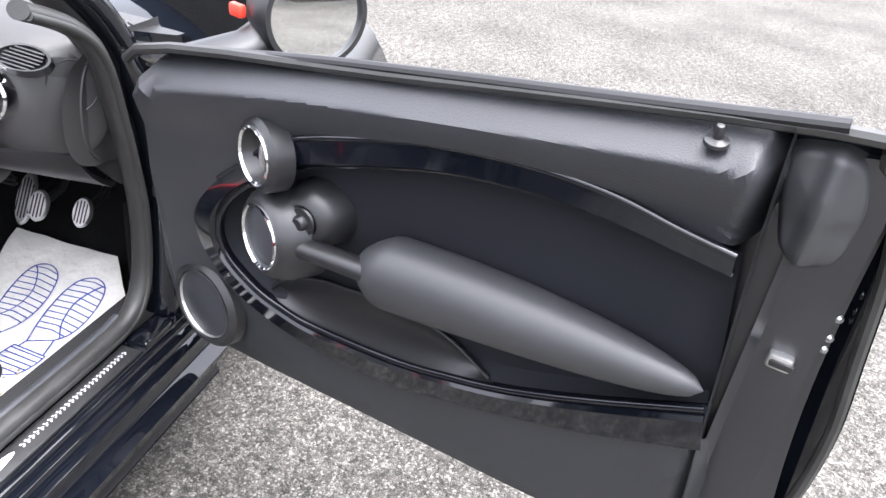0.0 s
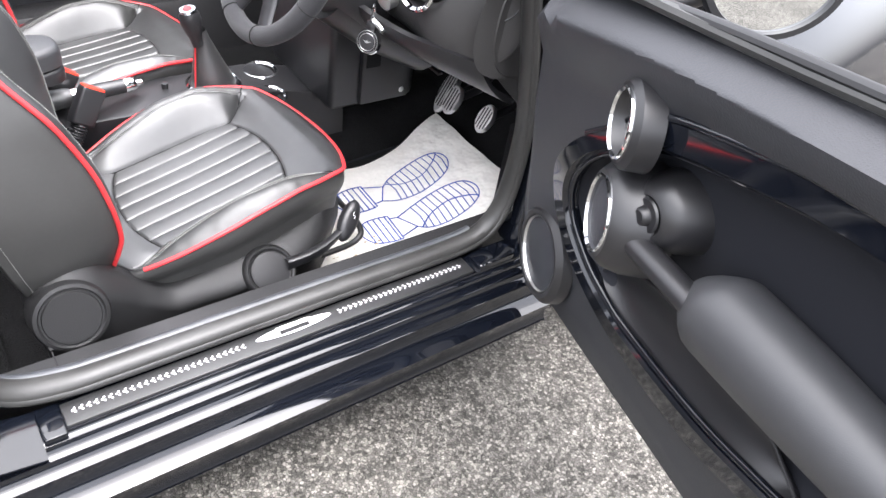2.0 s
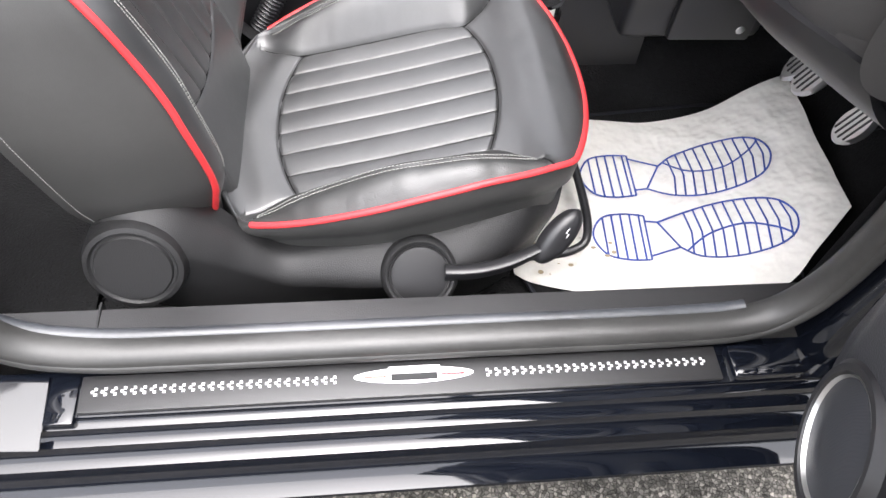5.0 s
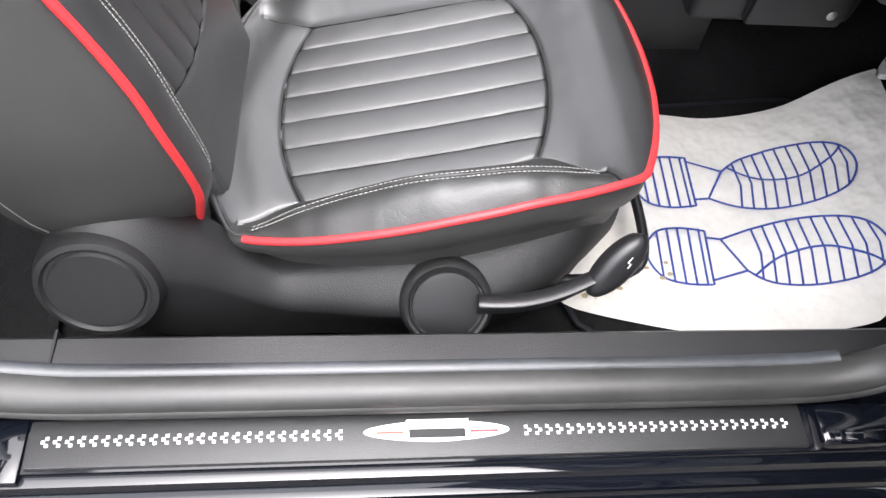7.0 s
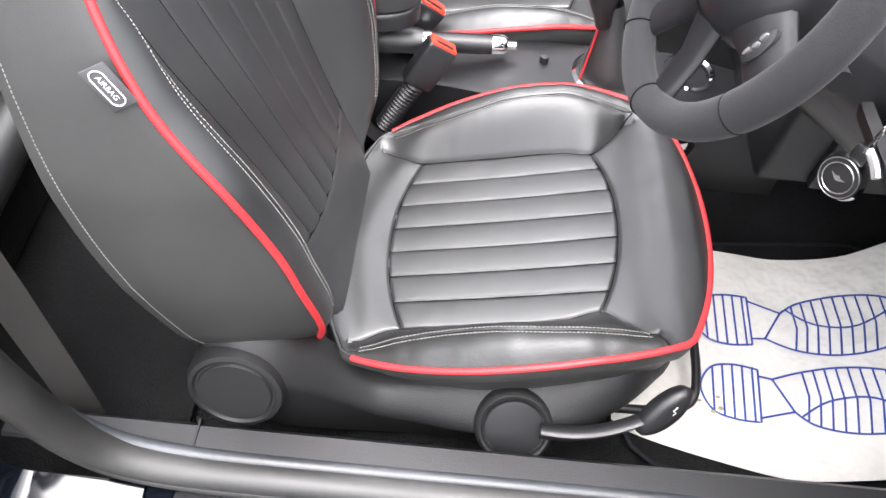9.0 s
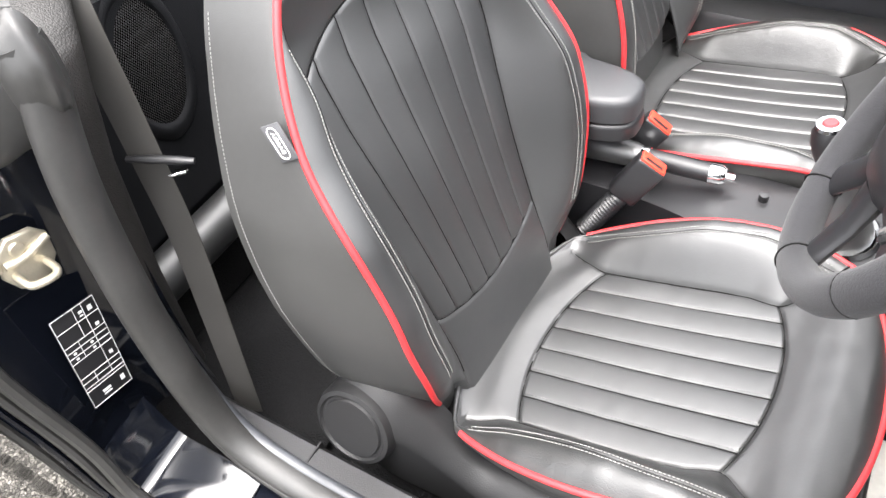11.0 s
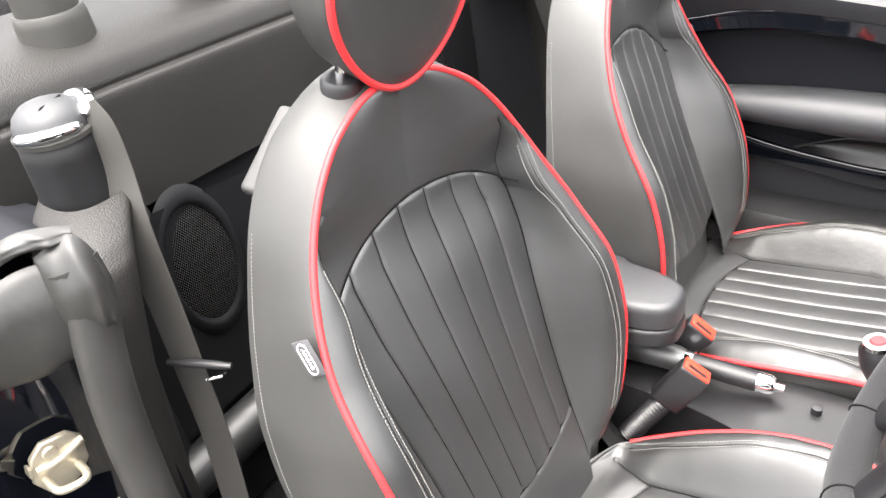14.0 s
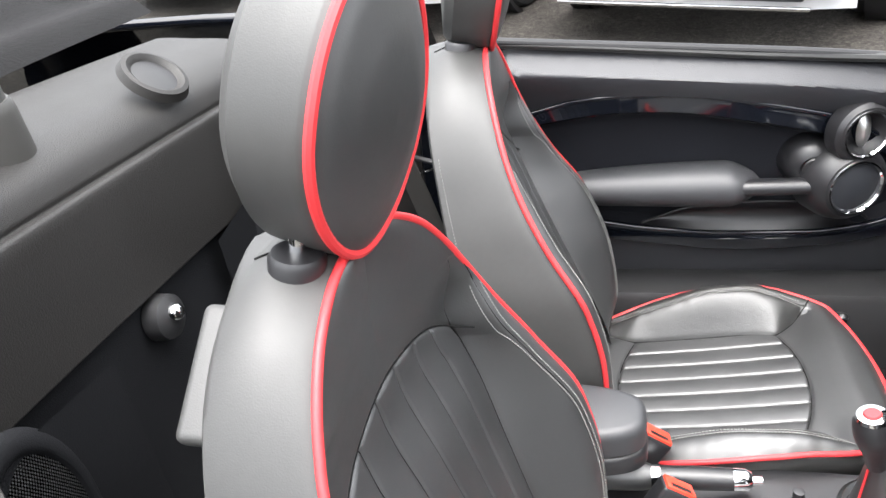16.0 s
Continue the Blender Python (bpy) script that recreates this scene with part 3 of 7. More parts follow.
def front_seat(at):
    seat = thing("front_seat", "black leather sports seat with ribbed centre panels and red piping", "seat", at, "front seats")
    seat.rotation_euler = (radians(SEAT_ROLL), 0, 0)

    # cushion, panel by panel
    n = 330
    a, b = np.meshgrid(np.linspace(-1, 1, n + 1), np.linspace(-1, 1, n + 1), indexing="ij")
    x, y = CX + CHX * a * np.sqrt(1 - CK * b * b / 2), CHW * b * np.sqrt(1 - CK * a * a / 2)
    V = np.stack([x, y, cushion_z(x, y)], -1)
    V[..., 2] += cushion_wrinkles(V)
    mx, my = [(g[:-1, :-1] + g[1:, 1:]) / 2 for g in (x, y)]
    may = np.abs(my)
    region = np.full(mx.shape, 20)
    region[mx < pan_back(my)] = 21
    side = (may > PAN_SIDE(mx)) & (mx > -0.20) & (mx < 0.187)
    region[side & (my < 0)] = 22
    region[side & (my >= 0)] = 23
    inner = (may < PAN_SIDE(mx)) & (mx < pan_front(my)) & (mx > pan_back(my))
    region[inner] = np.clip(np.floor((my + 0.163) / 0.0466), 0, 6).astype(int)[inner]
    named = {k: ("cushion_rib", LEATHER, "") for k in range(7)}
    named.update({20: ("cushion_front", LEATHER, "smooth rolled front of the cushion"), 21: ("cushion_rear", LEATHER, "slightly wrinkled rear flap of the cushion"),
                  22: ("cushion_bolster", WORN, "side bolster with fine cracked creases"), 23: ("cushion_bolster", LEATHER, "side bolster with soft creases")})
    panels(V, region, named, seat)
    rim = []
    for i in range(240):
        ang = 2 * math.pi * (i + 0.5) / 240
        c, s = math.cos(ang), math.sin(ang)
        k = 1 / max(abs(c), abs(s))
        ca, sb = c * k, s * k
        px, py = CX + CHX * ca * math.sqrt(1 - CK * sb * sb / 2), CHW * sb * math.sqrt(1 - CK * ca * ca / 2)
        rim.append(on_cushion(px, py, -0.001))
    ring = rim[120:] + rim[:120]
    part("piping", tube([p + Vector((p.x * 0.004, p.y * 0.010, 0.0)) for p in ring if p.x > -0.192], 0.0043, 10), RED, seat, "red leather piping")
    rear_edge = [p + Vector((0.0, 0.0, 0.002)) for p in rim if p.x < -0.190]
    part("rear_welt", tube(rear_edge, [0.0055 * min(1.0, 0.15 + 0.09 * min(i, len(rear_edge) - 1 - i)) for i in range(len(rear_edge))], 8), LEATHER, seat, "rolled black leather rear edge")

    def skirt(u, v):
        p = rim[round(u * 240) % 240]
        drop = 0.075 + 0.04 * step(-0.20, 0.02, p.x)
        q = Vector((p.x * (0.96 if p.x > 0 else 0.97), p.y * 0.88, max(0.235, p.z - drop)))
        w = p.lerp(q, v)
        out = Vector((p.x, p.y * 1.1, 0)).normalized()
        return w + out * (0.008 * math.sin(min(1.0, v * 1.6) * math.pi) - 0.004 * math.exp(-(v / 0.06) ** 2))
    part("cushion_side", sheet(skirt, 240, 16, closed_u=True), VINYL, seat, "dark grey vinyl cushion border")

    # backrest, panel by panel
    z = np.linspace(0.335, 1.018, 331)[:, None] + np.zeros((1, 301))
    y = BW_Y(np.maximum(z, 0.362)) * np.linspace(-1, 1, 301)[None, :]
    V = np.stack([back_x(z, y), y, z], -1)
    V[..., 0] += 0.0009 * fine_noise(V * np.array((1.0, 24.0, 16.0)), 1.0, 5.0) * ramp(0.15, 0.19, np.abs(y))
    mz, my = [(g[:-1, :-1] + g[1:, 1:]) / 2 for g in (z, y)]
    may = np.abs(my)
    region = np.full(mz.shape, 20)
    region[mz < back_low(my)] = 21
    edge = np.minimum(BACK_SIDE(mz), back_crest(mz) - 0.012)
    side = (may > edge) & (mz < 0.912)
    region[side & (my < 0)], region[side & (my >= 0)] = 22, 23
    inner = (may < edge) & (mz < back_arch(my)) & (mz > back_low(my))
    region[inner] = np.clip(np.floor((my / edge + 1) * 3.5), 0, 6).astype(int)[inner]
    named = {k: ("backrest_rib", LEATHER, "") for k in range(7)}
    named.update({20: ("backrest_top", LEATHER, "smooth upper panel of the backrest"), 21: ("backrest_lower", LEATHER, "plain lower panel of the backrest"),
                  22: ("backrest_bolster", LEATHER, "padded side bolster"), 23: ("backrest_bolster", LEATHER, "padded side bolster")})
    panels(V, region, named, seat)
    zs = [0.362 + (1.018 - 0.362) * math.sin(math.pi / 2 * i / 90) for i in range(91)]
    edge = [back_at(q, float(BW_Y(q))) + Vector((-0.001, 0.0015, 0)) for q in zs]
    loop = edge + [back_at(q, -float(BW_Y(q))) + Vector((-0.001, -0.0015, 0)) for q in zs[::-1][1:]]
    part("piping", tube(loop, 0.0043, 10), RED, seat, "red leather piping")

    def shell(u, v):
        """Side and back cover, from the piping round to the rear."""
        i = u * (len(loop) - 1)
        p = loop[int(i)].lerp(loop[min(int(i) + 1, len(loop) - 1)], i - int(i))
        sgn = 1 if p.y > 0 else -1
        rear = curve(p.z, [(0.36, -0.375), (0.50, -0.415), (0.70, -0.452), (0.85, -0.476), (0.95, -0.490), (1.018, -0.494)])
        rear += float(back_twist(p.z)) * p.y * 0.6
        w = min(1.0, v / 0.78)
        bulge = math.sin(w * math.pi * 0.62)
        wide = step(0.0, 0.06, abs(p.y))
        trim = 1 - 0.9 * step(0.58, 0.80, p.z)
        y = p.y * (1 + 0.03 * bulge * trim) + sgn * 0.012 * bulge * wide * trim
        if p.z > 0.8:
            y += sgn * 0.012 * step(0.78, 1.0, p.z) * bulge * wide
        if v > 0.78:
            y *= 1 - ((v - 0.78) / 0.22) ** 1.4
        x = p.x + (rear - p.x) * (w ** 0.9) - 0.02 * math.sin(max(0, v - 0.78) / 0.22 * math.pi * 0.5)
        ease = 0.003 * math.exp(-(w / 0.05) ** 2)
        slack = 0.0022 * noise.noise(Vector((x * 9, sgn * 3, p.z * 7))) * bulge
        return x, y - sgn * ease + sgn * slack, p.z + 0.010 * step(0.85, 1.018, p.z) * math.sin(w * math.pi) - 0.02 * step(0.52, 0.40, p.z) * bulge
    part("backrest_cover", sheet(shell, 180, 30), VINYL, seat, "dark grey vinyl backrest side and rear cover")
    grip = LEAN.inverted() @ axis(Vector((-0.493, 0.350, 0.964)) - Vector((0, 0.378, 0)), (0.12, -0.56, 0.82), (0, 0.83, 0.56))
    lever = part("tilt_lever", block((-0.030, -0.056, -0.012), (0.018, 0.056, 0.008), 0.0075, grip, seg=4), VINYL, seat, "grey backrest tilt release")
    part("lever_mark", block((-0.012, -0.006, 0.0078), (-0.003, 0.006, 0.0086), 0.0, grip), WHITE, lever, "small white mark")

    def stitches(line, name="stitching", mat=THREAD, r=0.0008, pitch=0.0046):
        bm = bmesh.new()
        for p, q in zip(line, line[1:]):
            n = max(1, round((q - p).length / pitch))
            for j in range(n):
                s0, s1 = p.lerp(q, (j + 0.15) / n), p.lerp(q, (j + 0.78) / n)
                tube([s0, s1], r, 4, bm=bm)
        ob = part(name, bm, mat, seat, "row of fine stitches", smooth=False)
        ob["kind"] = "stuff"
    for s in (-1, 1):
        for d in (0.0045, -0.0045):
            stitches([back_at(q, s * (float(back_crest(q)) + d)) + Vector((0.0010, 0, 0.0004)) for q in [0.44 + 0.011 * i for i in range(40)]])
            stitches([on_cushion(q, s * (float(CREST(q)) + d), 0.0010) for q in [-0.185 + 0.01 * i for i in range(37)]])
    for s in (0.16, 0.84):
        stitches([Vector(shell(s + (k - 10) * 0.014, 0.70)) + Vector((0, math.copysign(0.0008, s - 0.5) * -1, 0)) for k in range(21)], r=0.0006)
    for s in (-1, 1):
        part("shoulder_seam", tube([Vector(shell(0.5 + s * 0.030, 0.02 + 0.068 * k)) + Vector((0, 0, 0.0008)) for k in range(12)], 0.0011, 5), SEAMBLACK, seat, "sewn seam over the shoulder")

    # sewn lines between the panels and the ribs
    def seam_line(pts, up, r=0.0014):
        part("seam", tube([p + up for p in pts], r, 5), SEAMBLACK, seat, "thin dark sewn seam")
    up, fwd = Vector((0, 0, 0.0004)), Vector((0.0004, 0, 0))
    for k in range(1, 7):
        y = -0.163 + 0.0466 * k
        x0, x1 = float(pan_back(y)), float(pan_front(y))
        line = [on_cushion(x0 + (x1 - x0) * i / 50, y) for i in range(51)]
        seam_line(line, up)
        stitches([p + Vector((0, 0.0032, float(cushion_z(p.x, y + 0.0032)) - p.z + 0.0003)) for p in line], "rib_stitching", DARKTHREAD, 0.0005, 0.0040)
    across = [-0.150 + 0.0075 * i for i in range(41)]
    seam_line([on_cushion(float(pan_front(y)), y) for y in across], up)
    seam_line([on_cushion(float(pan_back(y)), y) for y in [-0.162 + 0.0081 * i for i in range(41)]], up)
    for s in (-1, 1):
        seam_line([on_cushion(q, s * float(PAN_SIDE(q))) for q in [-0.198 + 0.0077 * i for i in range(51)]], up)
        seam_line([on_cushion(q, s * float(CREST(q))) for q in [-0.190 + 0.0075 * i for i in range(51)]], up, 0.0007)
        tip = 0.186
        y0, y1 = float(CREST(tip)), float(half_width(tip))
        seam_line([on_cushion(tip + 0.012 * k / 8, s * (y0 + (y1 - y0) * k / 8)) for k in range(9)], up)
        seam_line([back_at(q, s * float(min(BACK_SIDE(q), back_crest(q) - 0.012))) for q in [0.375 + 0.0107 * i for i in range(51)]], fwd)
        seam_line([back_at(q, s * float(back_crest(q))) for q in [0.43 + 0.0094 * i for i in range(51)]], fwd, 0.0007)
    for k in range(1, 7):
        rib = []
        for i in range(61):
            q = 0.441 + 0.428 * i / 60
            y = (k / 3.5 - 1) * float(min(BACK_SIDE(q), back_crest(q) - 0.012))
            if float(back_low(y)) < q < float(back_arch(y)):
                rib.append(back_at(q, y))
        seam_line(rib, fwd)
    seam_line([back_at(float(back_arch(y)), y) for y in [0.180 * (i / 24 - 1) for i in range(49)]], fwd)
    seam_line([back_at(float(back_low(y)), y) for y in [0.144 * (i / 20 - 1) for i in range(41)]], fwd)
    # headrest
    hc = Vector((-0.384, -0.006, 1.128))
    turn = Matrix.Rotation(radians(-9), 3, "Z")
    hs, hn, hy = turn @ Vector((0.20, 0, 0.98)), turn @ Vector((0.98, 0, -0.20)), turn @ Vector((0, 1, 0))

    def egg(a):
        y, z = math.cos(a) * 0.100, math.sin(a) * 0.121
        y *= 1 - 0.06 * math.sin(a) if math.sin(a) > 0 else 1 - 0.15 * abs(math.sin(a)) ** 2
        return y, z

    def pad(u, v):
        y, z = egg(2 * math.pi * v)
        prof = [(0.0, 0.020), (0.5, 0.017), (0.85, 0.008), (1.0, 0.0), (1.035, -0.010), (1.05, -0.040), (1.03, -0.075), (0.9, -0.092), (0.5, -0.102), (0.0, -0.104)]
        i = u * 9
        k = min(int(i), 8)
        f, d = [prof[k][c] + (prof[k + 1][c] - prof[k][c]) * (i - k) for c in (0, 1)]
        return hc + hs * z * f + hy * y * f + hn * (d if d > 0 else d * 0.85)
    part("headrest", sheet(pad, 45, 80, closed_v=True), VINYL, seat, "rounded black leather headrest")
    part("headrest_face", sheet(lambda u, v: pad(u * 0.333, v) + hn * 0.0012, 14, 80, closed_v=True), LEATHER, seat, "smooth black leather headrest face")
    part("piping", tube([hc + hs * egg(a)[1] * 1.006 + hy * egg(a)[0] * 1.006 + hn * 0.001 for a in [2 * math.pi * i / 72 for i in range(72)]], 0.0046, 8, closed=True), RED, seat, "red leather piping")
    for sy in (-0.056, 0.044):
        base = Vector((-0.452, sy, 1.006))
        part("headrest_post", tube([base, base + hs * 0.12], 0.007, 12), CHROME, seat, "chrome headrest post")
        part("post_collar", lathe([(0.0, -0.02), (0.024, -0.02), (0.024, 0.004), (0.021, 0.009), (0.010, 0.011), (0.0, 0.011)], axis(base + hs * 0.016, hs), 28), SMOOTH, seat, "round black post collar")
    return seat


COVER_TOP = [(-0.392, 0.190, 0.372), (-0.372, 0.190, 0.420), (-0.330, 0.190, 0.441), (-0.285, 0.190, 0.432), (-0.240, 0.188, 0.393), (-0.200, 0.183, 0.352), (-0.155, 0.180, 0.322), (-0.110, 0.182, 0.326), (-0.05, 0.185, 0.340), (0.03, 0.188, 0.358), (0.11, 0.196, 0.374), (0.18, 0.220, 0.384), (0.238, 0.258, 0.378)]
COVER_MID = [(-0.388, 0.150, 0.352), (-0.368, 0.143, 0.380), (-0.328, 0.139, 0.392), (-0.285, 0.141, 0.380), (-0.240, 0.148, 0.350), (-0.200, 0.152, 0.320), (-0.150, 0.150, 0.295), (-0.10, 0.146, 0.295), (-0.04, 0.136, 0.305), (0.03, 0.130, 0.318), (0.10, 0.143, 0.335), (0.165, 0.180, 0.345), (0.225, 0.235, 0.340)]
COVER_LOW = [(-0.385, 0.150, 0.325), (-0.365, 0.142, 0.300), (-0.325, 0.138, 0.275), (-0.285, 0.138, 0.252), (-0.240, 0.144, 0.235), (-0.200, 0.150, 0.222), (-0.150, 0.156, 0.212), (-0.10, 0.160, 0.205), (-0.04, 0.160, 0.200), (0.03, 0.160, 0.200), (0.10, 0.170, 0.200), (0.160, 0.198, 0.200), (0.215, 0.248, 0.200)]


def seat_fittings(seat, hand):
    """Base, controls and tag on the door side. The places are those of the driver's seat in the level car; hand is -1 on the mirrored seat."""
    out = -1
    to_seat = (Matrix.Translation((0, 0.378, 0)) @ LEAN).inverted()

    def put(q, side=-1):
        """A place of the driver's seat, or its mirror image, in the seat's own frame."""
        p = to_seat @ Vector(q)
        return Vector((p.x, p.y * -side, p.z))

    def aim(at, toward, side, grow=(0, 0, 1)):
        d = put(Vector(at) + Vector(toward), side) - put(at, side)
        return axis(put(at, side), d, grow)
    lines = [smoothline(q, 6) for q in (COVER_TOP, COVER_MID, COVER_LOW)]
    n = len(lines[0]) - 1
    for side in (-1, 1):
        def cover(u, v, side=side):
            i = round(u * n)
            t, m, l = [q[i] for q in lines]
            if v < 0.12:
                p = t + Vector((0.0, 0.030 * (1 - v / 0.12), -0.004 * (1 - v / 0.12)))
            elif v > 0.9:
                p = l + Vector((0.0, 0.05 * (v - 0.9) / 0.1, -0.01 * (v - 0.9) / 0.1))
            else:
                w = (v - 0.12) / 0.78
                p = t.lerp(l, w)
                bow = math.sin(min(1.0, w / 0.30) * math.pi / 2) ** 0.8
                p.y = (t.y + (m.y - t.y) * bow) if w < 0.30 else m.y + (l.y - m.y) * (1 - (1 - (w - 0.30) / 0.70) ** 1.7)
            return put(p, side)
        part("side_cover", sheet(cover, n, 34), BASEPLASTIC, seat, "black grained plastic seat base cover")
        if side == out:
            hub = aim((-0.332, 0.139, 0.370), (0, -1, 0.38), side)
            part("pivot_cap", lathe([(0.0, 0.010), (0.046, 0.010), (0.048, 0.006), (0.051, 0.006), (0.054, 0.010), (0.060, 0.008), (0.064, -0.004), (0.066, -0.04)], hub, 64), BASEPLASTIC, seat, "round grained pivot cap")
            turn = aim((0.028, 0.143, 0.321), (-0.05, -1, 0.95), side)
            knob = part("height_knob", lathe([(0.0, 0.0125), (0.0385, 0.0125), (0.0400, 0.0085), (0.0415, 0.0090), (0.0435, 0.0135), (0.0465, 0.0150), (0.0500, 0.0125), (0.0530, 0.005), (0.0540, -0.006), (0.053, -0.04)], turn, 64), BASEPLASTIC, seat, "round black adjuster knob")
            part("knob_disc", lathe([(0.0, 0.0140), (0.034, 0.0138), (0.0375, 0.0128), (0.0380, 0.0110)], turn, 56), WAIST, knob, "smooth black knob face")
            bar = smoothline([(0.060, 0.128, 0.344), (0.105, 0.126, 0.350), (0.150, 0.134, 0.356), (0.195, 0.150, 0.366)], 6)
            def blade(u, v, bar=bar, side=side):
                q = bar[round(u * (len(bar) - 1))]
                a = 2 * math.pi * v
                c, n = math.cos(a), math.sin(a)
                return put(q + Vector((0.0, 0.010 * math.copysign(abs(c) ** 0.6, c) + 0.006 * (1 - n), -0.011 + 0.017 * math.copysign(abs(n) ** 0.6, n) * (1 - 0.25 * u))), side)
            lever = part("height_lever", sheet(blade, len(bar) - 1, 24, closed_v=True), SMOOTH, seat, "black height adjuster lever")
            tip = aim((0.214, 0.158, 0.374), (0.15, -0.9, 0.45), side, (0.50, 0.20, 0.62))
            part("lever_paddle", lathe([(0.0, 0.012), (0.5, 0.011), (0.80, 0.008), (0.95, 0.003), (1.0, -0.003), (0.9, -0.012), (0.0, -0.016)], tip @ Matrix.Diagonal((0.021, 0.046, 1, 1)), 40), SMOOTH, lever, "oval black lever paddle")
            mark = bmesh.new()
            block((-0.004, 0.012, 0.0112), (-0.0032, 0.020, 0.0122), 0, tip, bm=mark)
            block((-0.004, 0.012, 0.0112), (0.0016, 0.0128, 0.0122), 0, tip, bm=mark)
            block((0.0008, 0.007, 0.0112), (0.0016, 0.0128, 0.0122), 0, tip, bm=mark)
            part("paddle_mark", mark, WHITE, lever, "small white seat mark", smooth=False)
    part("under_frame", block((-0.32, -0.19, 0.19), (0.19, 0.19, 0.30), 0.02), SMOOTH, seat, "black seat under-frame")
    for ry in (-0.17, 0.17):
        part("floor_rail", block((-0.375, ry - 0.02, 0.180), (0.18, ry + 0.02, 0.215), 0.004), SATIN if ry > 0 else SMOOTH, seat, "steel floor rail")
    bar = smoothline([(0.18, -0.19, 0.23), (0.27, -0.185, 0.235), (0.30, -0.15, 0.25), (0.305, 0.0, 0.255), (0.30, 0.15, 0.25), (0.27, 0.185, 0.235), (0.18, 0.19, 0.23)], 6)
    part("slide_bar", tube(bar, 0.007, 10), SMOOTH, seat, "black wire slide handle")
    # airbag tag on the outer piping
    at = back_at(0.792, out * float(BW_Y(0.792)))
    tag = axis(at + Vector((-0.015, out * 0.0060, 0.0)), (0.10, out * 0.99, 0.06), (-0.46, 0, 0.89)) @ Matrix.Diagonal((0.78, 0.78, 1, 1))
    tab = part("airbag_tag", block((-0.018, -0.028, 0.004), (0.015, 0.028, 0.0062), 0.001, tag), LABEL, seat, "grey fabric tag with white lettering in an outline")
    ring = [(0.0088 * math.cos(a), (0.0150 if math.sin(a) > 0 else -0.0150) + 0.0088 * math.sin(a), 0.0066) for a in [2 * math.pi * i / 28 for i in range(28)]]
    part("tag_outline", tube([tag @ Vector((x - 0.003, y, z)) for x, y, z in ring], 0.0007, 5, closed=True), WHITE, tab)
    lettering("AIRBAG", 0.0094, tag @ Matrix.Translation((-0.003, 0, 0.0064)) @ Matrix.Rotation(radians(-90), 4, "Z") @ Matrix.Diagonal((hand, 1, 1, 1)), WHITE, tab)


driver_seat = front_seat((0, 0.378, 0))
passenger_seat = copy_thing(driver_seat, Matrix.Translation((0.004, 1.034, -0.034)) @ LEAN)
passenger_seat.scale = (1, -1, 1)
dip_front = Matrix.Translation((-0.243, 0, 0.354)) @ Matrix.Rotation(radians(6.5), 4, "Y") @ Matrix.Translation((0.20, 0, -0.34))
for piece in passenger_seat.children:          # its cushion is set lower at the front
    if max(v[2] for v in piece.bound_box) < 0.50:
        piece.matrix_basis = dip_front
seat_fittings(driver_seat, 1)
seat_fittings(passenger_seat, -1)

# ---- doors ----
DOOR_TURN = radians(76)
DU, DN, DLEAN = Vector((-math.cos(DOOR_TURN), -math.sin(DOOR_TURN), 0)), Vector((-math.sin(DOOR_TURN), math.cos(DOOR_TURN), 0)), 0.17
DD = DN.x * 0.433 - DN.y * 0.175 - DLEAN * 0.469 - 0.02


def smoothline2(pts):
    """A closed smooth outline in a plane."""
    return [tuple(q)[:2] for q in smoothline([(u, v, 0) for u, v in pts], 6, closed=True)]


def open_door(u, v, o):
    """Door coordinates (along from the hinge, height, inward) of the driver's door, swung open."""
    return DU * u + DN * (DD + o + DLEAN * v) + Vector((0, 0, v))


def shut_door(u, v, o):
    """The same of the shut passenger's door."""
    vv = v - 0.07 * (u - 0.02) - 0.01 - 0.19 * step(0.2, 1.0, v)
    return Vector((0.53 - u, 1.46 - o - DLEAN * (vv - 0.47) * 0.6, vv))


TRIM_TOP = [(0.03, 0.975), (0.334, 1.046), (0.59, 1.091), (0.806, 1.127), (0.985, 1.155)]
BAND_OUT = [(0.975, 0.999), (0.905, 1.009), (0.835, 1.022), (0.762, 1.026), (0.687, 1.022), (0.606, 1.011), (0.519, 0.992), (0.327, 0.928), (0.226, 0.849), (0.136, 0.772), (0.085, 0.691), (0.103, 0.608), (0.162, 0.546), (0.269, 0.505), (0.399, 0.492), (0.523, 0.50), (0.636, 0.533), (0.739, 0.564), (0.875, 0.613), (1.02, 0.679)]
BAND_IN = [(0.978, 0.968), (0.91, 0.975), (0.84, 0.982), (0.767, 0.985), (0.69, 0.98), (0.609, 0.968), (0.52, 0.944), (0.339, 0.880), (0.243, 0.819), (0.175, 0.755), (0.14, 0.689), (0.149, 0.629), (0.213, 0.576), (0.282, 0.555), (0.352, 0.549), (0.523, 0.564), (0.633, 0.590), (0.733, 0.622), (0.86, 0.68), (1.005, 0.756)]


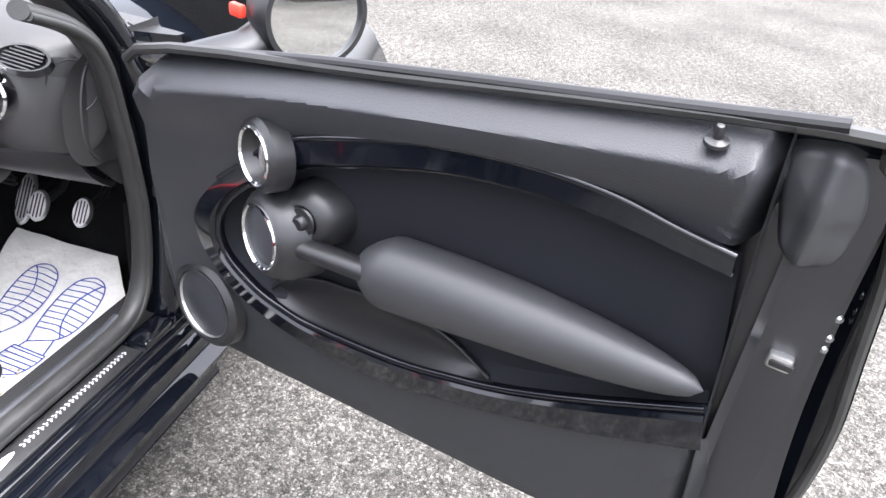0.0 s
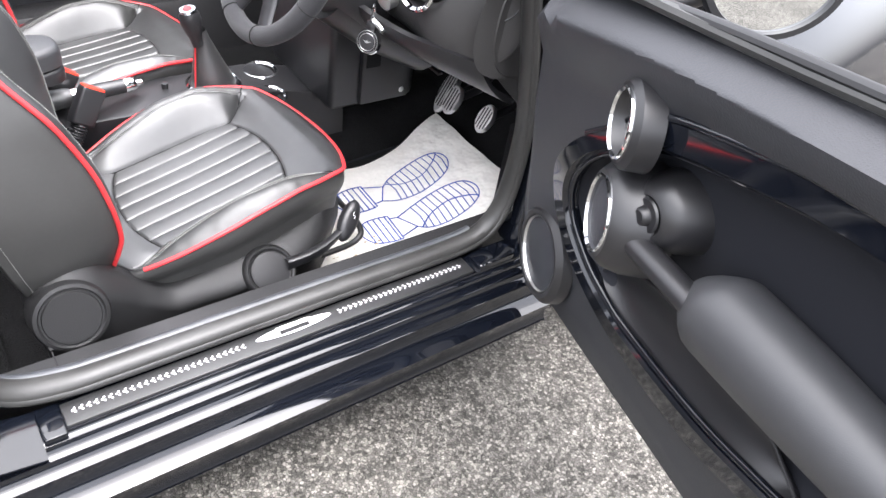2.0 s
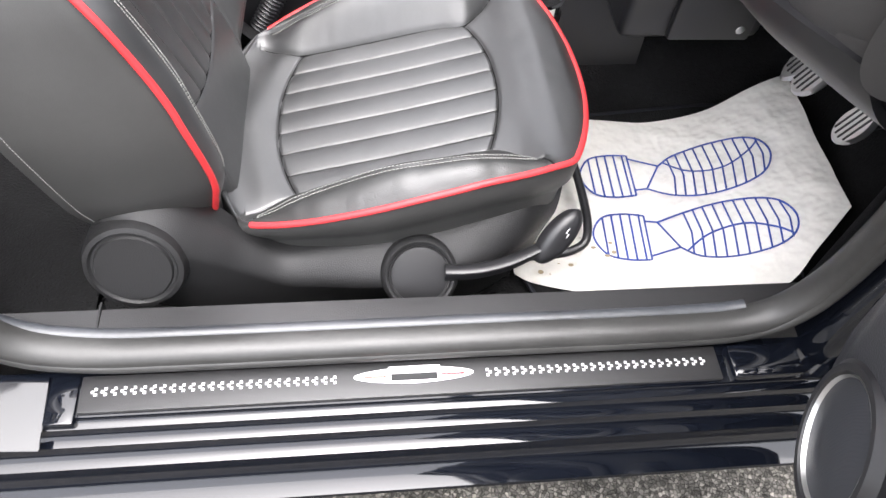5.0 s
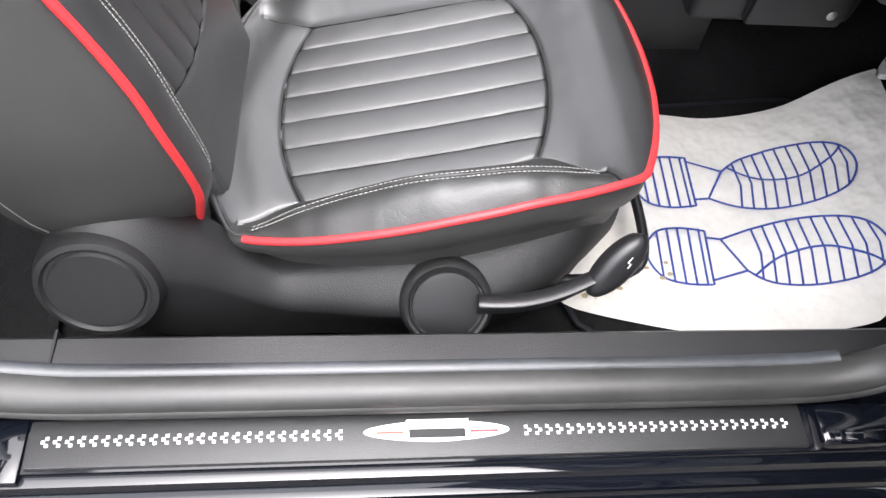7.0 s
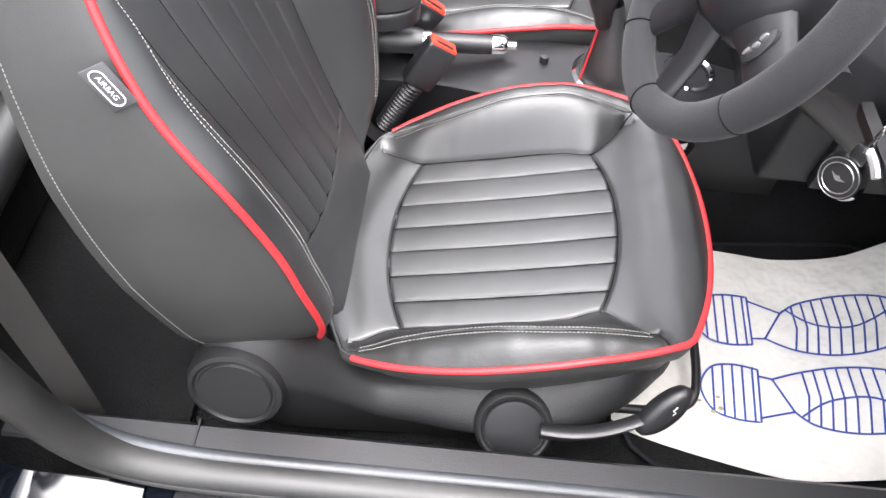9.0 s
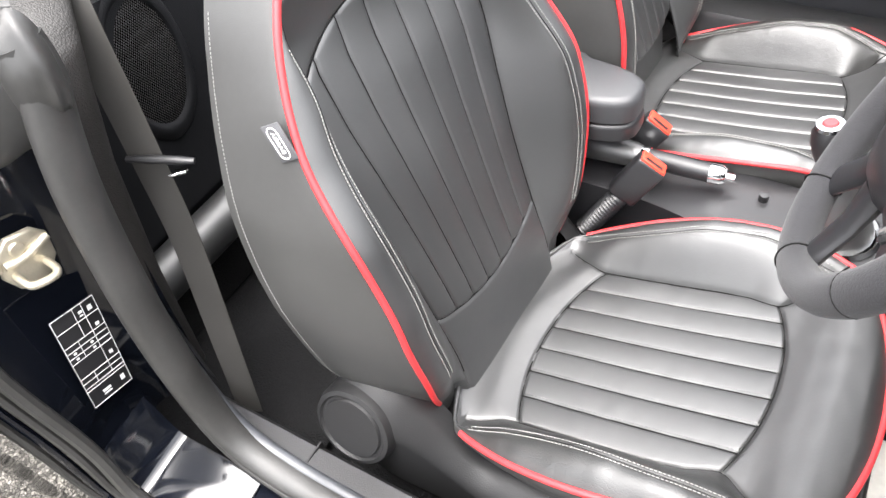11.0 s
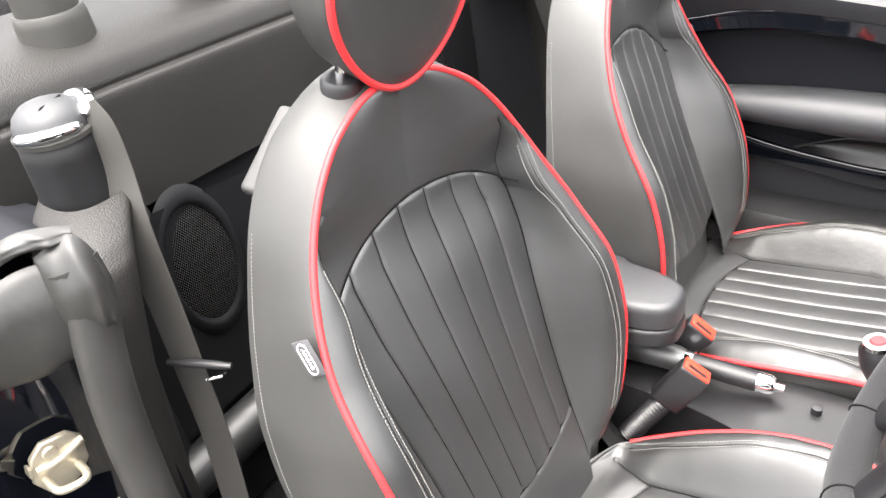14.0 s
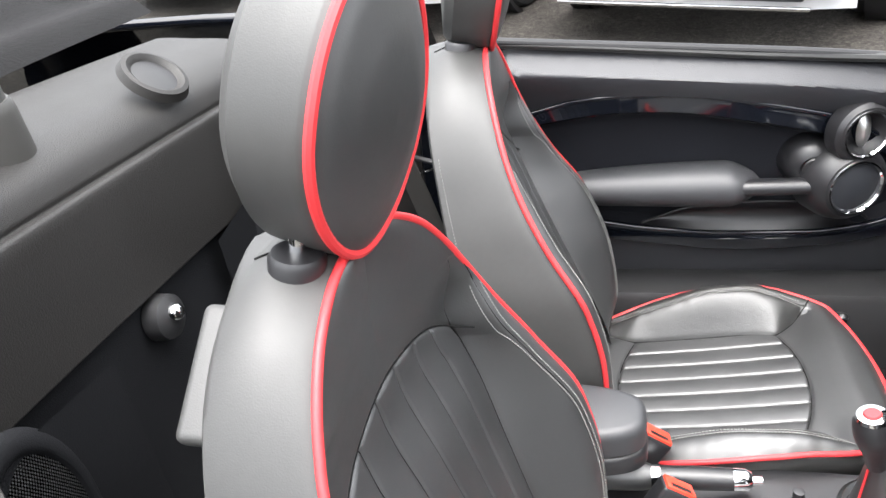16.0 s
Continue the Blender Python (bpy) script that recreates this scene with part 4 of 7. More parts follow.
def car_door(P, name, label, way):
    door = new("door")
    door.parent = body
    door["label"] = label
    top = lambda u: curve(u, TRIM_TOP)
    out = [Vector(q) for q in smoothline([(u, v, 0) for u, v in BAND_OUT], 5)]
    inn = [Vector(q) for q in smoothline([(u, v, 0) for u, v in BAND_IN], 5)]
    cen = Vector((0.62, 0.775, 0))

    # trim: from the band's outer line to the outer border
    def border(i):
        f = i / (len(out) - 1)
        pts = [(1.0, 1.02), (0.985, 1.155), (0.806, 1.127), (0.59, 1.091), (0.334, 1.046), (0.03, 0.975), (-0.005, 0.86), (-0.035, 0.70), (-0.06, 0.50), (-0.05, 0.40), (0.03, 0.342), (0.2, 0.345), (0.45, 0.36), (0.729, 0.373), (1.05, 0.40), (1.04, 0.60)]
        fs = [0, 0.10, 0.18, 0.27, 0.36, 0.43, 0.47, 0.505, 0.545, 0.575, 0.61, 0.67, 0.76, 0.85, 0.96, 1.0]
        for k in range(len(fs) - 1):
            if f <= fs[k + 1]:
                t = (f - fs[k]) / (fs[k + 1] - fs[k])
                return Vector((pts[k][0] + (pts[k + 1][0] - pts[k][0]) * t, pts[k][1] + (pts[k + 1][1] - pts[k][1]) * t, 0))
        return Vector((*pts[-1], 0))

    def trim(u, v):
        i = round(u * (len(out) - 1))
        a, b = out[i], border(i)
        p = a.lerp(b, v)
        edge = 0.0
        t = top(p.x) - p.y
        crease = -0.036 + 0.076 * (t / 0.046) ** 0.9 if t < 0.046 else 0.040 - 0.030 * step(0.046, 0.15, t)
        if p.x > 0.962 and t < 0.17:
            crease -= 0.050 * (p.x - 0.962) / 0.023
        low = step(0.42, 0.30, p.y) * -0.012
        rim = -0.03 * step(0.03, 0.0, 1.03 - p.x) - 0.012 * step(0.03, 0.0, p.x + 0.05)
        return P(p.x, p.y, crease + low + rim + edge)
    part("trim_panel", sheet(trim, len(out) - 1, 36), SOFT, door, "dark grained soft-touch trim panel")

    def band(u, v):
        i = round(u * (len(out) - 1))
        p = out[i].lerp(inn[i], v)
        return P(p.x, p.y, 0.017 + 0.010 * min(1.0, 3.2 * math.sin(math.pi * v)) + 0.004 * v - 0.02 * step(0.85, 1.0, v))
    part("gloss_band", sheet(band, len(out) - 1, 10), GLOSS, door, "gloss black oval trim band")
    half = len(out) // 2
    part("band_ridge", tube([P(p.x, p.y, 0.024) for p in out[:half - 4]], 0.0052, 12), GLOSS, door, "rounded gloss ridge of the upper band")
    part("band_ridge", tube([P(p.x, p.y, 0.018) for p in inn[half - 10:]], 0.0060, 12), GLOSS, door, "rounded gloss ridge of the lower band")
    part("band_edge", tube([P(p.x, p.y, 0.012) for p in inn[:half - 8]], 0.0030, 8), GLOSS, door, "thin polished inner edge")

    def inlay(u, v):
        i = round(u * (len(inn) - 1))
        p = inn[i].lerp(Vector((min(max(inn[i].x, 0.32), 0.97), 0.76 + 0.06 * (inn[i].x - 0.5), 0)), v)
        return P(p.x, p.y, 0.004 - 0.022 * step(0.0, 0.12, v))
    part("inlay", sheet(inlay, len(inn) - 1, 14), CLOTH, door, "black cloth door inlay")
    part("inlay_end", sheet(lambda a, b: P(0.93 + (0.048 + 0.032 * b) * a, 0.985 - 0.245 * b, -0.019), 4, 8), CLOTH, door)
    # rear end cap of the trim
    part("trim_end", sheet(lambda a, b: P(0.985 + 0.05 * (1 - a) ** 1.3 + 0.003 * b, 0.40 + 0.755 * a, 0.012 - 0.10 * b), 20, 4), SMOOTH, door)
    # arm rest and pull
    def arm(u, v):
        c = Vector((0.455 + 0.54 * u, 0.752 + 0.065 * u - 0.030 * u * u, 0))
        h = 0.066 * math.sqrt(max(0, 1 - (max(0, u - 0.12) / 0.88) ** 1.7)) * (math.sqrt(min(1, (u + 0.004) / 0.12)))
        d = 0.062 * math.sqrt(max(0, 1 - (max(0, u - 0.1) / 0.9) ** 2)) * math.sqrt(min(1, (u + 0.004) / 0.10))
        a = 2 * math.pi * v
        cs, sn = math.cos(a), math.sin(a)
        return P(c.x, c.y + h * 1.0 * sn, 0.022 + d * cs)
    part("armrest", sheet(arm, 40, 32, closed_v=True), ARMPAD, door, "padded tapering armrest")
    part("pull_handle", tube([P(0.33, 0.755, 0.055), P(0.42, 0.762, 0.055), P(0.52, 0.77, 0.055)], 0.021, 16, flat=0.8), SMOOTH, door, "black grab handle")
    # tweeter pod
    inward = (P(0.3, 0.75, 0.1) - P(0.3, 0.75, 0.0)).normalized()
    fwd = (P(0.2, 0.75, 0) - P(0.4, 0.75, 0)).normalized()
    face = (inward * 0.9 + fwd * 0.35).normalized()
    pod = part("tweeter_pod", lathe([(0.085, -0.075), (0.082, -0.03), (0.074, -0.005), (0.062, 0.008), (0.056, 0.008)], axis(P(0.293, 0.752, 0.062), face), 48), SMOOTH, door, "round speaker housing")
    part("chrome_ring", lathe([(0.057, 0.006), (0.056, 0.011), (0.0535, 0.012), (0.051, 0.008)], axis(P(0.293, 0.752, 0.062), face), 48), CHROME, door, "chrome ring")
    part("speaker_grille", lathe([(0.0512, 0.008), (0.048, 0.004), (0.03, 0.009), (0.0, 0.010)], axis(P(0.293, 0.752, 0.062), face), 48), FINEMESH, door, "black speaker mesh")
    part("switch_bezel", lathe([(0.062, -0.06), (0.052, -0.012), (0.040, 0.003), (0.028, 0.008), (0.025, 0.003), (0.0, 0.003)], axis(P(0.362, 0.800, 0.036), inward), 40), SMOOTH, door)
    sw = part("mirror_switch", lathe([(0.0, 0.014), (0.009, 0.014), (0.012, 0.011), (0.014, 0.004), (0.022, 0.003), (0.024, 0.0)], axis(P(0.362, 0.801, 0.044), inward), 32), SMOOTH, door, "small round mirror switch")
    # release handle
    hub = axis(P(0.287, 0.895, 0.045), face)
    rel = part("release_handle", lathe([(0.062, -0.03), (0.060, 0.0), (0.052, 0.008), (0.046, 0.008)], hub, 48), SMOOTH, door, "round door release housing")
    part("chrome_ring", lathe([(0.048, 0.006), (0.047, 0.011), (0.044, 0.012), (0.0415, 0.008)], hub, 48), CHROME, door, "chrome ring")
    part("handle_blade", lathe([(0.034, -0.012), (0.018, -0.002), (0.0, 0.002)], hub @ Matrix.Scale(0.45, 4, (1, 0, 0)) @ Matrix.Translation((0.012, 0, 0)), 40), SATIN, door, "chrome release blade")
    part("bowl", lathe([(0.0417, 0.008), (0.037, -0.006), (0.025, -0.02), (0.0, -0.024)], hub, 40), SMOOTH, door)
    # lower woofer
    wf = axis(P(0.068, 0.466, 0.012), (inward + fwd * 0.12).normalized())
    woof = part("speaker_surround", lathe([(0.098, -0.01), (0.095, 0.010), (0.084, 0.020), (0.076, 0.020), (0.072, 0.013), (0.070, 0.012)], wf, 56), SMOOTH, door, "round lower speaker surround")
    part("silver_ring", lathe([(0.0735, 0.014), (0.072, 0.018), (0.070, 0.013)], wf, 56), SATIN, woof, "thin silver ring")
    part("speaker_grille", lathe([(0.071, 0.013), (0.04, 0.018), (0.0, 0.019)], wf, 56), FINEMESH, door, "black speaker mesh")
    # pocket
    rim = smoothline([(0.235, 0.575, 0.000), (0.262, 0.606, -0.004), (0.326, 0.640, -0.006), (0.40, 0.655, -0.006), (0.50, 0.662, -0.006), (0.60, 0.655, -0.004), (0.69, 0.612, 0.004)], 6)
    low = smoothline([(0.222, 0.566, 0.010), (0.282, 0.552, 0.012), (0.36, 0.546, 0.012), (0.45, 0.552, 0.012), (0.54, 0.565, 0.012), (0.62, 0.585, 0.012), (0.70, 0.608, 0.012)], 6)
    pocket = part("map_pocket", sheet(lambda a, b: P(*(rim[round(a * (len(rim) - 1))].lerp(low[round(a * (len(rim) - 1))], b) + Vector((0, 0, -0.016 * math.sin(math.pi * b))))), len(rim) - 1, 8), SMOOTH, door, "black map pocket")
    part("pocket_lip", tube([P(*q) for q in rim], 0.0028, 8), SMOOTH, pocket)
    # waist seal, glass slot, outer skin
    part("waist_seal", tube([P(u, v + 0.004, -0.012) for u, v, _ in [tuple(q) for q in smoothline([(u, v, 0) for u, v in [(0.01, 0.978)] + TRIM_TOP[1:4] + [(1.03, 1.165)]], 5)]], 0.011, 10, flat=0.7), WAIST, door, "black waist seal")
    part("inner_frame", sheet(lambda a, b: P(0.02 + 1.08 * a, (0.34 + 0.05 * a) * (1 - b) + b * (0.965 + 0.175 * a), -0.055), 12, 8, thick=0.01), SHUTPAINT, door, "black painted inner door frame")
    ring = [(0.0, 0.975, -0.02), (0.5, 1.07, -0.02), (1.03, 1.16, -0.025), (1.09, 1.13, -0.06), (1.13, 1.04, -0.085), (1.16, 0.85, -0.11), (1.18, 0.68, -0.115), (1.17, 0.50, -0.11), (1.11, 0.36, -0.10), (0.95, 0.325, -0.095), (0.4, 0.30, -0.09), (0.02, 0.29, -0.08), (-0.06, 0.38, -0.07), (-0.06, 0.6, -0.07), (-0.02, 0.85, -0.05)]
    rp = smoothline(ring, 4, closed=True)
    cc = Vector((0.55, 0.72, -0.155))
    part("outer_skin", sheet(lambda a, b: P(*(rp[round(a * len(rp)) % len(rp)].lerp(Vector((cc.x + (rp[round(a * len(rp)) % len(rp)].x - cc.x) * 0.2, cc.y + (rp[round(a * len(rp)) % len(rp)].y - cc.y) * 0.2, -0.155)), b) - Vector((0, 0, 0.05 * math.sin(math.pi * min(1, b * 1.5) / 2))))), len(rp), 10, closed_u=True), GLOSS, door, "gloss black outer door skin")
    part("edge_seal", tube([P(q.x - 0.012, q.y, q.z + 0.012) for q in rp], 0.009, 8, closed=True), RUBBER, door, "rubber door edge seal")

    def shut_face(a, b):
        v = 1.12 - 0.76 * a
        return P(1.02 + (0.09 + 0.06 * a) * b - 0.02 * math.sin(3.2 * a) * b, v, -0.03 - 0.06 * b - 0.015 * math.sin(math.pi * b))
    part("shut_face", sheet(shut_face, 24, 10), SHUTPAINT, door, "black painted rear shut face")
    if way:
        latch = part("latch", block((1.048, 0.828, -0.075), (1.080, 0.851, -0.030), 0.005, seg=2), SATIN, door, "steel door latch")
        jaw = part("latch_jaw", block((1.052, 0.834, -0.036), (1.082, 0.845, -0.026), 0.003, seg=2), SMOOTH, latch, "black latch jaw")
        for v in [*latch.data.vertices, *jaw.data.vertices]:
            v.co = P(*v.co)
        for k, v in enumerate((0.852, 0.872, 0.905)):
            part("latch_screw", lathe([(0.0, 0.004), (0.004, 0.004), (0.006, 0.0)], axis(P(1.108, v, -0.088), fwd * -1 + inward * 0.8), 14), SATIN, door, "steel screw")
        part("lock_pin", lathe([(0.014, -0.002), (0.013, 0.002), (0.008, 0.003), (0.0055, 0.005), (0.0055, 0.017), (0.004, 0.020), (0.0, 0.021)], axis(P(0.917, 1.123, 0.017), (inward * 0.3 + Vector((0, 0, 1))).normalized()), 20), SMOOTH, door, "black lock pin")
        base = [Vector((u, v, 0)) for u, v in smoothline2([(0.978, 1.108), (0.985, 1.140), (1.025, 1.150), (1.062, 1.138), (1.085, 1.09), (1.090, 1.04), (1.080, 0.985), (1.052, 0.972), (1.020, 0.978), (1.000, 1.01)])]
        mid = Vector((1.036, 1.06, 0))

        def corner(a, b):
            p = base[round(a * len(base)) % len(base)].lerp(mid, b)
            ridge = 0.010 * step(0.02, 0.0, abs(p.x - 1.036)) + 0.012 * step(1.05, 1.0, p.y)
            return P(p.x, p.y, -0.066 + (0.036 + ridge) * min(1.0, b * 4.5) ** 0.7 + 0.016 * min(1.0, b * 1.3) - 0.35 * max(0.0, p.x - 1.036) - 0.20 * max(0.0, 1.06 - p.y))
        part("corner_piece", sheet(corner, len(base), 20, closed_u=True), ARMPAD, door, "moulded black corner piece")
    return door


car_door(open_door, "door", "open black driver's door with grained trim and gloss oval band", 1)
car_door(shut_door, "door", "shut black passenger door with grained trim and gloss oval band", 0)

# ---- body: seals, pillars, shell ----
def both(p):
    """The mirrored place on the passenger's side."""
    return Vector((p[0], 2 * MID - p[1], p[2]))


seal_line = smoothline([(0.30, 0.050, 1.03), (0.40, 0.046, 0.985), (0.462, 0.045, 0.92), (0.497, 0.045, 0.80), (0.522, 0.045, 0.685), (0.540, 0.045, 0.57), (0.535, 0.045, 0.44), (0.510, 0.045, 0.365), (0.46, 0.044, 0.330), (0.36, 0.043, 0.322), (0.1, 0.043, 0.322), (-0.267, 0.043, 0.322), (-0.385, 0.044, 0.326), (-0.46, 0.046, 0.350), (-0.505, 0.050, 0.405), (-0.530, 0.055, 0.50), (-0.548, 0.065, 0.62), (-0.560, 0.082, 0.76), (-0.560, 0.098, 0.85), (-0.560, 0.114, 0.91), (-0.566, 0.116, 0.95)], 6)
part("door_seal", tube(seal_line, [0.0225] * 66 + [0.0225 + 0.0045 * step(0, 30, i) for i in range(len(seal_line) - 66)], 14, flat=0.72), RUBBER, body, "thick grey-black rubber door seal")
part("seal_inner_lip", tube([p + Vector((0, 0.0175, 0.0085)) for p in seal_line if p.z < 0.47 and p.x < 0.47], 0.0095, 12, flat=0.8), LIPRUBBER, body, "blue-grey worn inner lip of the seal")
part("seal_lip", tube([p + Vector((0, -0.018, -0.006)) for p in seal_line], 0.0085, 10), RUBBER, body, "rubber seal lip")
# moulded rubber end at the top of the rear pillar: an outward blade, and a lobe folded over it
FACE = Vector((0.87, -0.48, 0.10))


def folded(top, low, bulge, crease):
    a, b = smoothline(top, 6), smoothline(low, 6)

    def at(u, v):
        i = round(u * (len(a) - 1))
        w = math.sin(math.pi * min(1.0, max(0.0, v))) ** 0.6
        c = crease * (math.sin(17 * u + 3 * v) * 0.5 + noise.noise(Vector((u * 5, v * 3, 7))))
        return a[i].lerp(b[i], v) + FACE * (bulge * w * math.sin(math.pi * min(1, 0.12 + u * 0.88)) ** 0.4 + c * w)
    return sheet(at, len(a) - 1, 24, thick=0.004)


part("seal_end", folded([(-0.556, 0.128, 0.90), (-0.576, 0.108, 0.950), (-0.597, 0.075, 0.958), (-0.620, 0.030, 0.940), (-0.640, -0.010, 0.918), (-0.655, -0.036, 0.890)], [(-0.566, 0.108, 0.83), (-0.588, 0.086, 0.838), (-0.607, 0.051, 0.830), (-0.628, 0.010, 0.836), (-0.644, -0.020, 0.845), (-0.656, -0.040, 0.866)], 0.022, 0.003), RUBBER, body, "wide moulded rubber seal end")
part("seal_lobe", folded([(-0.560, 0.140, 0.900), (-0.560, 0.139, 0.950), (-0.566, 0.128, 0.978), (-0.576, 0.110, 0.974), (-0.586, 0.092, 0.966)], [(-0.560, 0.126, 0.868), (-0.566, 0.122, 0.862), (-0.574, 0.112, 0.852), (-0.584, 0.098, 0.850), (-0.592, 0.086, 0.856)], 0.040, 0.004), RUBBER, body, "creased rubber lobe folded over the seal end")
part("seal_fold", folded([(-0.575, 0.135, 0.982), (-0.586, 0.112, 0.990), (-0.600, 0.090, 0.992), (-0.612, 0.066, 0.985)], [(-0.566, 0.128, 0.972), (-0.576, 0.108, 0.972), (-0.590, 0.086, 0.974), (-0.602, 0.062, 0.968)], 0.010, 0.004), RUBBER, body, "crumpled upper fold of the seal end")

# rear door pillar, painted, with striker and label
def pillar(u, v):
    z = 0.33 + 0.56 * u
    y = -0.085 + 0.205 * v
    x = -0.612 - 0.03 * math.sin(math.pi * v) + 0.035 * step(0.12, 0.0, u) * step(0.05, -0.01, y) - 0.02 * (1 - v) + 0.012 * math.sin(9 * u) * (1 - v)
    return x, y + 0.02 * u, z
part("rear_pillar", sheet(pillar, 40, 24), GLOSS, body, "gloss black painted door pillar")
for off, r, m in ((0.0, 0.010, RUBBER), (-0.022, 0.007, RUBBER), (-0.042, 0.006, GLOSS), (-0.06, 0.007, RUBBER)):
    part("shut_line_strip", tube(smoothline([(-0.52 + off * 0.3, -0.078 + off * 0.2, 0.285 + off), (-0.575 + off, -0.080 + off * 0.4, 0.335 + off * 0.5), (-0.60 + off, -0.075 + off * 0.6, 0.44), (-0.635 + off, -0.085 + off * 0.6, 0.62), (-0.64 + off, -0.075 + off * 0.6, 0.80), (-0.635 + off, -0.055 + off * 0.4, 0.90)], 6), r, 8), m, body, "edge of the rear wing with rubber strips")
part("rear_wing", sheet(lambda u, v: (-0.66 - 1.2 * u, -0.115 - 0.04 * math.sin(math.pi * min(1, v * 1.1)) + 0.16 * step(0.75, 1.0, v) * (v - 0.75) * 4 * 0.6, 0.16 + 0.80 * v), 10, 16), GLOSS, body, "gloss black rear wing")
part("rear_wing", sheet(lambda u, v: tuple(both((-0.60 - 1.3 * u, -0.115 - 0.04 * math.sin(math.pi * min(1, v * 1.1)) + 0.16 * step(0.75, 1.0, v) * (v - 0.75) * 4 * 0.6, 0.16 + 0.80 * v))), 10, 16), GLOSS, body, "gloss black rear wing")
part("chrome_waist_strip", tube(smoothline([(-0.63, -0.01, 0.925), (-0.8, -0.03, 0.94), (-1.1, -0.03, 0.965), (-1.7, 0.05, 0.98)], 5), 0.014, 12), CHROME, body, "chrome waist strip")
part("chrome_waist_strip", tube([both(p) for p in smoothline([(-0.60, -0.01, 0.94), (-0.8, -0.03, 0.945), (-1.1, -0.03, 0.965), (-1.7, 0.05, 0.98)], 5)], 0.012, 12), GLOSS, body, "gloss waist strip")
sm = axis((-0.630, 0.022, 0.705), (1, -0.1, 0), (0.0, 0.25, 0.95))
striker = part("striker", prism([(-0.031, -0.012), (-0.030, 0.020), (-0.016, 0.036), (0.014, 0.036), (0.030, 0.022), (0.033, -0.010), (0.022, -0.030), (0.004, -0.038), (-0.016, -0.034)], 0.007, sm @ Matrix.Translation((0, 0, -0.006)), 0.003), CASTMETAL, body, "irregular cast metal striker plate")
part("striker_rib", tube([sm @ Vector(q) for q in smoothline([(-0.026, 0.004, 0.001), (-0.008, 0.006, 0.003), (0.010, 0.012, 0.003), (0.028, 0.020, 0.001)], 5)], 0.0055, 10), CASTMETAL, striker)
part("striker_edge", block((-0.0345, 0.000, -0.010), (-0.0305, 0.012, 0.004), 0.001, sm), CASTMETAL, striker)
part("striker_loop", tube([sm @ Vector(q) for q in smoothline([(-0.018, -0.012, 0), (-0.018, -0.014, 0.02), (-0.010, -0.016, 0.028), (0.012, -0.016, 0.028), (0.019, -0.014, 0.02), (0.019, -0.012, 0)], 4)], 0.005, 10), CASTMETAL, striker, "steel striker loop")
part("striker_bolt", lathe([(0.0, 0.005), (0.008, 0.004), (0.010, 0.0)], sm @ Matrix.Translation((-0.008, 0.02, 0)), 16), CASTMETAL, striker)
# tyre-pressure label: outlined tables and bars
lm = axis((-0.628, 0.012, 0.527), (1, -0.08, 0.0), (0.0, 0.14, 0.98))
tyre_label = part("pressure_label", block((-0.031, -0.085, 0), (0.031, 0.085, 0.0012), 0, lm), SMOOTH, body, "black label with white tables")
lines = bmesh.new()
for y in (-0.084, -0.052, -0.046, -0.036, -0.026, 0.004, 0.014, 0.024, 0.034, 0.06, 0.084):
    block((-0.030, y - 0.00035, 0.0013), (0.030, y + 0.00035, 0.0019), 0, lm, bm=lines)
for x, y0, y1 in ((-0.030, -0.084, 0.084), (0.030, -0.084, 0.084), (0.012, -0.046, 0.084), (-0.010, -0.046, -0.026), (-0.010, 0.004, 0.034), (0.0, 0.034, 0.084)):
    block((x - 0.00035, y0, 0.0013), (x + 0.00035, y1, 0.0019), 0, lm, bm=lines)
for x, y, w, h in ((0.020, -0.068, 0.006, 0.009), (-0.005, -0.068, 0.012, 0.004), (-0.005, -0.074, 0.012, 0.002), (0.005, 0.009, 0.004, 0.003), (-0.02, 0.009, 0.004, 0.003), (0.005, 0.019, 0.004, 0.003), (-0.02, 0.019, 0.004, 0.003), (0.021, 0.07, 0.006, 0.008), (0.008, 0.072, 0.005, 0.004), (0.008, 0.066, 0.005, 0.002), (0.021, 0.04, 0.005, 0.005), (0.021, -0.015, 0.005, 0.006)):
    block((x - w / 2, y - h / 2, 0.0013), (x + w / 2, y + h / 2, 0.002), 0, lm, bm=lines)
part("label_print", lines, WHITE, tyre_label, smooth=False)

# front pillar and bulkhead, screen frame, bonnet side
part("front_pillar", tube(smoothline([(0.575, 0.03, 0.30), (0.595, 0.03, 0.45), (0.60, 0.035, 0.62), (0.575, 0.04, 0.78), (0.54, 0.045, 0.90), (0.46, 0.06, 1.02), (0.34, 0.08, 1.11), (0.22, 0.12, 1.19)], 6), [0.045] * 24 + [0.034] * 19, 14, flat=0.8), GLOSS, body, "gloss black windscreen pillar")
part("pillar_lining", tube(smoothline([(0.545, 0.085, 0.86), (0.44, 0.095, 1.0), (0.33, 0.115, 1.09), (0.22, 0.155, 1.17)], 6), 0.032, 12, flat=0.7), PLASTIC, body, "grained windscreen pillar lining")
part("hinge_pillar", sheet(lambda u, v: (0.575 + 0.04 * v, 0.05 - 0.10 * v, 0.29 + 0.65 * u), 12, 6), GLOSS, body, "gloss black hinge pillar")
part("kick_panel", sheet(lambda u, v: (0.53 + 0.42 * v, 0.075 + 0.05 * v, 0.16 + 0.42 * u), 6, 6), PLASTIC, body)
for z in (0.42, 0.78):
    part("door_hinge", block((0.565, -0.045, z - 0.03), (0.60, 0.02, z + 0.03), 0.006), GLOSS, body, "black door hinge")
part("check_strap", block((0.555, -0.11, 0.60), (0.575, 0.02, 0.625), 0.003), SMOOTH, body, "steel check strap")
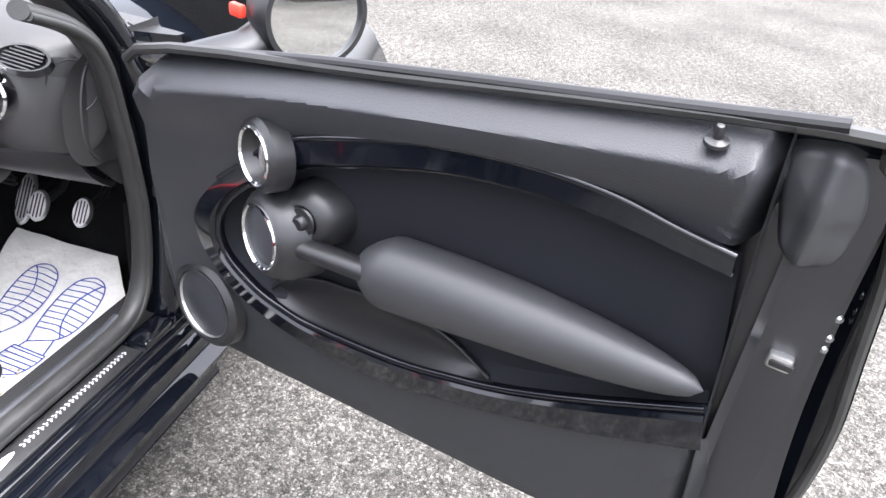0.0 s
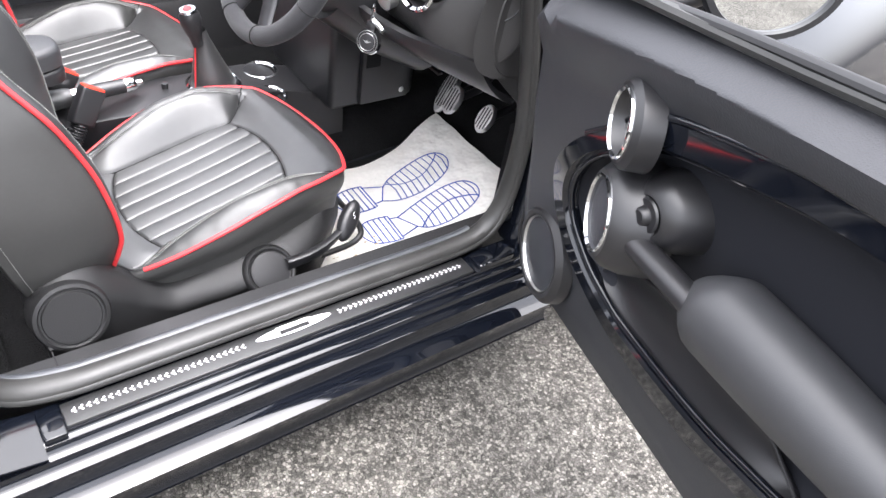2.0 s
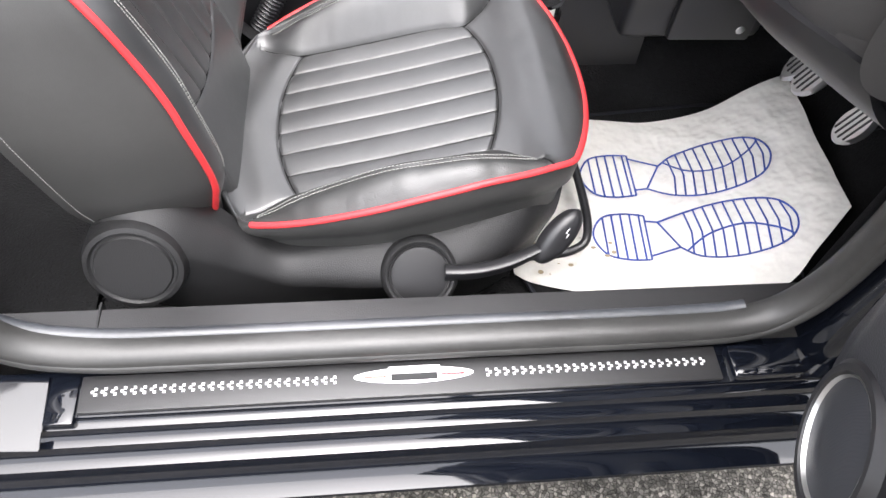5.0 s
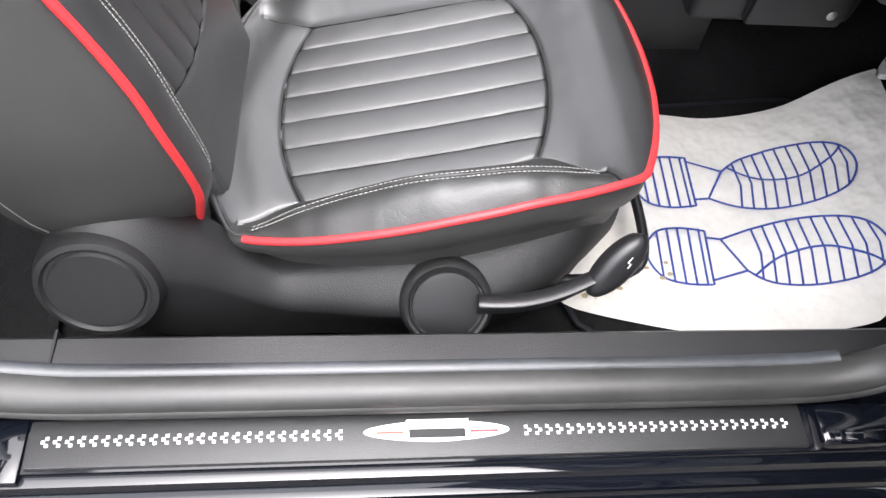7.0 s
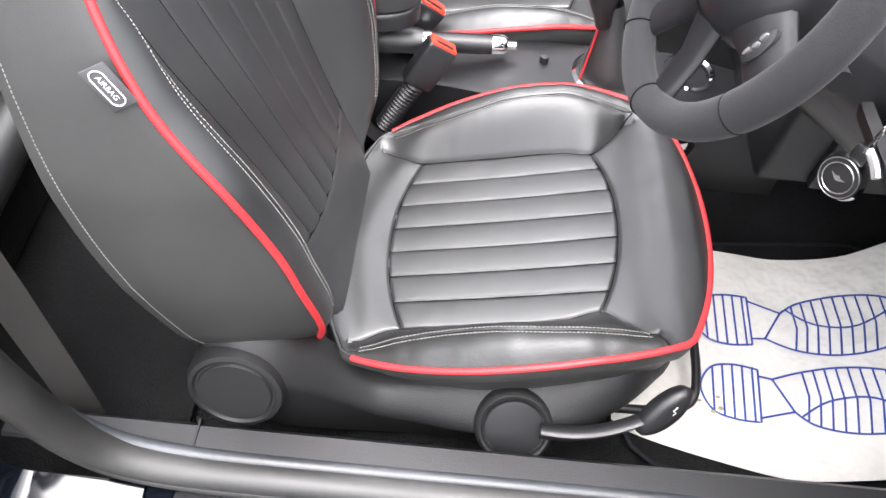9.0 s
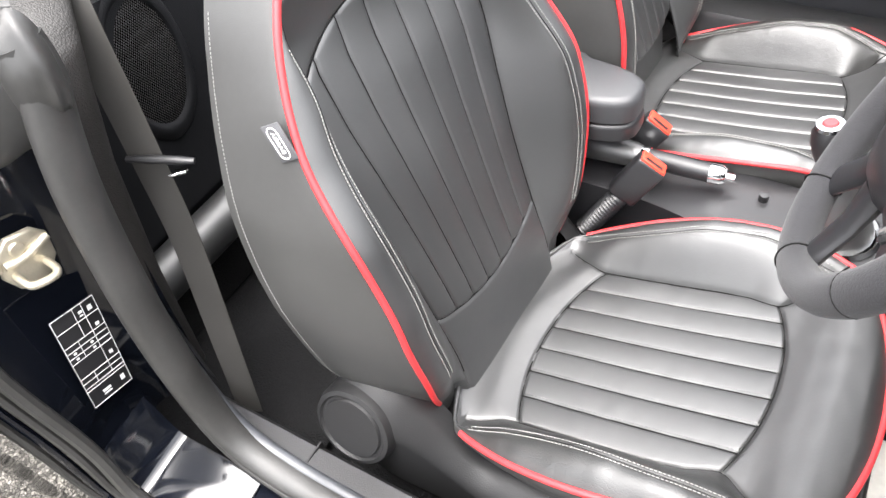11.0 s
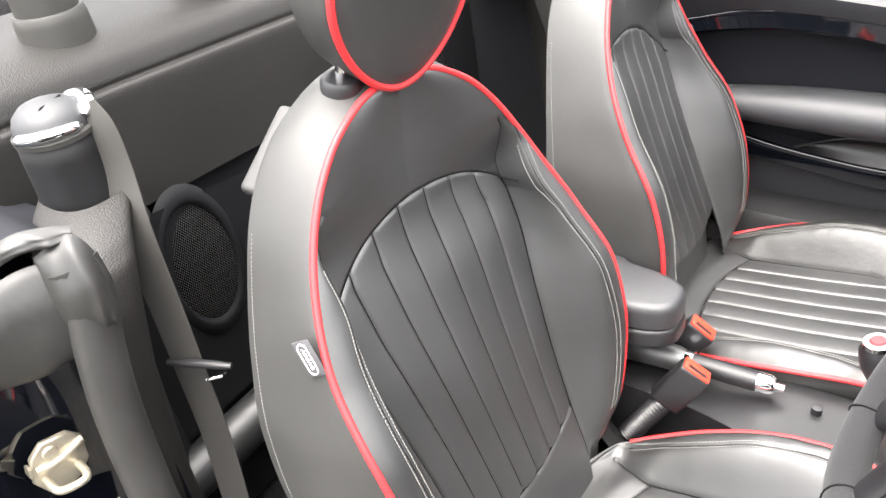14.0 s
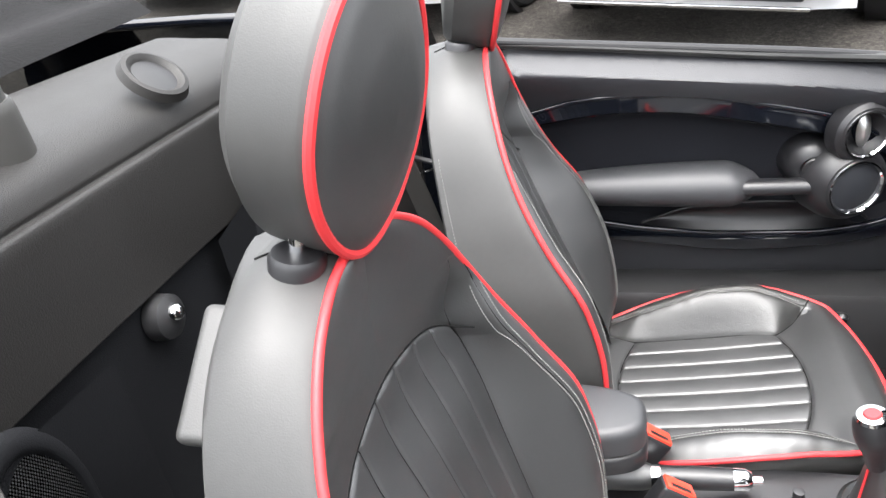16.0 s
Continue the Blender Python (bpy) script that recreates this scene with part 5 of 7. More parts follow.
part("rubber_boot", tube(smoothline([(0.565, 0.01, 0.82), (0.56, -0.03, 0.83), (0.55, -0.06, 0.83)], 5), [0.03, 0.034, 0.03, 0.035, 0.03, 0.034, 0.03, 0.034, 0.03, 0.032, 0.028], 14), RUBBER, body, "rubber cable boot")
part("bulkhead", sheet(lambda u, v: (0.98, -0.02 + 1.5 * u, 0.1 + 0.85 * v), 4, 4, thick=0.03), CARPET, body)
part("toe_board", sheet(lambda u, v: (0.76 + 0.22 * v, 0.08 + 1.3 * u, 0.20 + 0.40 * v ** 1.2), 6, 8), CARPET, body, "charcoal carpet on the toe board")


def wing(u, v):
    x = 0.60 + 1.35 * u
    k = math.sin(v * math.pi / 2)
    return x, -0.10 - 0.05 * math.sin(math.pi * u) + 0.50 * (1 - math.cos(v * math.pi / 2)), 0.30 + 0.62 * k - 0.10 * u * u
part("front_wing", sheet(wing, 20, 16), GLOSS, body, "gloss black front wing and bonnet edge")
part("bonnet", sheet(lambda u, v: (0.64 + 1.3 * u, 0.30 + 0.86 * v, 0.915 - 0.10 * u * u + 0.05 * math.sin(math.pi * v)), 12, 14), GLOSS, body, "gloss black bonnet")
part("scuttle", sheet(lambda u, v: (0.50 + 0.20 * u, 0.02 + 1.42 * v, 0.925 + 0.02 * math.sin(math.pi * v) - 0.01 * u), 4, 10), PLASTIC, body, "black scuttle panel")
part("sill_end_front", block((0.43, -0.03, 0.285), (0.53, 0.02, 0.312), 0.008), GLOSS, body, "gloss black sill end")
part("sill_end_rear", sheet(lambda u, v: (-0.4335 - 0.185 * u, -0.066 + 0.090 * v, 0.302 + 0.027 * u + 0.075 * step(0.72, 1.0, u) * (u - 0.72) / 0.28 - 0.013 * (1 - v)), 30, 10, thick=0.004), GLOSS, body, "gloss black rear sill end rising to the pillar")
part("sill_step", block((-0.4315, -0.040, 0.285), (-0.3965, 0.024, 0.3040), 0.003), GLOSS, body, "gloss black strip beside the sill plate")
part("under_tray", block((-1.7, 0.05, 0.105), (1.9, 1.41, 0.15), 0.02), SMOOTH, body)
for wx in (1.12, -1.35):
    for wy in (-0.02, 2 * MID + 0.02 - 0.17):
        hub = axis((wx, wy, 0.305), (0, -1 if wy < 0.5 else 1, 0))
        wheel = part("wheel", lathe([(0.19, -0.17), (0.28, -0.17), (0.305, -0.14), (0.305, -0.03), (0.28, 0.0), (0.22, 0.0), (0.21, -0.02)], hub, 48), TYRE, body, "black tyre on a dark rim")
        part("rim", lathe([(0.21, -0.02), (0.2, -0.04), (0.06, -0.03), (0.0, -0.02)], hub, 40), SATIN, wheel)

part("rear_panel", sheet(lambda u, v: (-1.93 - 0.08 * math.sin(math.pi * v) + 0.16 * abs(2 * u - 1) ** 3, -0.10 + 1.66 * u, 0.16 + 0.60 * v), 24, 12), GLOSS, body, "gloss black rear panel")
part("front_wing", sheet(lambda u, v: tuple(both(wing(u, v))), 20, 16), GLOSS, body, "gloss black front wing and bonnet edge")

# sill plate print
chk = bmesh.new()
for x0, n, way in ((-0.376, 26, -1), (0.106, 26, 1)):
    for i in range(n):
        x = x0 + i * 0.0115
        for dx, dy in ((0, 0.0036), (0.0036 * way, 0), (0, -0.0036)):
            block((x + dx - 0.0017, dy - 0.0022, 0.3033), (x + dx + 0.0017, dy + 0.0012, 0.3040), 0, bm=chk)
part("chequer_print", chk, WHITE, plate, "small white chequered strip", smooth=False)["kind"] = "stuff"
badge = part("badge", prism([(0.0115 + 0.0765 * math.copysign(abs(math.cos(a)) ** 1.35, math.cos(a)), 0.001 + 0.0115 * math.sin(a)) for a in [2 * math.pi * i / 48 for i in range(48)]], 0.0009, Matrix.Translation((0, 0, 0.3033))), WHITE, plate, "white pointed oval badge", smooth=False)
bars = bmesh.new()
block((-0.018, -0.0062, 0.3042), (0.041, 0.0032, 0.3046), 0, bm=bars)
part("badge_bar", bars, WAIST, badge, "dark bar in place of lettering")
part("badge_bar", block((-0.021, 0.0065, 0.3035), (0.045, 0.0135, 0.3041), 0), WHITE, badge)
part("badge_stripe", block((-0.052, -0.0012, 0.3042), (-0.024, 0.0012, 0.3047), 0), ORANGE, badge, "orange stripe")
part("badge_stripe", block((0.046, -0.0016, 0.3042), (0.076, 0.0012, 0.3047), 0), RED, badge, "red stripe")

# ---- rear of the cabin ----
def cabin_rear(prof):
    """A cross-section carried over the cabin's width, following the side slope of the car."""
    line = smoothline([(x, 0, z) for x, z in prof], 5)

    def at(u, v):
        p = line[round(u * (len(line) - 1))]
        y = 0.17 + 1.12 * v
        return p.x + 0.02 * abs(2 * v - 1) ** 3, y, p.z - 0.083 * (y - 0.55) * step(0.3, 0.7, p.z)
    return sheet(at, len(line) - 1, 30)


rear = thing("rear_bulkhead_trim", "dark grained rear cabin trim panel behind the seats", "trim panel", (0, 0, 0))
part("panel", cabin_rear([(-0.862, 0.785), (-0.846, 0.788), (-0.845, 0.80), (-0.848, 0.86), (-0.851, 0.92), (-0.853, 0.957), (-0.858, 0.966), (-0.868, 0.968), (-0.868, 0.978), (-0.882, 1.006), (-0.920, 1.026), (-0.98, 1.036), (-1.04, 1.040), (-1.10, 1.045), (-1.13, 1.040), (-1.14, 1.00)]), DECK, rear, "dark grained deck and upper panel")
part("lower_panel", cabin_rear([(-0.80, 0.17), (-0.825, 0.22), (-0.838, 0.30), (-0.850, 0.50), (-0.858, 0.70), (-0.860, 0.79)]), SIDE, rear, "blue-black lower panel")
part("rear_seat_cushion", tube([(-0.785, 0.16, 0.365), (-0.785, 0.5, 0.365), (-0.785, 1.30, 0.365)], 0.042, 20), LEATHER, rear, "rounded black leather front edge of the rear seat")
part("rear_carpet", sheet(lambda u, v: (-0.84 + 0.40 * u, 0.03 + 1.40 * v, 0.185 + 0.004 * noise.noise(Vector((u * 4, v * 9, 2)))), 10, 30), CARPET, rear, "charcoal carpet behind the seats")
part("rear_seat_base", block((-0.84, 0.16, 0.19), (-0.785, 1.30, 0.36), 0.02), CARPET, rear)
part("folded_hood", sheet(lambda u, v: (-1.14 - 0.55 * u, 0.10 + 1.26 * v, 1.02 + 0.07 * math.sin(math.pi * min(1, u * 1.2)) + 0.012 * math.sin(u * 22) + 0.02 * math.sin(math.pi * v)), 24, 20), CARPET, body, "folded black fabric hood")
part("boot_lid", sheet(lambda u, v: (-1.66 - 0.30 * u, 0.06 + 1.34 * v, 1.0 - 0.35 * u * u + 0.03 * math.sin(math.pi * v)), 10, 12), GLOSS, body, "gloss black boot lid")

for name, P in (("driver", Vector), ("passenger", both)):
    trim = thing("quarter_trim", "black grained side trim with round speaker and belt post", "trim panel", (0, 0, 0), "quarter trims")
    part("speaker_panel", sheet(lambda u, v: P((-0.58 - 0.235 * u - 0.03 * math.sin(math.pi * v) * (1 - u), 0.115 + 0.125 * u ** 1.5, 0.34 + 0.56 * v)), 14, 14), SIDE, trim, "grained side panel")
    part("speaker_backing", sheet(lambda u, v: P((-0.818 - 0.01 * u, 0.24 + 0.34 * u, 0.40 + (0.418 - 0.055 * u) * v)), 6, 8), SIDE, trim)
    sp = axis(P((-0.812, 0.392, 0.675)), P((1, -0.03, 0.03)) - P((0, 0, 0)))
    ov = sp @ Matrix.Diagonal((0.54, 0.98, 1, 1))
    ringp = part("speaker_surround", lathe([(0.146, -0.014), (0.140, -0.008), (0.130, -0.0045), (0.121, -0.003), (0.115, -0.004), (0.108, -0.010)], ov, 56), SIDE, trim, "oval grained speaker surround")
    part("speaker_grille", lathe([(0.109, -0.0085), (0.07, -0.004), (0.0, -0.002)], ov, 56), MESH, ringp, "perforated black speaker mesh")
    # shoulder of the trim below the belt post
    slices = [(0.34, -0.668, 0.118, 0.046, 0.030), (0.55, -0.664, 0.124, 0.050, 0.032), (0.74, -0.664, 0.140, 0.058, 0.036), (0.84, -0.668, 0.158, 0.064, 0.042), (0.885, -0.676, 0.172, 0.066, 0.046), (0.905, -0.690, 0.186, 0.064, 0.048), (0.922, -0.708, 0.208, 0.060, 0.048), (0.935, -0.725, 0.230, 0.054, 0.048)]

    def column(u, v):
        s = u * (len(slices) - 1)
        k = min(int(s), len(slices) - 2)
        z, cx, cy, ra, rb = [a + (b - a) * (s - k) for a, b in zip(slices[k], slices[k + 1])]
        c, n = math.cos(2 * math.pi * v), math.sin(2 * math.pi * v)
        return P((cx + ra * math.copysign(abs(c) ** 0.75, c), cy + rb * math.copysign(abs(n) ** 0.75, n), z))
    part("pillar_trim", sheet(column, 28, 40, closed_v=True), DECK, trim, "grained plastic pillar trim")
    post = axis(P((-0.737, 0.232, 0.93)), (0.03, 0, 1))
    bp = part("belt_post", lathe([(0.062, -0.06), (0.054, -0.02), (0.049, 0.0), (0.047, 0.055), (0.046, 0.072), (0.043, 0.076), (0.043, 0.084)], post, 40), WAIST, trim, "round black belt outlet post")
    def ring_at(deg, r, h, P=P):
        return P((-0.737 + r * math.cos(radians(deg)), 0.232 + r * math.sin(radians(deg)), 0.93 + h))
    part("post_rim", lathe([(0.043, 0.080), (0.0470, 0.078), (0.0475, 0.084), (0.0445, 0.087), (0.0400, 0.082)], post, 40), GREYTRIM, bp, "grey rim of the post")
    part("silver_lip", tube([ring_at(-92 + 11 * q, 0.0435, 0.089 + 0.003 * math.sin(math.pi * q / 10)) for q in range(11)], [0.004] + [0.0085] * 9 + [0.004], 14, flat=0.85), CHROME, bp, "polished front lip of the belt outlet")
    part("post_lid", lathe([(0.0435, 0.084), (0.0430, 0.094), (0.0385, 0.105), (0.0290, 0.114), (0.0150, 0.119), (0.0, 0.1205)], post, 44), ARMPAD, bp, "smooth domed lid")
    part("lid_seam", tube([ring_at(-60 + 0.0, 0.0405, 0.1005), ring_at(-30, 0.024, 0.117), ring_at(60, 0.022, 0.118), ring_at(120, 0.0405, 0.1005)], 0.0011, 6), SEAMBLACK, bp)
    part("post_seam", tube([post @ Vector((0.0485, 0.008, 0.0)), post @ Vector((0.0468, 0.008, 0.07))], 0.0012, 6), RUBBER, bp)
    part("silver_slot", tube([ring_at(28 + 11 * q, 0.046, 0.096 + 0.009 * math.sin(math.pi * q / 9)) for q in range(10)], [0.004] + [0.0105] * 8 + [0.004], 14, flat=0.9), CHROME, bp, "polished belt slot")
    belt = thing("seat_belt", "grey woven seat belt hanging from its post", "seat belt", (0, 0, 0), "seat belts")
    web = smoothline([P(q) for q in ((-0.722, 0.262, 1.032), (-0.700, 0.262, 1.005), (-0.688, 0.256, 0.955), (-0.664, 0.236, 0.88), (-0.640, 0.220, 0.781), (-0.620, 0.206, 0.699), (-0.595, 0.186, 0.576), (-0.570, 0.150, 0.403), (-0.558, 0.125, 0.25))], 8)
    wide = [P((0.75, 0.50, 0.30)) - P((0, 0, 0)), P((0.95, 0.20, 0.30)) - P((0, 0, 0))]

    def ribbon(u, v, web=web, wide=wide):
        i = round(u * (len(web) - 1))
        w = wide[0].lerp(wide[1], u).normalized()
        return web[i] + (P((0.012, -0.006, 0.0)) - P((0, 0, 0))) * (1 - u) + w * (v - 0.5) * 0.052
    part("webbing", sheet(ribbon, len(web) - 1, 3, thick=0.0014), BELT, belt, "grey woven webbing")
    tongue = part("belt_tongue", tube([P(q) for q in ((-0.628, 0.186, 0.722), (-0.600, 0.198, 0.722), (-0.566, 0.213, 0.720), (-0.548, 0.222, 0.718))], [0.0045, 0.0062, 0.0062, 0.0045], 12, flat=0.8), SMOOTH, belt, "black-sleeved belt tongue")
    part("tongue_tip", block((-0.011, -0.002, -0.014), (0.011, 0.002, 0.014), 0.0015, axis(P((-0.575, 0.212, 0.698)), (0.5, -0.5, 0.4))), CHROME, tongue, "chrome tip of the tongue")

# side of the hood well beside the driver's belt post
part("hood_side", sheet(lambda u, v: (-0.69 - 1.0 * u, -0.07 + 0.28 * v, 0.885 + 0.05 * u + 0.05 * math.sin(math.pi * v) ** 0.5 + 0.008 * math.sin(v * 19) + 0.006 * noise.noise(Vector((u * 14, v * 8, 5)))), 30, 24), CLOTH, body, "crumpled black hood fabric")
part("hood_side_edge", tube(smoothline([(-0.69, 0.04, 0.925), (-0.85, 0.03, 0.945), (-1.1, 0.03, 0.965), (-1.5, 0.05, 0.985)], 6), 0.018, 10), RUBBER, body, "rubber edge of the hood well")

# roll hoops
def roll_hoop(yc):
    hoop = thing("roll_hoop", "grey padded roll-over hoop standing on the rear deck", "roll hoop", (0, 0, 0))
    c = smoothline([(-0.955, yc - 0.137, 1.0), (-0.956, yc - 0.134, 1.12), (-0.965, yc - 0.115, 1.24), (-0.975, yc - 0.065, 1.325), (-0.98, yc, 1.352), (-0.975, yc + 0.065, 1.325), (-0.965, yc + 0.115, 1.24), (-0.956, yc + 0.134, 1.12), (-0.955, yc + 0.137, 1.0)], 8)
    part("hoop", tube(c, 0.043, 24), GREYTRIM, hoop, "smooth grey hoop cover")
    for s in (-1, 1):
        m = axis((-0.955, yc + s * 0.137, 1.012), (0, -s * 0.02, 1))
        foot = part("hoop_base", lathe([(0.052, -0.02), (0.0505, 0.055), (0.049, 0.066), (0.046, 0.070), (0.043, 0.070)], m, 36), GREYTRIM, hoop, "grey hoop collar")
        part("collar_seam", tube([m @ Vector((0.034, -0.0385, 0.012)), m @ Vector((0.034, -0.0375, 0.062))], 0.0013, 5), SEAMBLACK, foot)
roll_hoop(0.528)
deck = axis((-0.896, 0.955, 1.016), (0.62, 0, 0.8))
vent = thing("deck_vent", "round black vent ring on the rear deck", "air vent", (0, 0, 0))
part("ring", lathe([(0.055, -0.01), (0.051, 0.004), (0.044, 0.006), (0.038, 0.002), (0.034, -0.003)], deck, 36), DECK, vent)
part("insert", lathe([(0.035, -0.002), (0.0, 0.003)], deck, 30), PLASTIC, vent)
knob = thing("coat_hook", "round black knob on the side panel", "hook", (0, 0, 0))
part("knob", lathe([(0.035, -0.02), (0.033, 0.004), (0.02, 0.012), (0.0, 0.014)], axis((-0.834, 0.715, 0.735), (1, 0, 0.1)), 30), PLASTIC, knob)
part("stud", lathe([(0.014, 0.008), (0.013, 0.018), (0.008, 0.024), (0.0, 0.026)], axis((-0.834, 0.715, 0.742), (1, 0, 0.1)), 24), CHROME, knob, "small chrome stud")


# ---- dashboard, wheel and controls ----
dash = thing("dashboard", "black grained dashboard with round chrome-ringed vents", "dashboard", (0, 0, 0))
DASH = smoothline([(0.66, 0, 0.672), (0.52, 0, 0.682), (0.43, 0, 0.695), (0.378, 0, 0.722), (0.355, 0, 0.775), (0.362, 0, 0.85), (0.40, 0, 0.905), (0.50, 0, 0.94), (0.66, 0, 0.945)], 5)


def dash_skin(u, v):
    p = DASH[round(u * (len(DASH) - 1))]
    y = 0.085 + 1.29 * v
    end = step(0.10, 0.0, v) + step(0.90, 1.0, v)
    return p.x + 0.10 * end * end * (0.75 - p.x) / 0.4 + 0.02 * math.sin(v * math.pi * 3) ** 2 * 0.5, y, p.z - 0.01 * end


part("upper_panel", sheet(dash_skin, len(DASH) - 1, 60), DASHSKIN, dash, "grained black dashboard skin")
part("end_panel", sheet(lambda u, v: (DASH[round(u * (len(DASH) - 1))].x * (1 - v) + 0.72 * v + 0.05 * (1 - v), 0.088, DASH[round(u * (len(DASH) - 1))].z * (1 - v) + 0.76 * v - 0.01), len(DASH) - 1, 4), DASHSKIN, dash)
cover = axis((0.446, 0.120, 0.806), (-0.62, -0.78, 0.05))
part("fuse_cover", lathe([(0.0, 0.010), (0.09, 0.008), (0.108, 0.003), (0.113, -0.004), (0.116, -0.02)], cover @ Matrix.Diagonal((0.76, 0.92, 1, 1)), 56), DASHSKIN, dash, "oval end cover")
part("cover_line", tube([cover @ Vector((0.02 + 0.045 * math.cos(a), 0.045 + 0.05 * math.sin(a), 0.0105)) for a in [0.6 + 5.2 * i / 40 for i in range(41)]], 0.0016, 6), SMOOTH, dash)
for vy, vx in ((0.195, 0.352), (1.26, 0.352)):
    vm = axis((vx, vy + (0.005 if vy < 1 else 0.0), 0.842), (-0.97, -0.12 if vy < 1 else 0.12, 0.16))
    vring = part("vent_ring", lathe([(0.050, -0.02), (0.049, 0.008), (0.045, 0.012), (0.040, 0.008), (0.039, -0.006)], vm, 48), CHROME, dash, "chrome vent ring")
    part("vent_bowl", lathe([(0.0395, 0.002), (0.03, -0.015), (0.0, -0.02)], vm, 36), SMOOTH, vring)
    for k in (-0.022, 0.0, 0.022):
        part("vent_blade", block((-0.036, k - 0.003, -0.012), (0.036, k + 0.003, 0.004), 0.002, vm @ Matrix.Rotation(radians(20), 4, "Z")), SMOOTH, vring)
tv = axis((0.400, 0.150, 0.908), (-0.45, -0.1, 1), (1, 0, 0.3))
demist = part("demister_vent", lathe([(0.055, -0.01), (0.053, 0.004), (0.047, 0.003), (0.045, -0.008)], tv @ Matrix.Diagonal((1, 0.62, 1, 1)), 36), SMOOTH, dash, "oval demister vent")
for k in range(6):
    part("slat", block((-0.04 + 0.004 * abs(k - 2.5), -0.024 + 0.0085 * k, -0.006), (0.04 - 0.004 * abs(k - 2.5), -0.020 + 0.0085 * k, 0.003), 0.001, tv), SMOOTH, demist)
KNEE_TOP = smoothline([(0.445, 0.112, 0.722), (0.385, 0.165, 0.738), (0.352, 0.22, 0.742), (0.342, 0.31, 0.738), (0.345, 0.45, 0.732), (0.36, 0.57, 0.73)], 6)
KNEE_LOW = smoothline([(0.565, 0.118, 0.606), (0.475, 0.165, 0.652), (0.415, 0.205, 0.686), (0.398, 0.30, 0.690), (0.405, 0.45, 0.672), (0.42, 0.57, 0.66)], 6)


def knee(u, v):
    i = round(v * (len(KNEE_TOP) - 1))
    a, b = KNEE_TOP[i], KNEE_LOW[i]
    return a.lerp(b, u) + Vector((-0.012, -0.004, -0.006)) * math.sin(math.pi * u)


part("lower_panel", sheet(knee, 10, len(KNEE_TOP) - 1, thick=0.012), SMOOTH, dash, "smooth black knee panel")
part("knee_edge", tube([q + Vector((0.0, 0.0, -0.002)) for q in KNEE_LOW], 0.005, 8), SMOOTH, dash)
part("lower_end", sheet(lambda u, v: (0.452 + 0.115 * u + 0.07 * v, 0.108 + 0.008 * math.sin(math.pi * u) - 0.01 * v, 0.722 - 0.118 * u + 0.05 * v), 10, 8, thick=0.008), DASHSKIN, dash, "grained end of the lower dashboard")
part("centre_lower_panel", block((0.390, 0.567, 0.362), (0.64, 0.90, 0.70), 0.016, seg=3), SMOOTH, dash, "smooth black lower centre stack")
stack_side = part("side_panel", block((0.470, 0.553, 0.372), (0.614, 0.570, 0.56), 0.006, seg=2), SMOOTH, dash, "smooth black side panel with a recess")
part("panel_recess", block((0.480, 0.5515, 0.475), (0.520, 0.5535, 0.555), 0.0), CARPET, stack_side)
part("panel_screw", lathe([(0.0, 0.003), (0.006, 0.002), (0.008, 0)], axis((0.592, 0.553, 0.395), (0, -1, 0)), 14), SATIN, stack_side)
part("column_under", tube([(0.30, 0.44, 0.74), (0.42, 0.44, 0.67), (0.56, 0.44, 0.60)], [0.06, 0.075, 0.08], 20), SMOOTH, dash, "smooth black column underside")
part("centre_upper_panel", block((0.375, 0.60, 0.62), (0.55, 0.86, 0.90), 0.03, seg=3), PLASTIC, dash)
for k in range(5):
    part("footwell_grille_bar", block((0.60, 0.42, 0.50 + 0.013 * k), (0.615, 0.60, 0.507 + 0.013 * k), 0.002), SMOOTH, dash)

wheel_m = Matrix.Translation((0.196, 0.44, 0.838)) @ Matrix.Rotation(radians(-90), 4, "Z") @ Matrix.Rotation(radians(63), 4, "X")
sw = thing("steering_wheel", "three-spoke black suede steering wheel with silver inserts", "steering wheel", (0, 0, 0))
R0 = 0.172
rim_pts = [wheel_m @ Vector((R0 * math.cos(a), R0 * math.sin(a), 0)) for a in [2 * math.pi * i / 96 for i in range(96)]]
part("rim", tube(rim_pts, [0.0190 + 0.002 * max(0, math.cos(2 * (2 * math.pi * i / 96))) for i in range(96)], 18, closed=True), ALCANTARA, sw, "black suede wheel rim")
for a0 in (200, 250, 290, 340):
    c = [wheel_m @ Vector((R0 * math.cos(radians(a0)) + 0.0200 * math.cos(b) * math.cos(radians(a0)), R0 * math.sin(radians(a0)) + 0.0200 * math.cos(b) * math.sin(radians(a0)), 0.0200 * math.sin(b))) for b in [2 * math.pi * i / 20 for i in range(20)]]
    part("rim_seam", tube(c, 0.0010, 6, closed=True), SEAMBLACK, sw)
part("hub", lathe([(0.100, -0.055), (0.104, -0.020), (0.098, 0.006), (0.084, 0.022), (0.052, 0.032), (0.0, 0.036)], wheel_m @ Matrix.Translation((0, 0.012, 0)) @ Matrix.Diagonal((1.0, 0.86, 1, 1)), 56), SMOOTH, sw, "large smooth airbag cover")
plate_m = wheel_m @ Matrix.Translation((0, 0.030, 0.031))
part("emblem_plate", lathe([(0.050, -0.004), (0.049, 0.0025), (0.045, 0.004), (0.0, 0.006)], plate_m @ Matrix.Diagonal((1.0, 0.72, 1, 1)), 44), GLOSS, sw, "dark oval centre plate")
emblem = part("hub_emblem", lathe([(0.012, 0.004), (0.011, 0.008), (0.0, 0.009)], plate_m, 28), SATIN, sw, "plain silver disc with two bars")
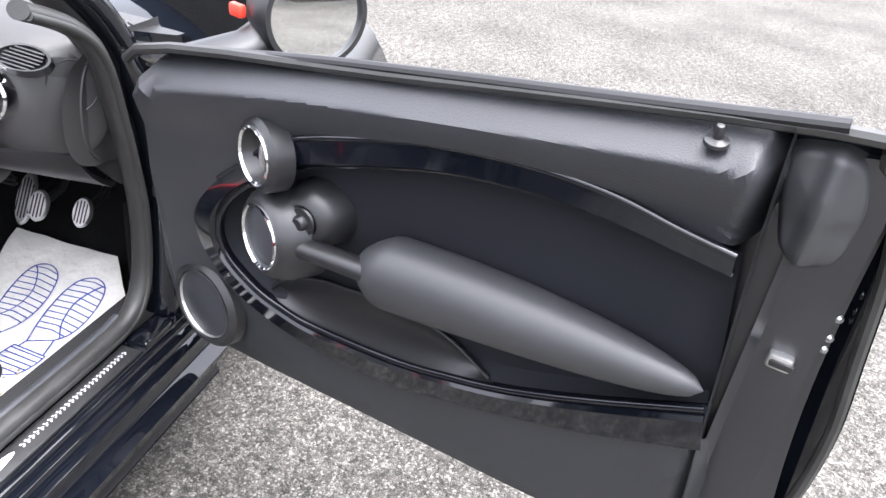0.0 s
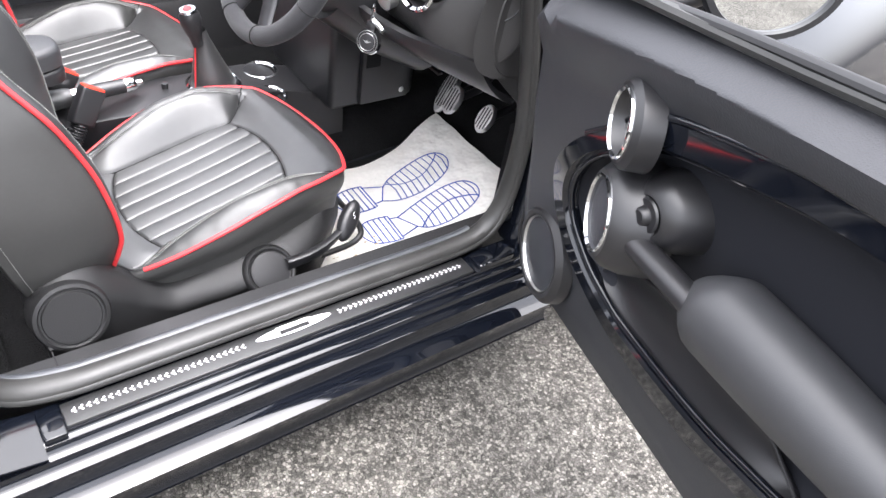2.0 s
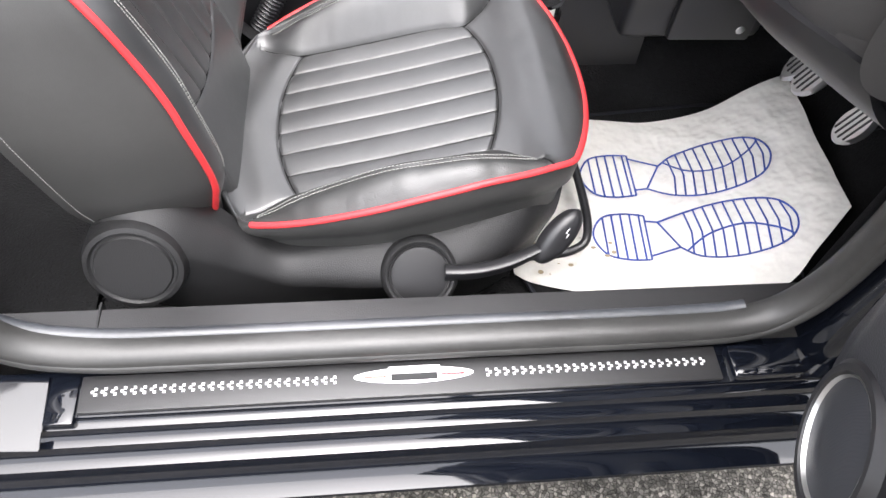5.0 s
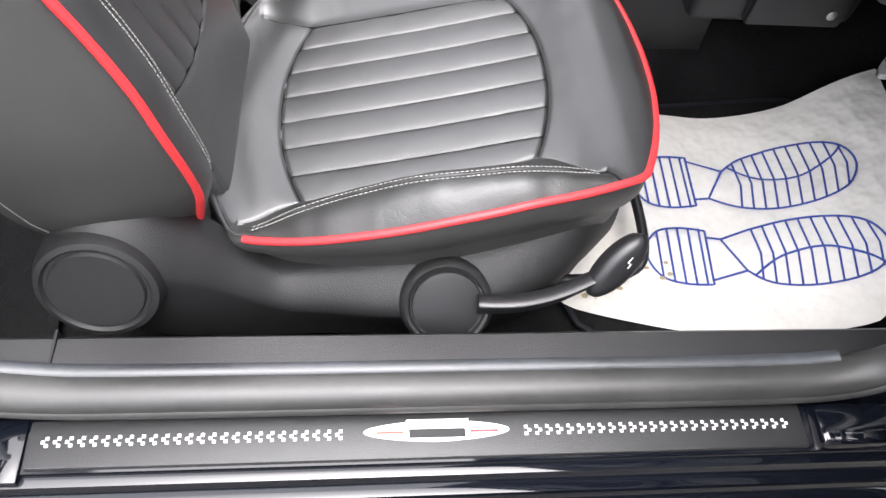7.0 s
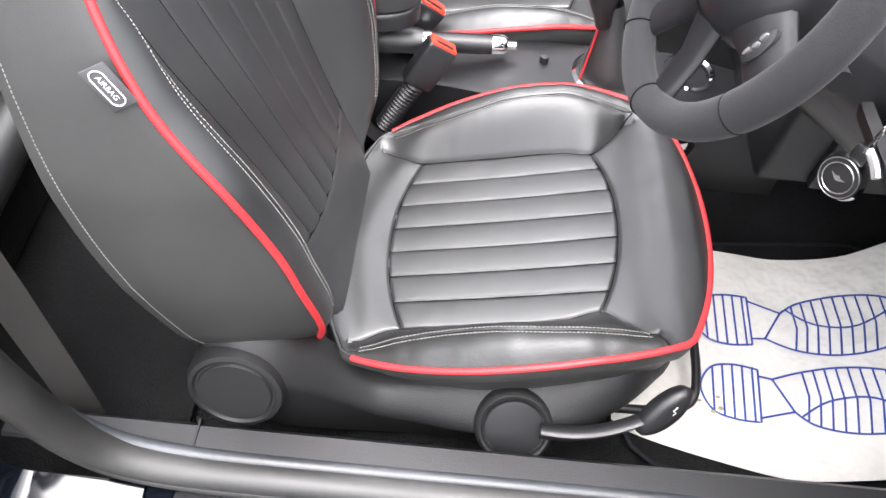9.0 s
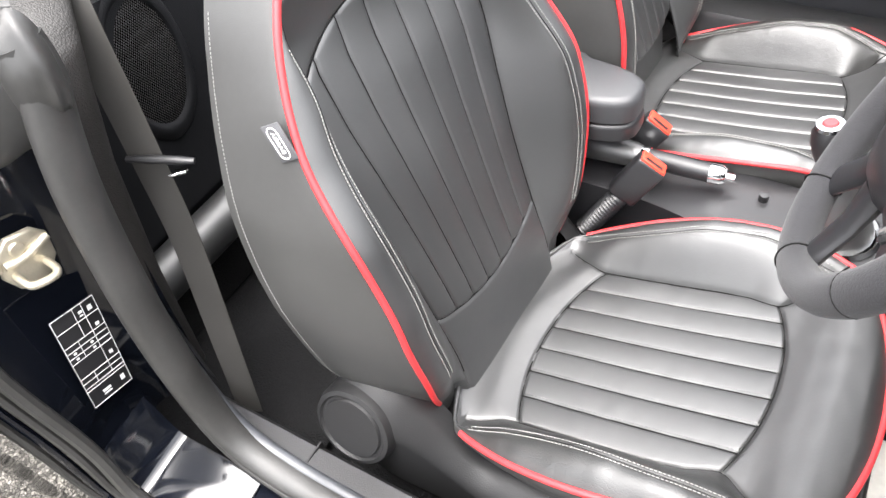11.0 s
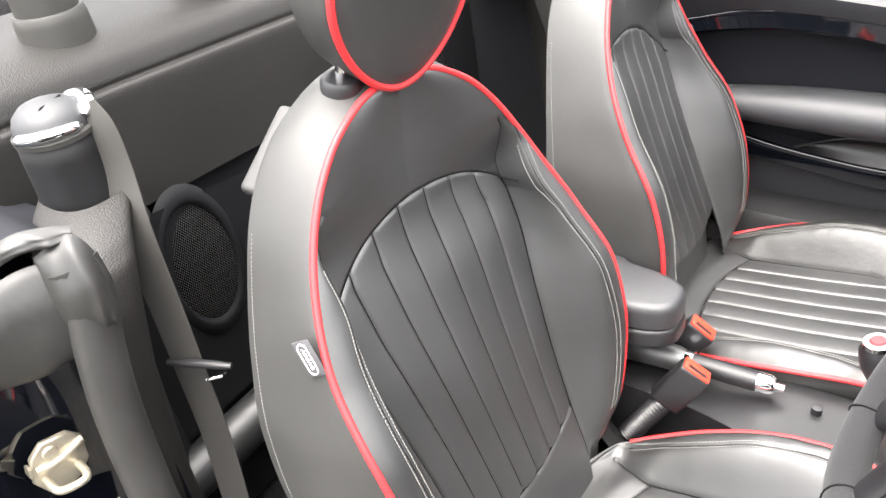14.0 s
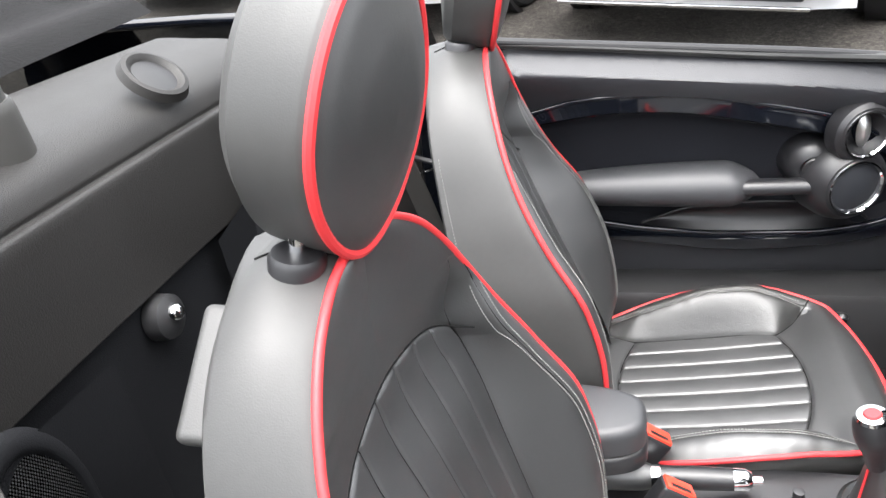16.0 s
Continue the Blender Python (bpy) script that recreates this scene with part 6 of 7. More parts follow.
for s in (-1, 1):
    for k in range(3):
        part("emblem_bar", block((min(s * 0.012, s * (0.030 - 0.004 * k)), 0.004 - 0.0045 * k, 0.0055), (max(s * 0.012, s * (0.030 - 0.004 * k)), 0.007 - 0.0045 * k, 0.0080), 0.0, plate_m), SATIN, emblem)
for a0, wdt in ((188, 0.030), (-8, 0.030), (248, 0.022), (292, 0.022)):
    d = Vector((math.cos(radians(a0)), math.sin(radians(a0)), 0))
    spoke = part("spoke", tube([wheel_m @ (d * 0.07 + Vector((0, 0, 0.000))), wheel_m @ (d * 0.11 + Vector((0, 0, -0.006))), wheel_m @ (d * 0.165 + Vector((0, 0, -0.004)))], [wdt * 1.3, wdt, wdt * 0.95], 16, flat=0.42, up=tuple(wheel_m.to_3x3() @ Vector((0, 0, 1)))), SMOOTH, sw, "smooth black spoke")
    if wdt > 0.025:
        at = wheel_m @ Matrix.Translation(d * 0.118 + Vector((0, 0, 0.0065))) @ Matrix.Diagonal((0.62, 1.15, 1, 1))
        part("switch_pad", lathe([(0.0185, -0.003), (0.018, 0.002), (0.014, 0.0042), (0.0, 0.0048)], at, 32), PLASTIC, spoke, "oval switch pad")
        for k in (-1, 0, 1):
            part("switch_button", lathe([(0.0042, 0.0), (0.0038, 0.0026), (0.0, 0.0032)], at @ Matrix.Translation((0.004 - 0.003 * k * k, 0.0085 * k, 0.0044)), 16), SATIN, spoke, "small silver button")
part("column_shroud", tube([wheel_m @ Vector((0, 0, -0.03)), wheel_m @ Vector((0, -0.01, -0.12)), wheel_m @ Vector((0, -0.02, -0.24))], [0.055, 0.07, 0.085], 20), SMOOTH, sw, "black steering column shroud")
for s, ang in ((1, 12), (-1, -12)):
    part("stalk", tube([wheel_m @ Vector((s * 0.05, 0.0, -0.06)), wheel_m @ Vector((s * 0.11, 0.01, -0.05)), wheel_m @ Vector((s * 0.16, 0.015, -0.045))], [0.008, 0.009, 0.011], 12), SMOOTH, sw, "control stalk")

key = thing("key_fob", "round black key fob hanging from a ring below the dashboard", "key", (0, 0, 0))
km = axis((0.318, 0.300, 0.690), (-0.80, -0.55, 0.25))
part("fob", lathe([(0.0, -0.009), (0.020, -0.009), (0.024, -0.005), (0.024, 0.004), (0.021, 0.008), (0.0, 0.0095)], km, 40), SMOOTH, key, "round black fob")
part("fob_rim", lathe([(0.0248, -0.003), (0.0262, 0.0), (0.0248, 0.003), (0.0235, 0.006)], km, 40), CHROME, key, "chrome rim")
for r, h in ((0.0215, 0.0078), (0.0165, 0.0092)):
    part("fob_groove", lathe([(r - 0.0007, h), (r, h + 0.0009), (r + 0.0007, h)], km, 40), SATIN, key, "fine silver ring on the fob")
part("fob_mark", prism([(-0.0085, 0.0022), (-0.003, 0.0012), (0.0, 0.0034), (0.003, 0.0012), (0.0085, 0.0022), (0.003, -0.0016), (0.0, -0.0028), (-0.003, -0.0016)], 0.001, km @ Matrix.Translation((0, 0, 0.0093))), SATIN, key, "small silver emblem", smooth=False)
part("key_ring", tube([Vector((0.322, 0.298, 0.748)) + Vector((0.010 * math.cos(a), 0.010 * math.cos(a), 0.018 * math.sin(a))) for a in [2 * math.pi * i / 28 for i in range(28)]], 0.0014, 6, closed=True), CHROME, key, "steel ring")
part("key_tab", block((-0.010, 0.022, -0.005), (0.010, 0.040, 0.005), 0.003, km), SMOOTH, key)
part("ignition_slot", lathe([(0.022, -0.03), (0.022, 0.004), (0.015, 0.006), (0.0, 0.004)], axis((0.345, 0.298, 0.775), (-0.95, -0.1, -0.2)), 28), SATIN, key, "silver key slot")
part("key_clip", tube(smoothline([(0.322, 0.298, 0.735), (0.328, 0.285, 0.728), (0.330, 0.272, 0.722)], 4), 0.005, 8), SATIN, key)

def pedal(at, w, h, name):
    p = thing("pedal", "oval silver pedal with dark rubber grooves", "pedal", (0, 0, 0), "pedals")
    m = axis(at, (-0.85, -0.05, 0.5))
    part("pad", lathe([(0.0, 0.006), (0.9, 0.006), (1.0, 0.0), (0.95, -0.008), (0.0, -0.008)], m @ Matrix.Diagonal((w, h, 1, 1)), 32), SATIN, p, "silver pedal pad")
    n = 4 if h < 0.06 else 5
    for k in range(n):
        x = (k - (n - 1) / 2) * w * 0.36
        hh = h * 0.75 * math.sqrt(max(0.05, 1 - (x / w) ** 2))
        part("groove", block((x - w * 0.07, -hh, 0.004), (x + w * 0.07, hh, 0.0075), 0.001, m), SMOOTH, p)
    part("arm", tube([m @ Vector((0, 0, -0.008)), m @ Vector((0, 0.05, -0.07)), m @ Vector((0, 0.2, -0.12))], 0.010, 10), SMOOTH, p, "black pedal arm")
pedal((0.672, 0.303, 0.430), 0.024, 0.038, "a")
pedal((0.640, 0.398, 0.438), 0.025, 0.039, "b")
pedal((0.690, 0.480, 0.415), 0.024, 0.070, "c")

# ---- centre console ----
con = thing("centre_console", "black plastic centre console with chrome cup rings", "console", (0, 0, 0))
part("body", sheet(lambda u, v: (-0.42 + 0.90 * u, 0.645 + 0.055 * step(0.52, 0.30, u) + (0.19 - 0.055 * step(0.52, 0.30, u)) * v, 0.20 + (0.17 + 0.025 * step(0.3, 0.5, u) - 0.03 * step(0.75, 0.95, u)) * min(1.0, math.sin(math.pi * v) * 3.2) ** 0.5), 30, 30), SMOOTH, con, "smooth black console body")
for cx, cy in ((0.266, 0.652), (0.300, 0.775)):
    cm = axis((cx, cy, 0.388), (0, 0, 1))
    cup = part("cup_ring", lathe([(0.046, -0.012), (0.046, 0.004), (0.042, 0.007), (0.038, 0.003), (0.037, -0.02)], cm, 44), CHROME, con, "chrome cup holder ring")
    part("cup_well", lathe([(0.0375, 0.0), (0.036, -0.005), (0.033, -0.006), (0.0, -0.006)], cm, 32), CARPET, cup)
    part("cup_shell", lathe([(0.0455, 0.002), (0.0445, -0.03), (0.040, -0.075), (0.034, -0.10)], cm, 40), SMOOTH, cup, "smooth black cup holder shell")
gm = axis((0.165, 0.745, 0.392), (0, 0, 1))
part("gear_bezel", lathe([(0.066, -0.01), (0.066, 0.006), (0.060, 0.011), (0.054, 0.006), (0.053, -0.004)], gm, 44), CHROME, con, "chrome gear lever bezel")
gear = thing("gear_lever", "black leather gear lever gaiter with a chrome-topped knob", "gear lever", (0, 0, 0))
part("gaiter", lathe([(0.055, 0.0), (0.050, 0.02), (0.040, 0.05), (0.030, 0.085), (0.020, 0.12), (0.014, 0.15)], gm @ Matrix.Rotation(radians(-10), 4, "Y"), 20), LEATHER, gear, "folded black leather gaiter")
part("gaiter_stitch", tube([Vector((0.165 - 0.055 + 0.018 * i / 6, 0.720 + 0.004 * i, 0.397 + 0.022 * i)) for i in range(7)], 0.0018, 6), RED, gear, "red stitching")
part("knob", lathe([(0.0, 0.05), (0.018, 0.048), (0.0235, 0.038), (0.0245, 0.022), (0.021, 0.004), (0.015, -0.016), (0.012, -0.04)], axis((0.118, 0.724, 0.552), (-0.2, 0, 1)), 32), SMOOTH, gear, "black gear knob")
part("knob_cap", lathe([(0.020, 0.047), (0.018, 0.052), (0.0, 0.054)], axis((0.118, 0.724, 0.552), (-0.2, 0, 1)), 32), CHROME, gear, "chrome knob cap")
part("knob_mark", lathe([(0.011, 0.053), (0.009, 0.0555), (0.0, 0.056)], axis((0.118, 0.724, 0.552), (-0.2, 0, 1)), 24), RED, gear)
hb = thing("handbrake", "black leather handbrake lever with chrome end", "handbrake", (0, 0, 0))
h0, h1 = Vector((-0.27, 0.772, 0.405)), Vector((-0.012, 0.770, 0.418))
part("lever", tube([h0, h0.lerp(h1, 0.4), h0.lerp(h1, 0.45)], [0.026, 0.022, 0.018], 16), LEATHER, hb, "black leather lever sleeve")
part("collar", tube([h0.lerp(h1, 0.45), h0.lerp(h1, 0.50)], 0.0185, 18), CHROME, hb, "chrome collar")
part("grip", tube([h0.lerp(h1, 0.50), h0.lerp(h1, 0.7), h0.lerp(h1, 0.90)], [0.0165, 0.0175, 0.0165], 18), SMOOTH, hb, "black grip")
part("end_cap", tube([h0.lerp(h1, 0.90), h0.lerp(h1, 0.97), h0.lerp(h1, 1.0)], [0.017, 0.0165, 0.012], 18), CHROME, hb, "chrome end")
part("button", tube([h1, h1 + Vector((0.014, 0, 0.001))], 0.007, 14), CHROME, hb, "chrome button")
for bx, by, r in ((0.052, 0.765, 0.008), (0.082, 0.785, 0.007), (0.075, 0.745, 0.006)):
    part("console_button", lathe([(r * 1.3, 0), (r, 0.004), (r, 0.02 if r > 0.0075 else 0.006), (0.0, 0.022 if r > 0.0075 else 0.007)], axis((bx, by, 0.388), (0, 0, 1)), 18), CHROME if r < 0.0075 else SMOOTH, con)

arm = thing("armrest", "black leather folding armrest beside the driver's seat", "armrest", (0, 0, 0))
def arm_outline(a, b):
    """Plan of the armrest: square at its hinge, rounded at its front."""
    pts = []
    for k in range(44):
        c, n = math.cos(2 * math.pi * k / 44), math.sin(2 * math.pi * k / 44)
        e = 0.72 if c > 0 else 0.30
        pts.append((a * math.copysign(abs(c) ** e, c), b * math.copysign(abs(n) ** (0.62 if c > 0 else 0.3), n)))
    return pts


part("pad", prism(arm_outline(0.163, 0.059), 0.044, Matrix.Translation((-0.325, 0.762, 0.510)), 0.015), ARMPAD, arm, "padded black leather top")
part("shell", prism(arm_outline(0.165, 0.061), 0.030, Matrix.Translation((-0.325, 0.762, 0.476)), 0.010), SMOOTH, arm, "black plastic shell")
part("pivot", tube([(-0.43, 0.70, 0.47), (-0.43, 0.80, 0.47)], 0.03, 18), SMOOTH, arm)
part("support", tube([(-0.40, 0.77, 0.47), (-0.38, 0.77, 0.33)], 0.03, 14), SMOOTH, arm)


def buckle(base, top, label):
    b = thing("belt_buckle", label, "belt buckle", (0, 0, 0), "belt buckles")
    base, top = Vector(base), Vector(top)
    d = (top - base).normalized()
    m = axis(top, d, (-0.6, 0.0, 0.7))
    part("housing", block((-0.016, -0.026, -0.085), (0.016, 0.026, -0.001), 0.005, m, 3), SMOOTH, b, "black buckle housing")
    red = part("release_button", block((-0.0135, -0.023, -0.004), (0.0135, 0.023, 0.003), 0.002, m), ORANGE, b, "red release button")
    part("slot", block((-0.010, -0.016, 0.0025), (-0.003, 0.016, 0.0036), 0, m), SMOOTH, red)
    n, low = 15, top - d * 0.085
    part("bellows", tube([low.lerp(base, i / (2 * n)) for i in range(2 * n + 1)], [0.0190 if i % 2 else 0.0150 for i in range(2 * n + 1)], 18), SMOOTH, b, "ribbed black sleeve")
buckle((-0.212, 0.672, 0.300), (-0.118, 0.716, 0.455), "black belt buckle with red button beside the driver's seat")
buckle((-0.225, 0.800, 0.33), (-0.144, 0.822, 0.448), "black belt buckle with red button beside the passenger seat")

# ---- paper floor mat with printed soles ----
def mat_z(x):
    return 0.192 + 0.095 * step(0.46, 0.76, x) + (0.03 if x > 0.9 else 0)


carpet_mat = thing("carpet_floor_mat", "charcoal carpet mat under the white paper mat", "floor mat", (0, 0, 0))
plan = smoothline2([(0.22, 0.18), (0.50, 0.155), (0.655, 0.165), (0.672, 0.20), (0.672, 0.54), (0.650, 0.583), (0.60, 0.588), (0.38, 0.566), (0.25, 0.562), (0.215, 0.53)])
part("carpet_pad", prism(plan, 0.010, Matrix.Translation((0, 0, 0.176)), 0.003), CARPET, carpet_mat, "charcoal carpet pad")
part("bound_edge", tube([Vector((x, y, 0.1845)) for x, y in plan], 0.0042, 8, closed=True), CLOTH, carpet_mat, "sewn black edge binding")
mat_thing = thing("paper_floor_mat", "white protective paper mat printed with blue shoe soles", "floor mat", (0, 0, 0))
LOWY = [(0.18, 0.225), (0.215, 0.20), (0.35, 0.166), (0.462, 0.150), (0.60, 0.152), (0.66, 0.20), (0.73, 0.262)]
TOPY = [(0.18, 0.55), (0.40, 0.545), (0.58, 0.535), (0.66, 0.55), (0.73, 0.565)]
part("paper", sheet(lambda u, v: (0.19 + 0.54 * u, curve(0.19 + 0.54 * u, LOWY) * (1 - v) + curve(0.19 + 0.54 * u, TOPY) * v, mat_z(0.19 + 0.54 * u) + 0.002 * math.sin(9 * u + 5 * v) + 0.004 * noise.noise(Vector((u * 5, v * 5, 1)))), 40, 30, thick=0.0006), PAPER, mat_thing, "creased white paper")


STAIN = material("brown_dirt", (0.42, 0.34, 0.22), 0.9, vary=0.3)
rs = random.Random(11)
for k in range(16):
    sx, sy = rs.uniform(0.22, 0.36), rs.uniform(0.20, 0.25) + 0.02 * (k % 3)
    w = rs.uniform(0.0015, 0.005)
    part("dirt_speck", lathe([(w, 0.0), (w * 0.6, 0.0006), (0.0, 0.0008)], Matrix.Translation((sx, sy, mat_z(sx) + 0.0035)) @ Matrix.Diagonal((1, rs.uniform(0.3, 1.0), 1, 1)), 8), STAIN, mat_thing)


def ink(pts, closed=False, w=0.0017):
    q = [(x, y, mat_z(x) + 0.0035 + 0.002 * math.sin(9 * (x - 0.19) / 0.54 + 5 * (y - 0.16) / 0.38)) for x, y in pts]
    part("printed_line", tube(q, w, 5, closed=closed, flat=0.5), BLUE, mat_thing)


def sole(ox, oy, flip, turn):
    def at(x, y):
        x, y = x * 0.87, y * flip
        return ox + x * math.cos(turn) - y * math.sin(turn), oy + x * math.sin(turn) + y * math.cos(turn)
    heel = [(0.105, -0.043), (0.06, -0.046), (0.02, -0.036), (0.0, 0.0), (0.02, 0.036), (0.06, 0.046), (0.105, 0.045)]
    hp = [tuple(q)[:2] for q in smoothline([(x, y, 0) for x, y in heel], 6)]
    ink([at(*q) for q in hp] + [at(0.105, -0.043)])
    for i in range(1, 6):
        x = 0.005 + 0.018 * i
        h = 0.046 * math.sqrt(max(0.0, 1 - max(0, (0.05 - x) / 0.05) ** 2))
        ink([at(x, -h), at(x, h)])
    front = [(0.13, -0.030), (0.18, -0.047), (0.24, -0.057), (0.30, -0.054), (0.345, -0.038), (0.365, -0.005), (0.355, 0.028), (0.32, 0.046), (0.26, 0.050), (0.20, 0.040), (0.165, 0.020)]
    fp = [tuple(q)[:2] for q in smoothline([(x, y, 0) for x, y in front], 5)]
    ink([at(*q) for q in fp] + [at(0.13, -0.030)])
    ink([at(0.105, -0.032), at(0.13, -0.030)])
    ink([at(0.105, 0.038), at(0.165, 0.020)])
    ink([at(*tuple(q)[:2]) for q in smoothline([(0.175, 0.028, 0), (0.22, 0.0, 0), (0.28, -0.008, 0), (0.33, 0.012, 0), (0.352, 0.03, 0)], 5)])
    for i in range(1, 11):
        x = 0.165 + 0.018 * i
        up = curve(x, [(0.165, 0.022), (0.20, 0.040), (0.26, 0.050), (0.32, 0.046), (0.355, 0.028), (0.365, 0.0)])
        lo = curve(x, [(0.13, -0.030), (0.18, -0.047), (0.24, -0.057), (0.30, -0.054), (0.345, -0.038), (0.365, -0.005)])
        ink([at(x, lo), at(x + 0.008, (lo + up) / 2), at(x + 0.004, up)])


sole(0.335, 0.410, 1, radians(-1))
sole(0.333, 0.285, -1, radians(-4))

# ---- door mirror on the open door ----
mc = open_door(0.185, 1.045, -0.235)
mdir = (DU * 0.93 + DN * 0.30 + Vector((0, 0, 0.06))).normalized()
mm = axis(mc, mdir)
dm = thing("door_mirror", "black oval door mirror on the open driver's door", "door mirror", (0, 0, 0))
part("housing", lathe([(0.0, -0.13), (0.05, -0.12), (0.085, -0.085), (0.103, -0.04), (0.108, 0.0), (0.104, 0.012), (0.094, 0.012), (0.092, 0.002)], mm @ Matrix.Diagonal((1.0, 0.86, 1, 1)), 48), SMOOTH, dm, "black mirror housing")
MIRROR = material("mirror_glass", (0.86, 0.88, 0.88), 0.015, metal=1.0, vary=0.0)
part("glass", lathe([(0.093, 0.004), (0.05, 0.0045), (0.0, 0.005)], mm @ Matrix.Diagonal((1.0, 0.86, 1, 1)), 48), MIRROR, dm, "mirror glass")
part("foot", tube([mc - mdir * 0.05, mc.lerp(open_door(0.06, 0.95, -0.05), 0.55), open_door(0.05, 0.95, -0.045)], [0.045, 0.04, 0.055], 18, flat=0.6), SMOOTH, dm, "black mirror foot")
part("indicator", block((-0.112, -0.012, -0.10), (-0.096, 0.012, -0.06), 0.006, mm), ORANGE, dm, "red lamp lens")


# ---- windscreen ----
part("screen_header", tube(smoothline([(0.22, 0.12, 1.19), (0.19, 0.35, 1.215), (0.18, MID, 1.225), (0.19, 2 * MID - 0.35, 1.215), (0.22, 2 * MID - 0.12, 1.19)], 6), 0.03, 12, flat=0.7), SMOOTH, body, "black windscreen header rail")
part("passenger_pillar", tube([both(q) for q in smoothline([(0.575, 0.04, 0.78), (0.54, 0.045, 0.90), (0.46, 0.06, 1.02), (0.34, 0.08, 1.11), (0.22, 0.12, 1.19)], 6)], 0.036, 14, flat=0.8), GLOSS, body, "gloss black windscreen pillar")
GLASS = bpy.data.materials.new("clear_glass")
GLASS.use_nodes = True
gb = GLASS.node_tree.nodes["Principled BSDF"]
gb.inputs["Transmission Weight"].default_value, gb.inputs["Roughness"].default_value, gb.inputs["IOR"].default_value = 1.0, 0.0, 1.05
pane = part("windscreen", sheet(lambda u, v: (0.60 - 0.39 * u + 0.0 * v, 0.06 + 0.07 * u + (2 * MID - 0.12 - 0.14 * u) * v, 0.94 + 0.26 * u + 0.02 * math.sin(math.pi * v)), 6, 12), GLASS, body, "clear windscreen glass")
pane.visible_shadow = False


# ---- parked cars and surroundings ----
def parked_car(at, turn, label, tall):
    car = thing("parked_car", label, "car", at, "parked cars")
    car.rotation_euler = (0, 0, turn)
    W, L = 0.92, 4.4

    def hull(u, v):
        x = -L + (L + 0.0) * u
        prof = smoothline([(-0.86, 0, 0.24), (-W, 0, 0.42), (-W - 0.01, 0, 0.70), (-W + 0.02, 0, 0.92), (-0.80, 0, 1.02), (-0.45, 0, 1.06), (0, 0, 1.07), (0.45, 0, 1.06), (0.80, 0, 1.02), (W - 0.02, 0, 0.92), (W + 0.01, 0, 0.70), (W, 0, 0.42), (0.86, 0, 0.24)], 4)
        q = prof[round(v * (len(prof) - 1))]
        nose = step(0.80, 1.0, u)
        return x - 0.10 * nose * (abs(q.x) / W) ** 3, q.x * (1 - 0.10 * nose ** 2), q.z - (0.10 * nose * step(0.75, 1.05, q.z))
    part("hull", sheet(hull, 40, 48), CARWHITE, car, "white painted body")
    part("front_bumper", sheet(lambda u, v: (0.02 + 0.05 * math.sin(math.pi * v) - 0.10 * abs(2 * u - 1) ** 3, (2 * u - 1) * 0.83, 0.22 + 0.76 * v), 24, 14), CARWHITE, car, "white front bumper")
    grille = part("grille", block((0.055, -0.42, 0.50), (0.085, 0.42, 0.82), 0.03, seg=3), SMOOTH, car, "black front grille")
    for k in range(7):
        part("grille_bar", block((0.082, -0.40, 0.53 + 0.041 * k), (0.092, 0.40, 0.538 + 0.041 * k), 0.002), CHROME, car, "chrome grille bar")
    part("lower_intake", block((0.0, -0.62, 0.27), (0.058, 0.62, 0.40), 0.015), WAIST, car, "black lower intake")
    part("chrome_lip", block((0.06, -0.66, 0.235), (0.085, 0.66, 0.255), 0.006), CHROME, car, "chrome lower lip")
    plate_bg = part("number_plate", block((0.088, -0.26, 0.45), (0.098, 0.26, 0.56), 0.004), WHITE, car, "white number plate")
    part("plate_bar", block((0.0975, -0.20, 0.475), (0.0995, 0.20, 0.535), 0.0), SMOOTH, car, "plain dark bar")
    for s in (-1, 1):
        part("headlight", lathe([(0.0, 0.02), (0.7, 0.015), (1.0, -0.03)], axis((-0.02, s * 0.66, 0.74), (1, s * 0.35, 0.25)) @ Matrix.Diagonal((0.17, 0.09, 1, 1)), 24), CHROME, car, "glassy headlight")
        part("fog_recess", block((0.0, s * 0.68 - 0.10, 0.30), (0.05, s * 0.68 + 0.10, 0.46), 0.02), SMOOTH, car)
        for wx in (-0.85, -3.55):
            wm = axis((wx, s * 0.90, 0.345), (0, s, 0))
            tyre = part("wheel", lathe([(0.24, -0.2), (0.33, -0.2), (0.345, -0.17), (0.345, -0.03), (0.325, 0.0), (0.26, 0.012), (0.25, -0.02)], wm, 40), TYRE, car, "black tyre")
            part("rim", lathe([(0.255, 0.0), (0.245, 0.006), (0.235, -0.03), (0.20, -0.06), (0.0, -0.06)], wm, 36), SMOOTH, tyre)
            for k in range(5):
                part("rim_spoke", block((0.03, -0.022, -0.04), (0.245, 0.022, -0.005), 0.006, wm @ Matrix.Rotation(2 * math.pi * k / 5, 4, "Z")), SATIN, tyre, "silver rim spoke")
            part("wheel_arch", lathe([(0.40, -0.10), (0.40, 0.025), (0.375, 0.028), (0.365, -0.06)], wm, 40), SMOOTH, car, "black wheel arch trim")
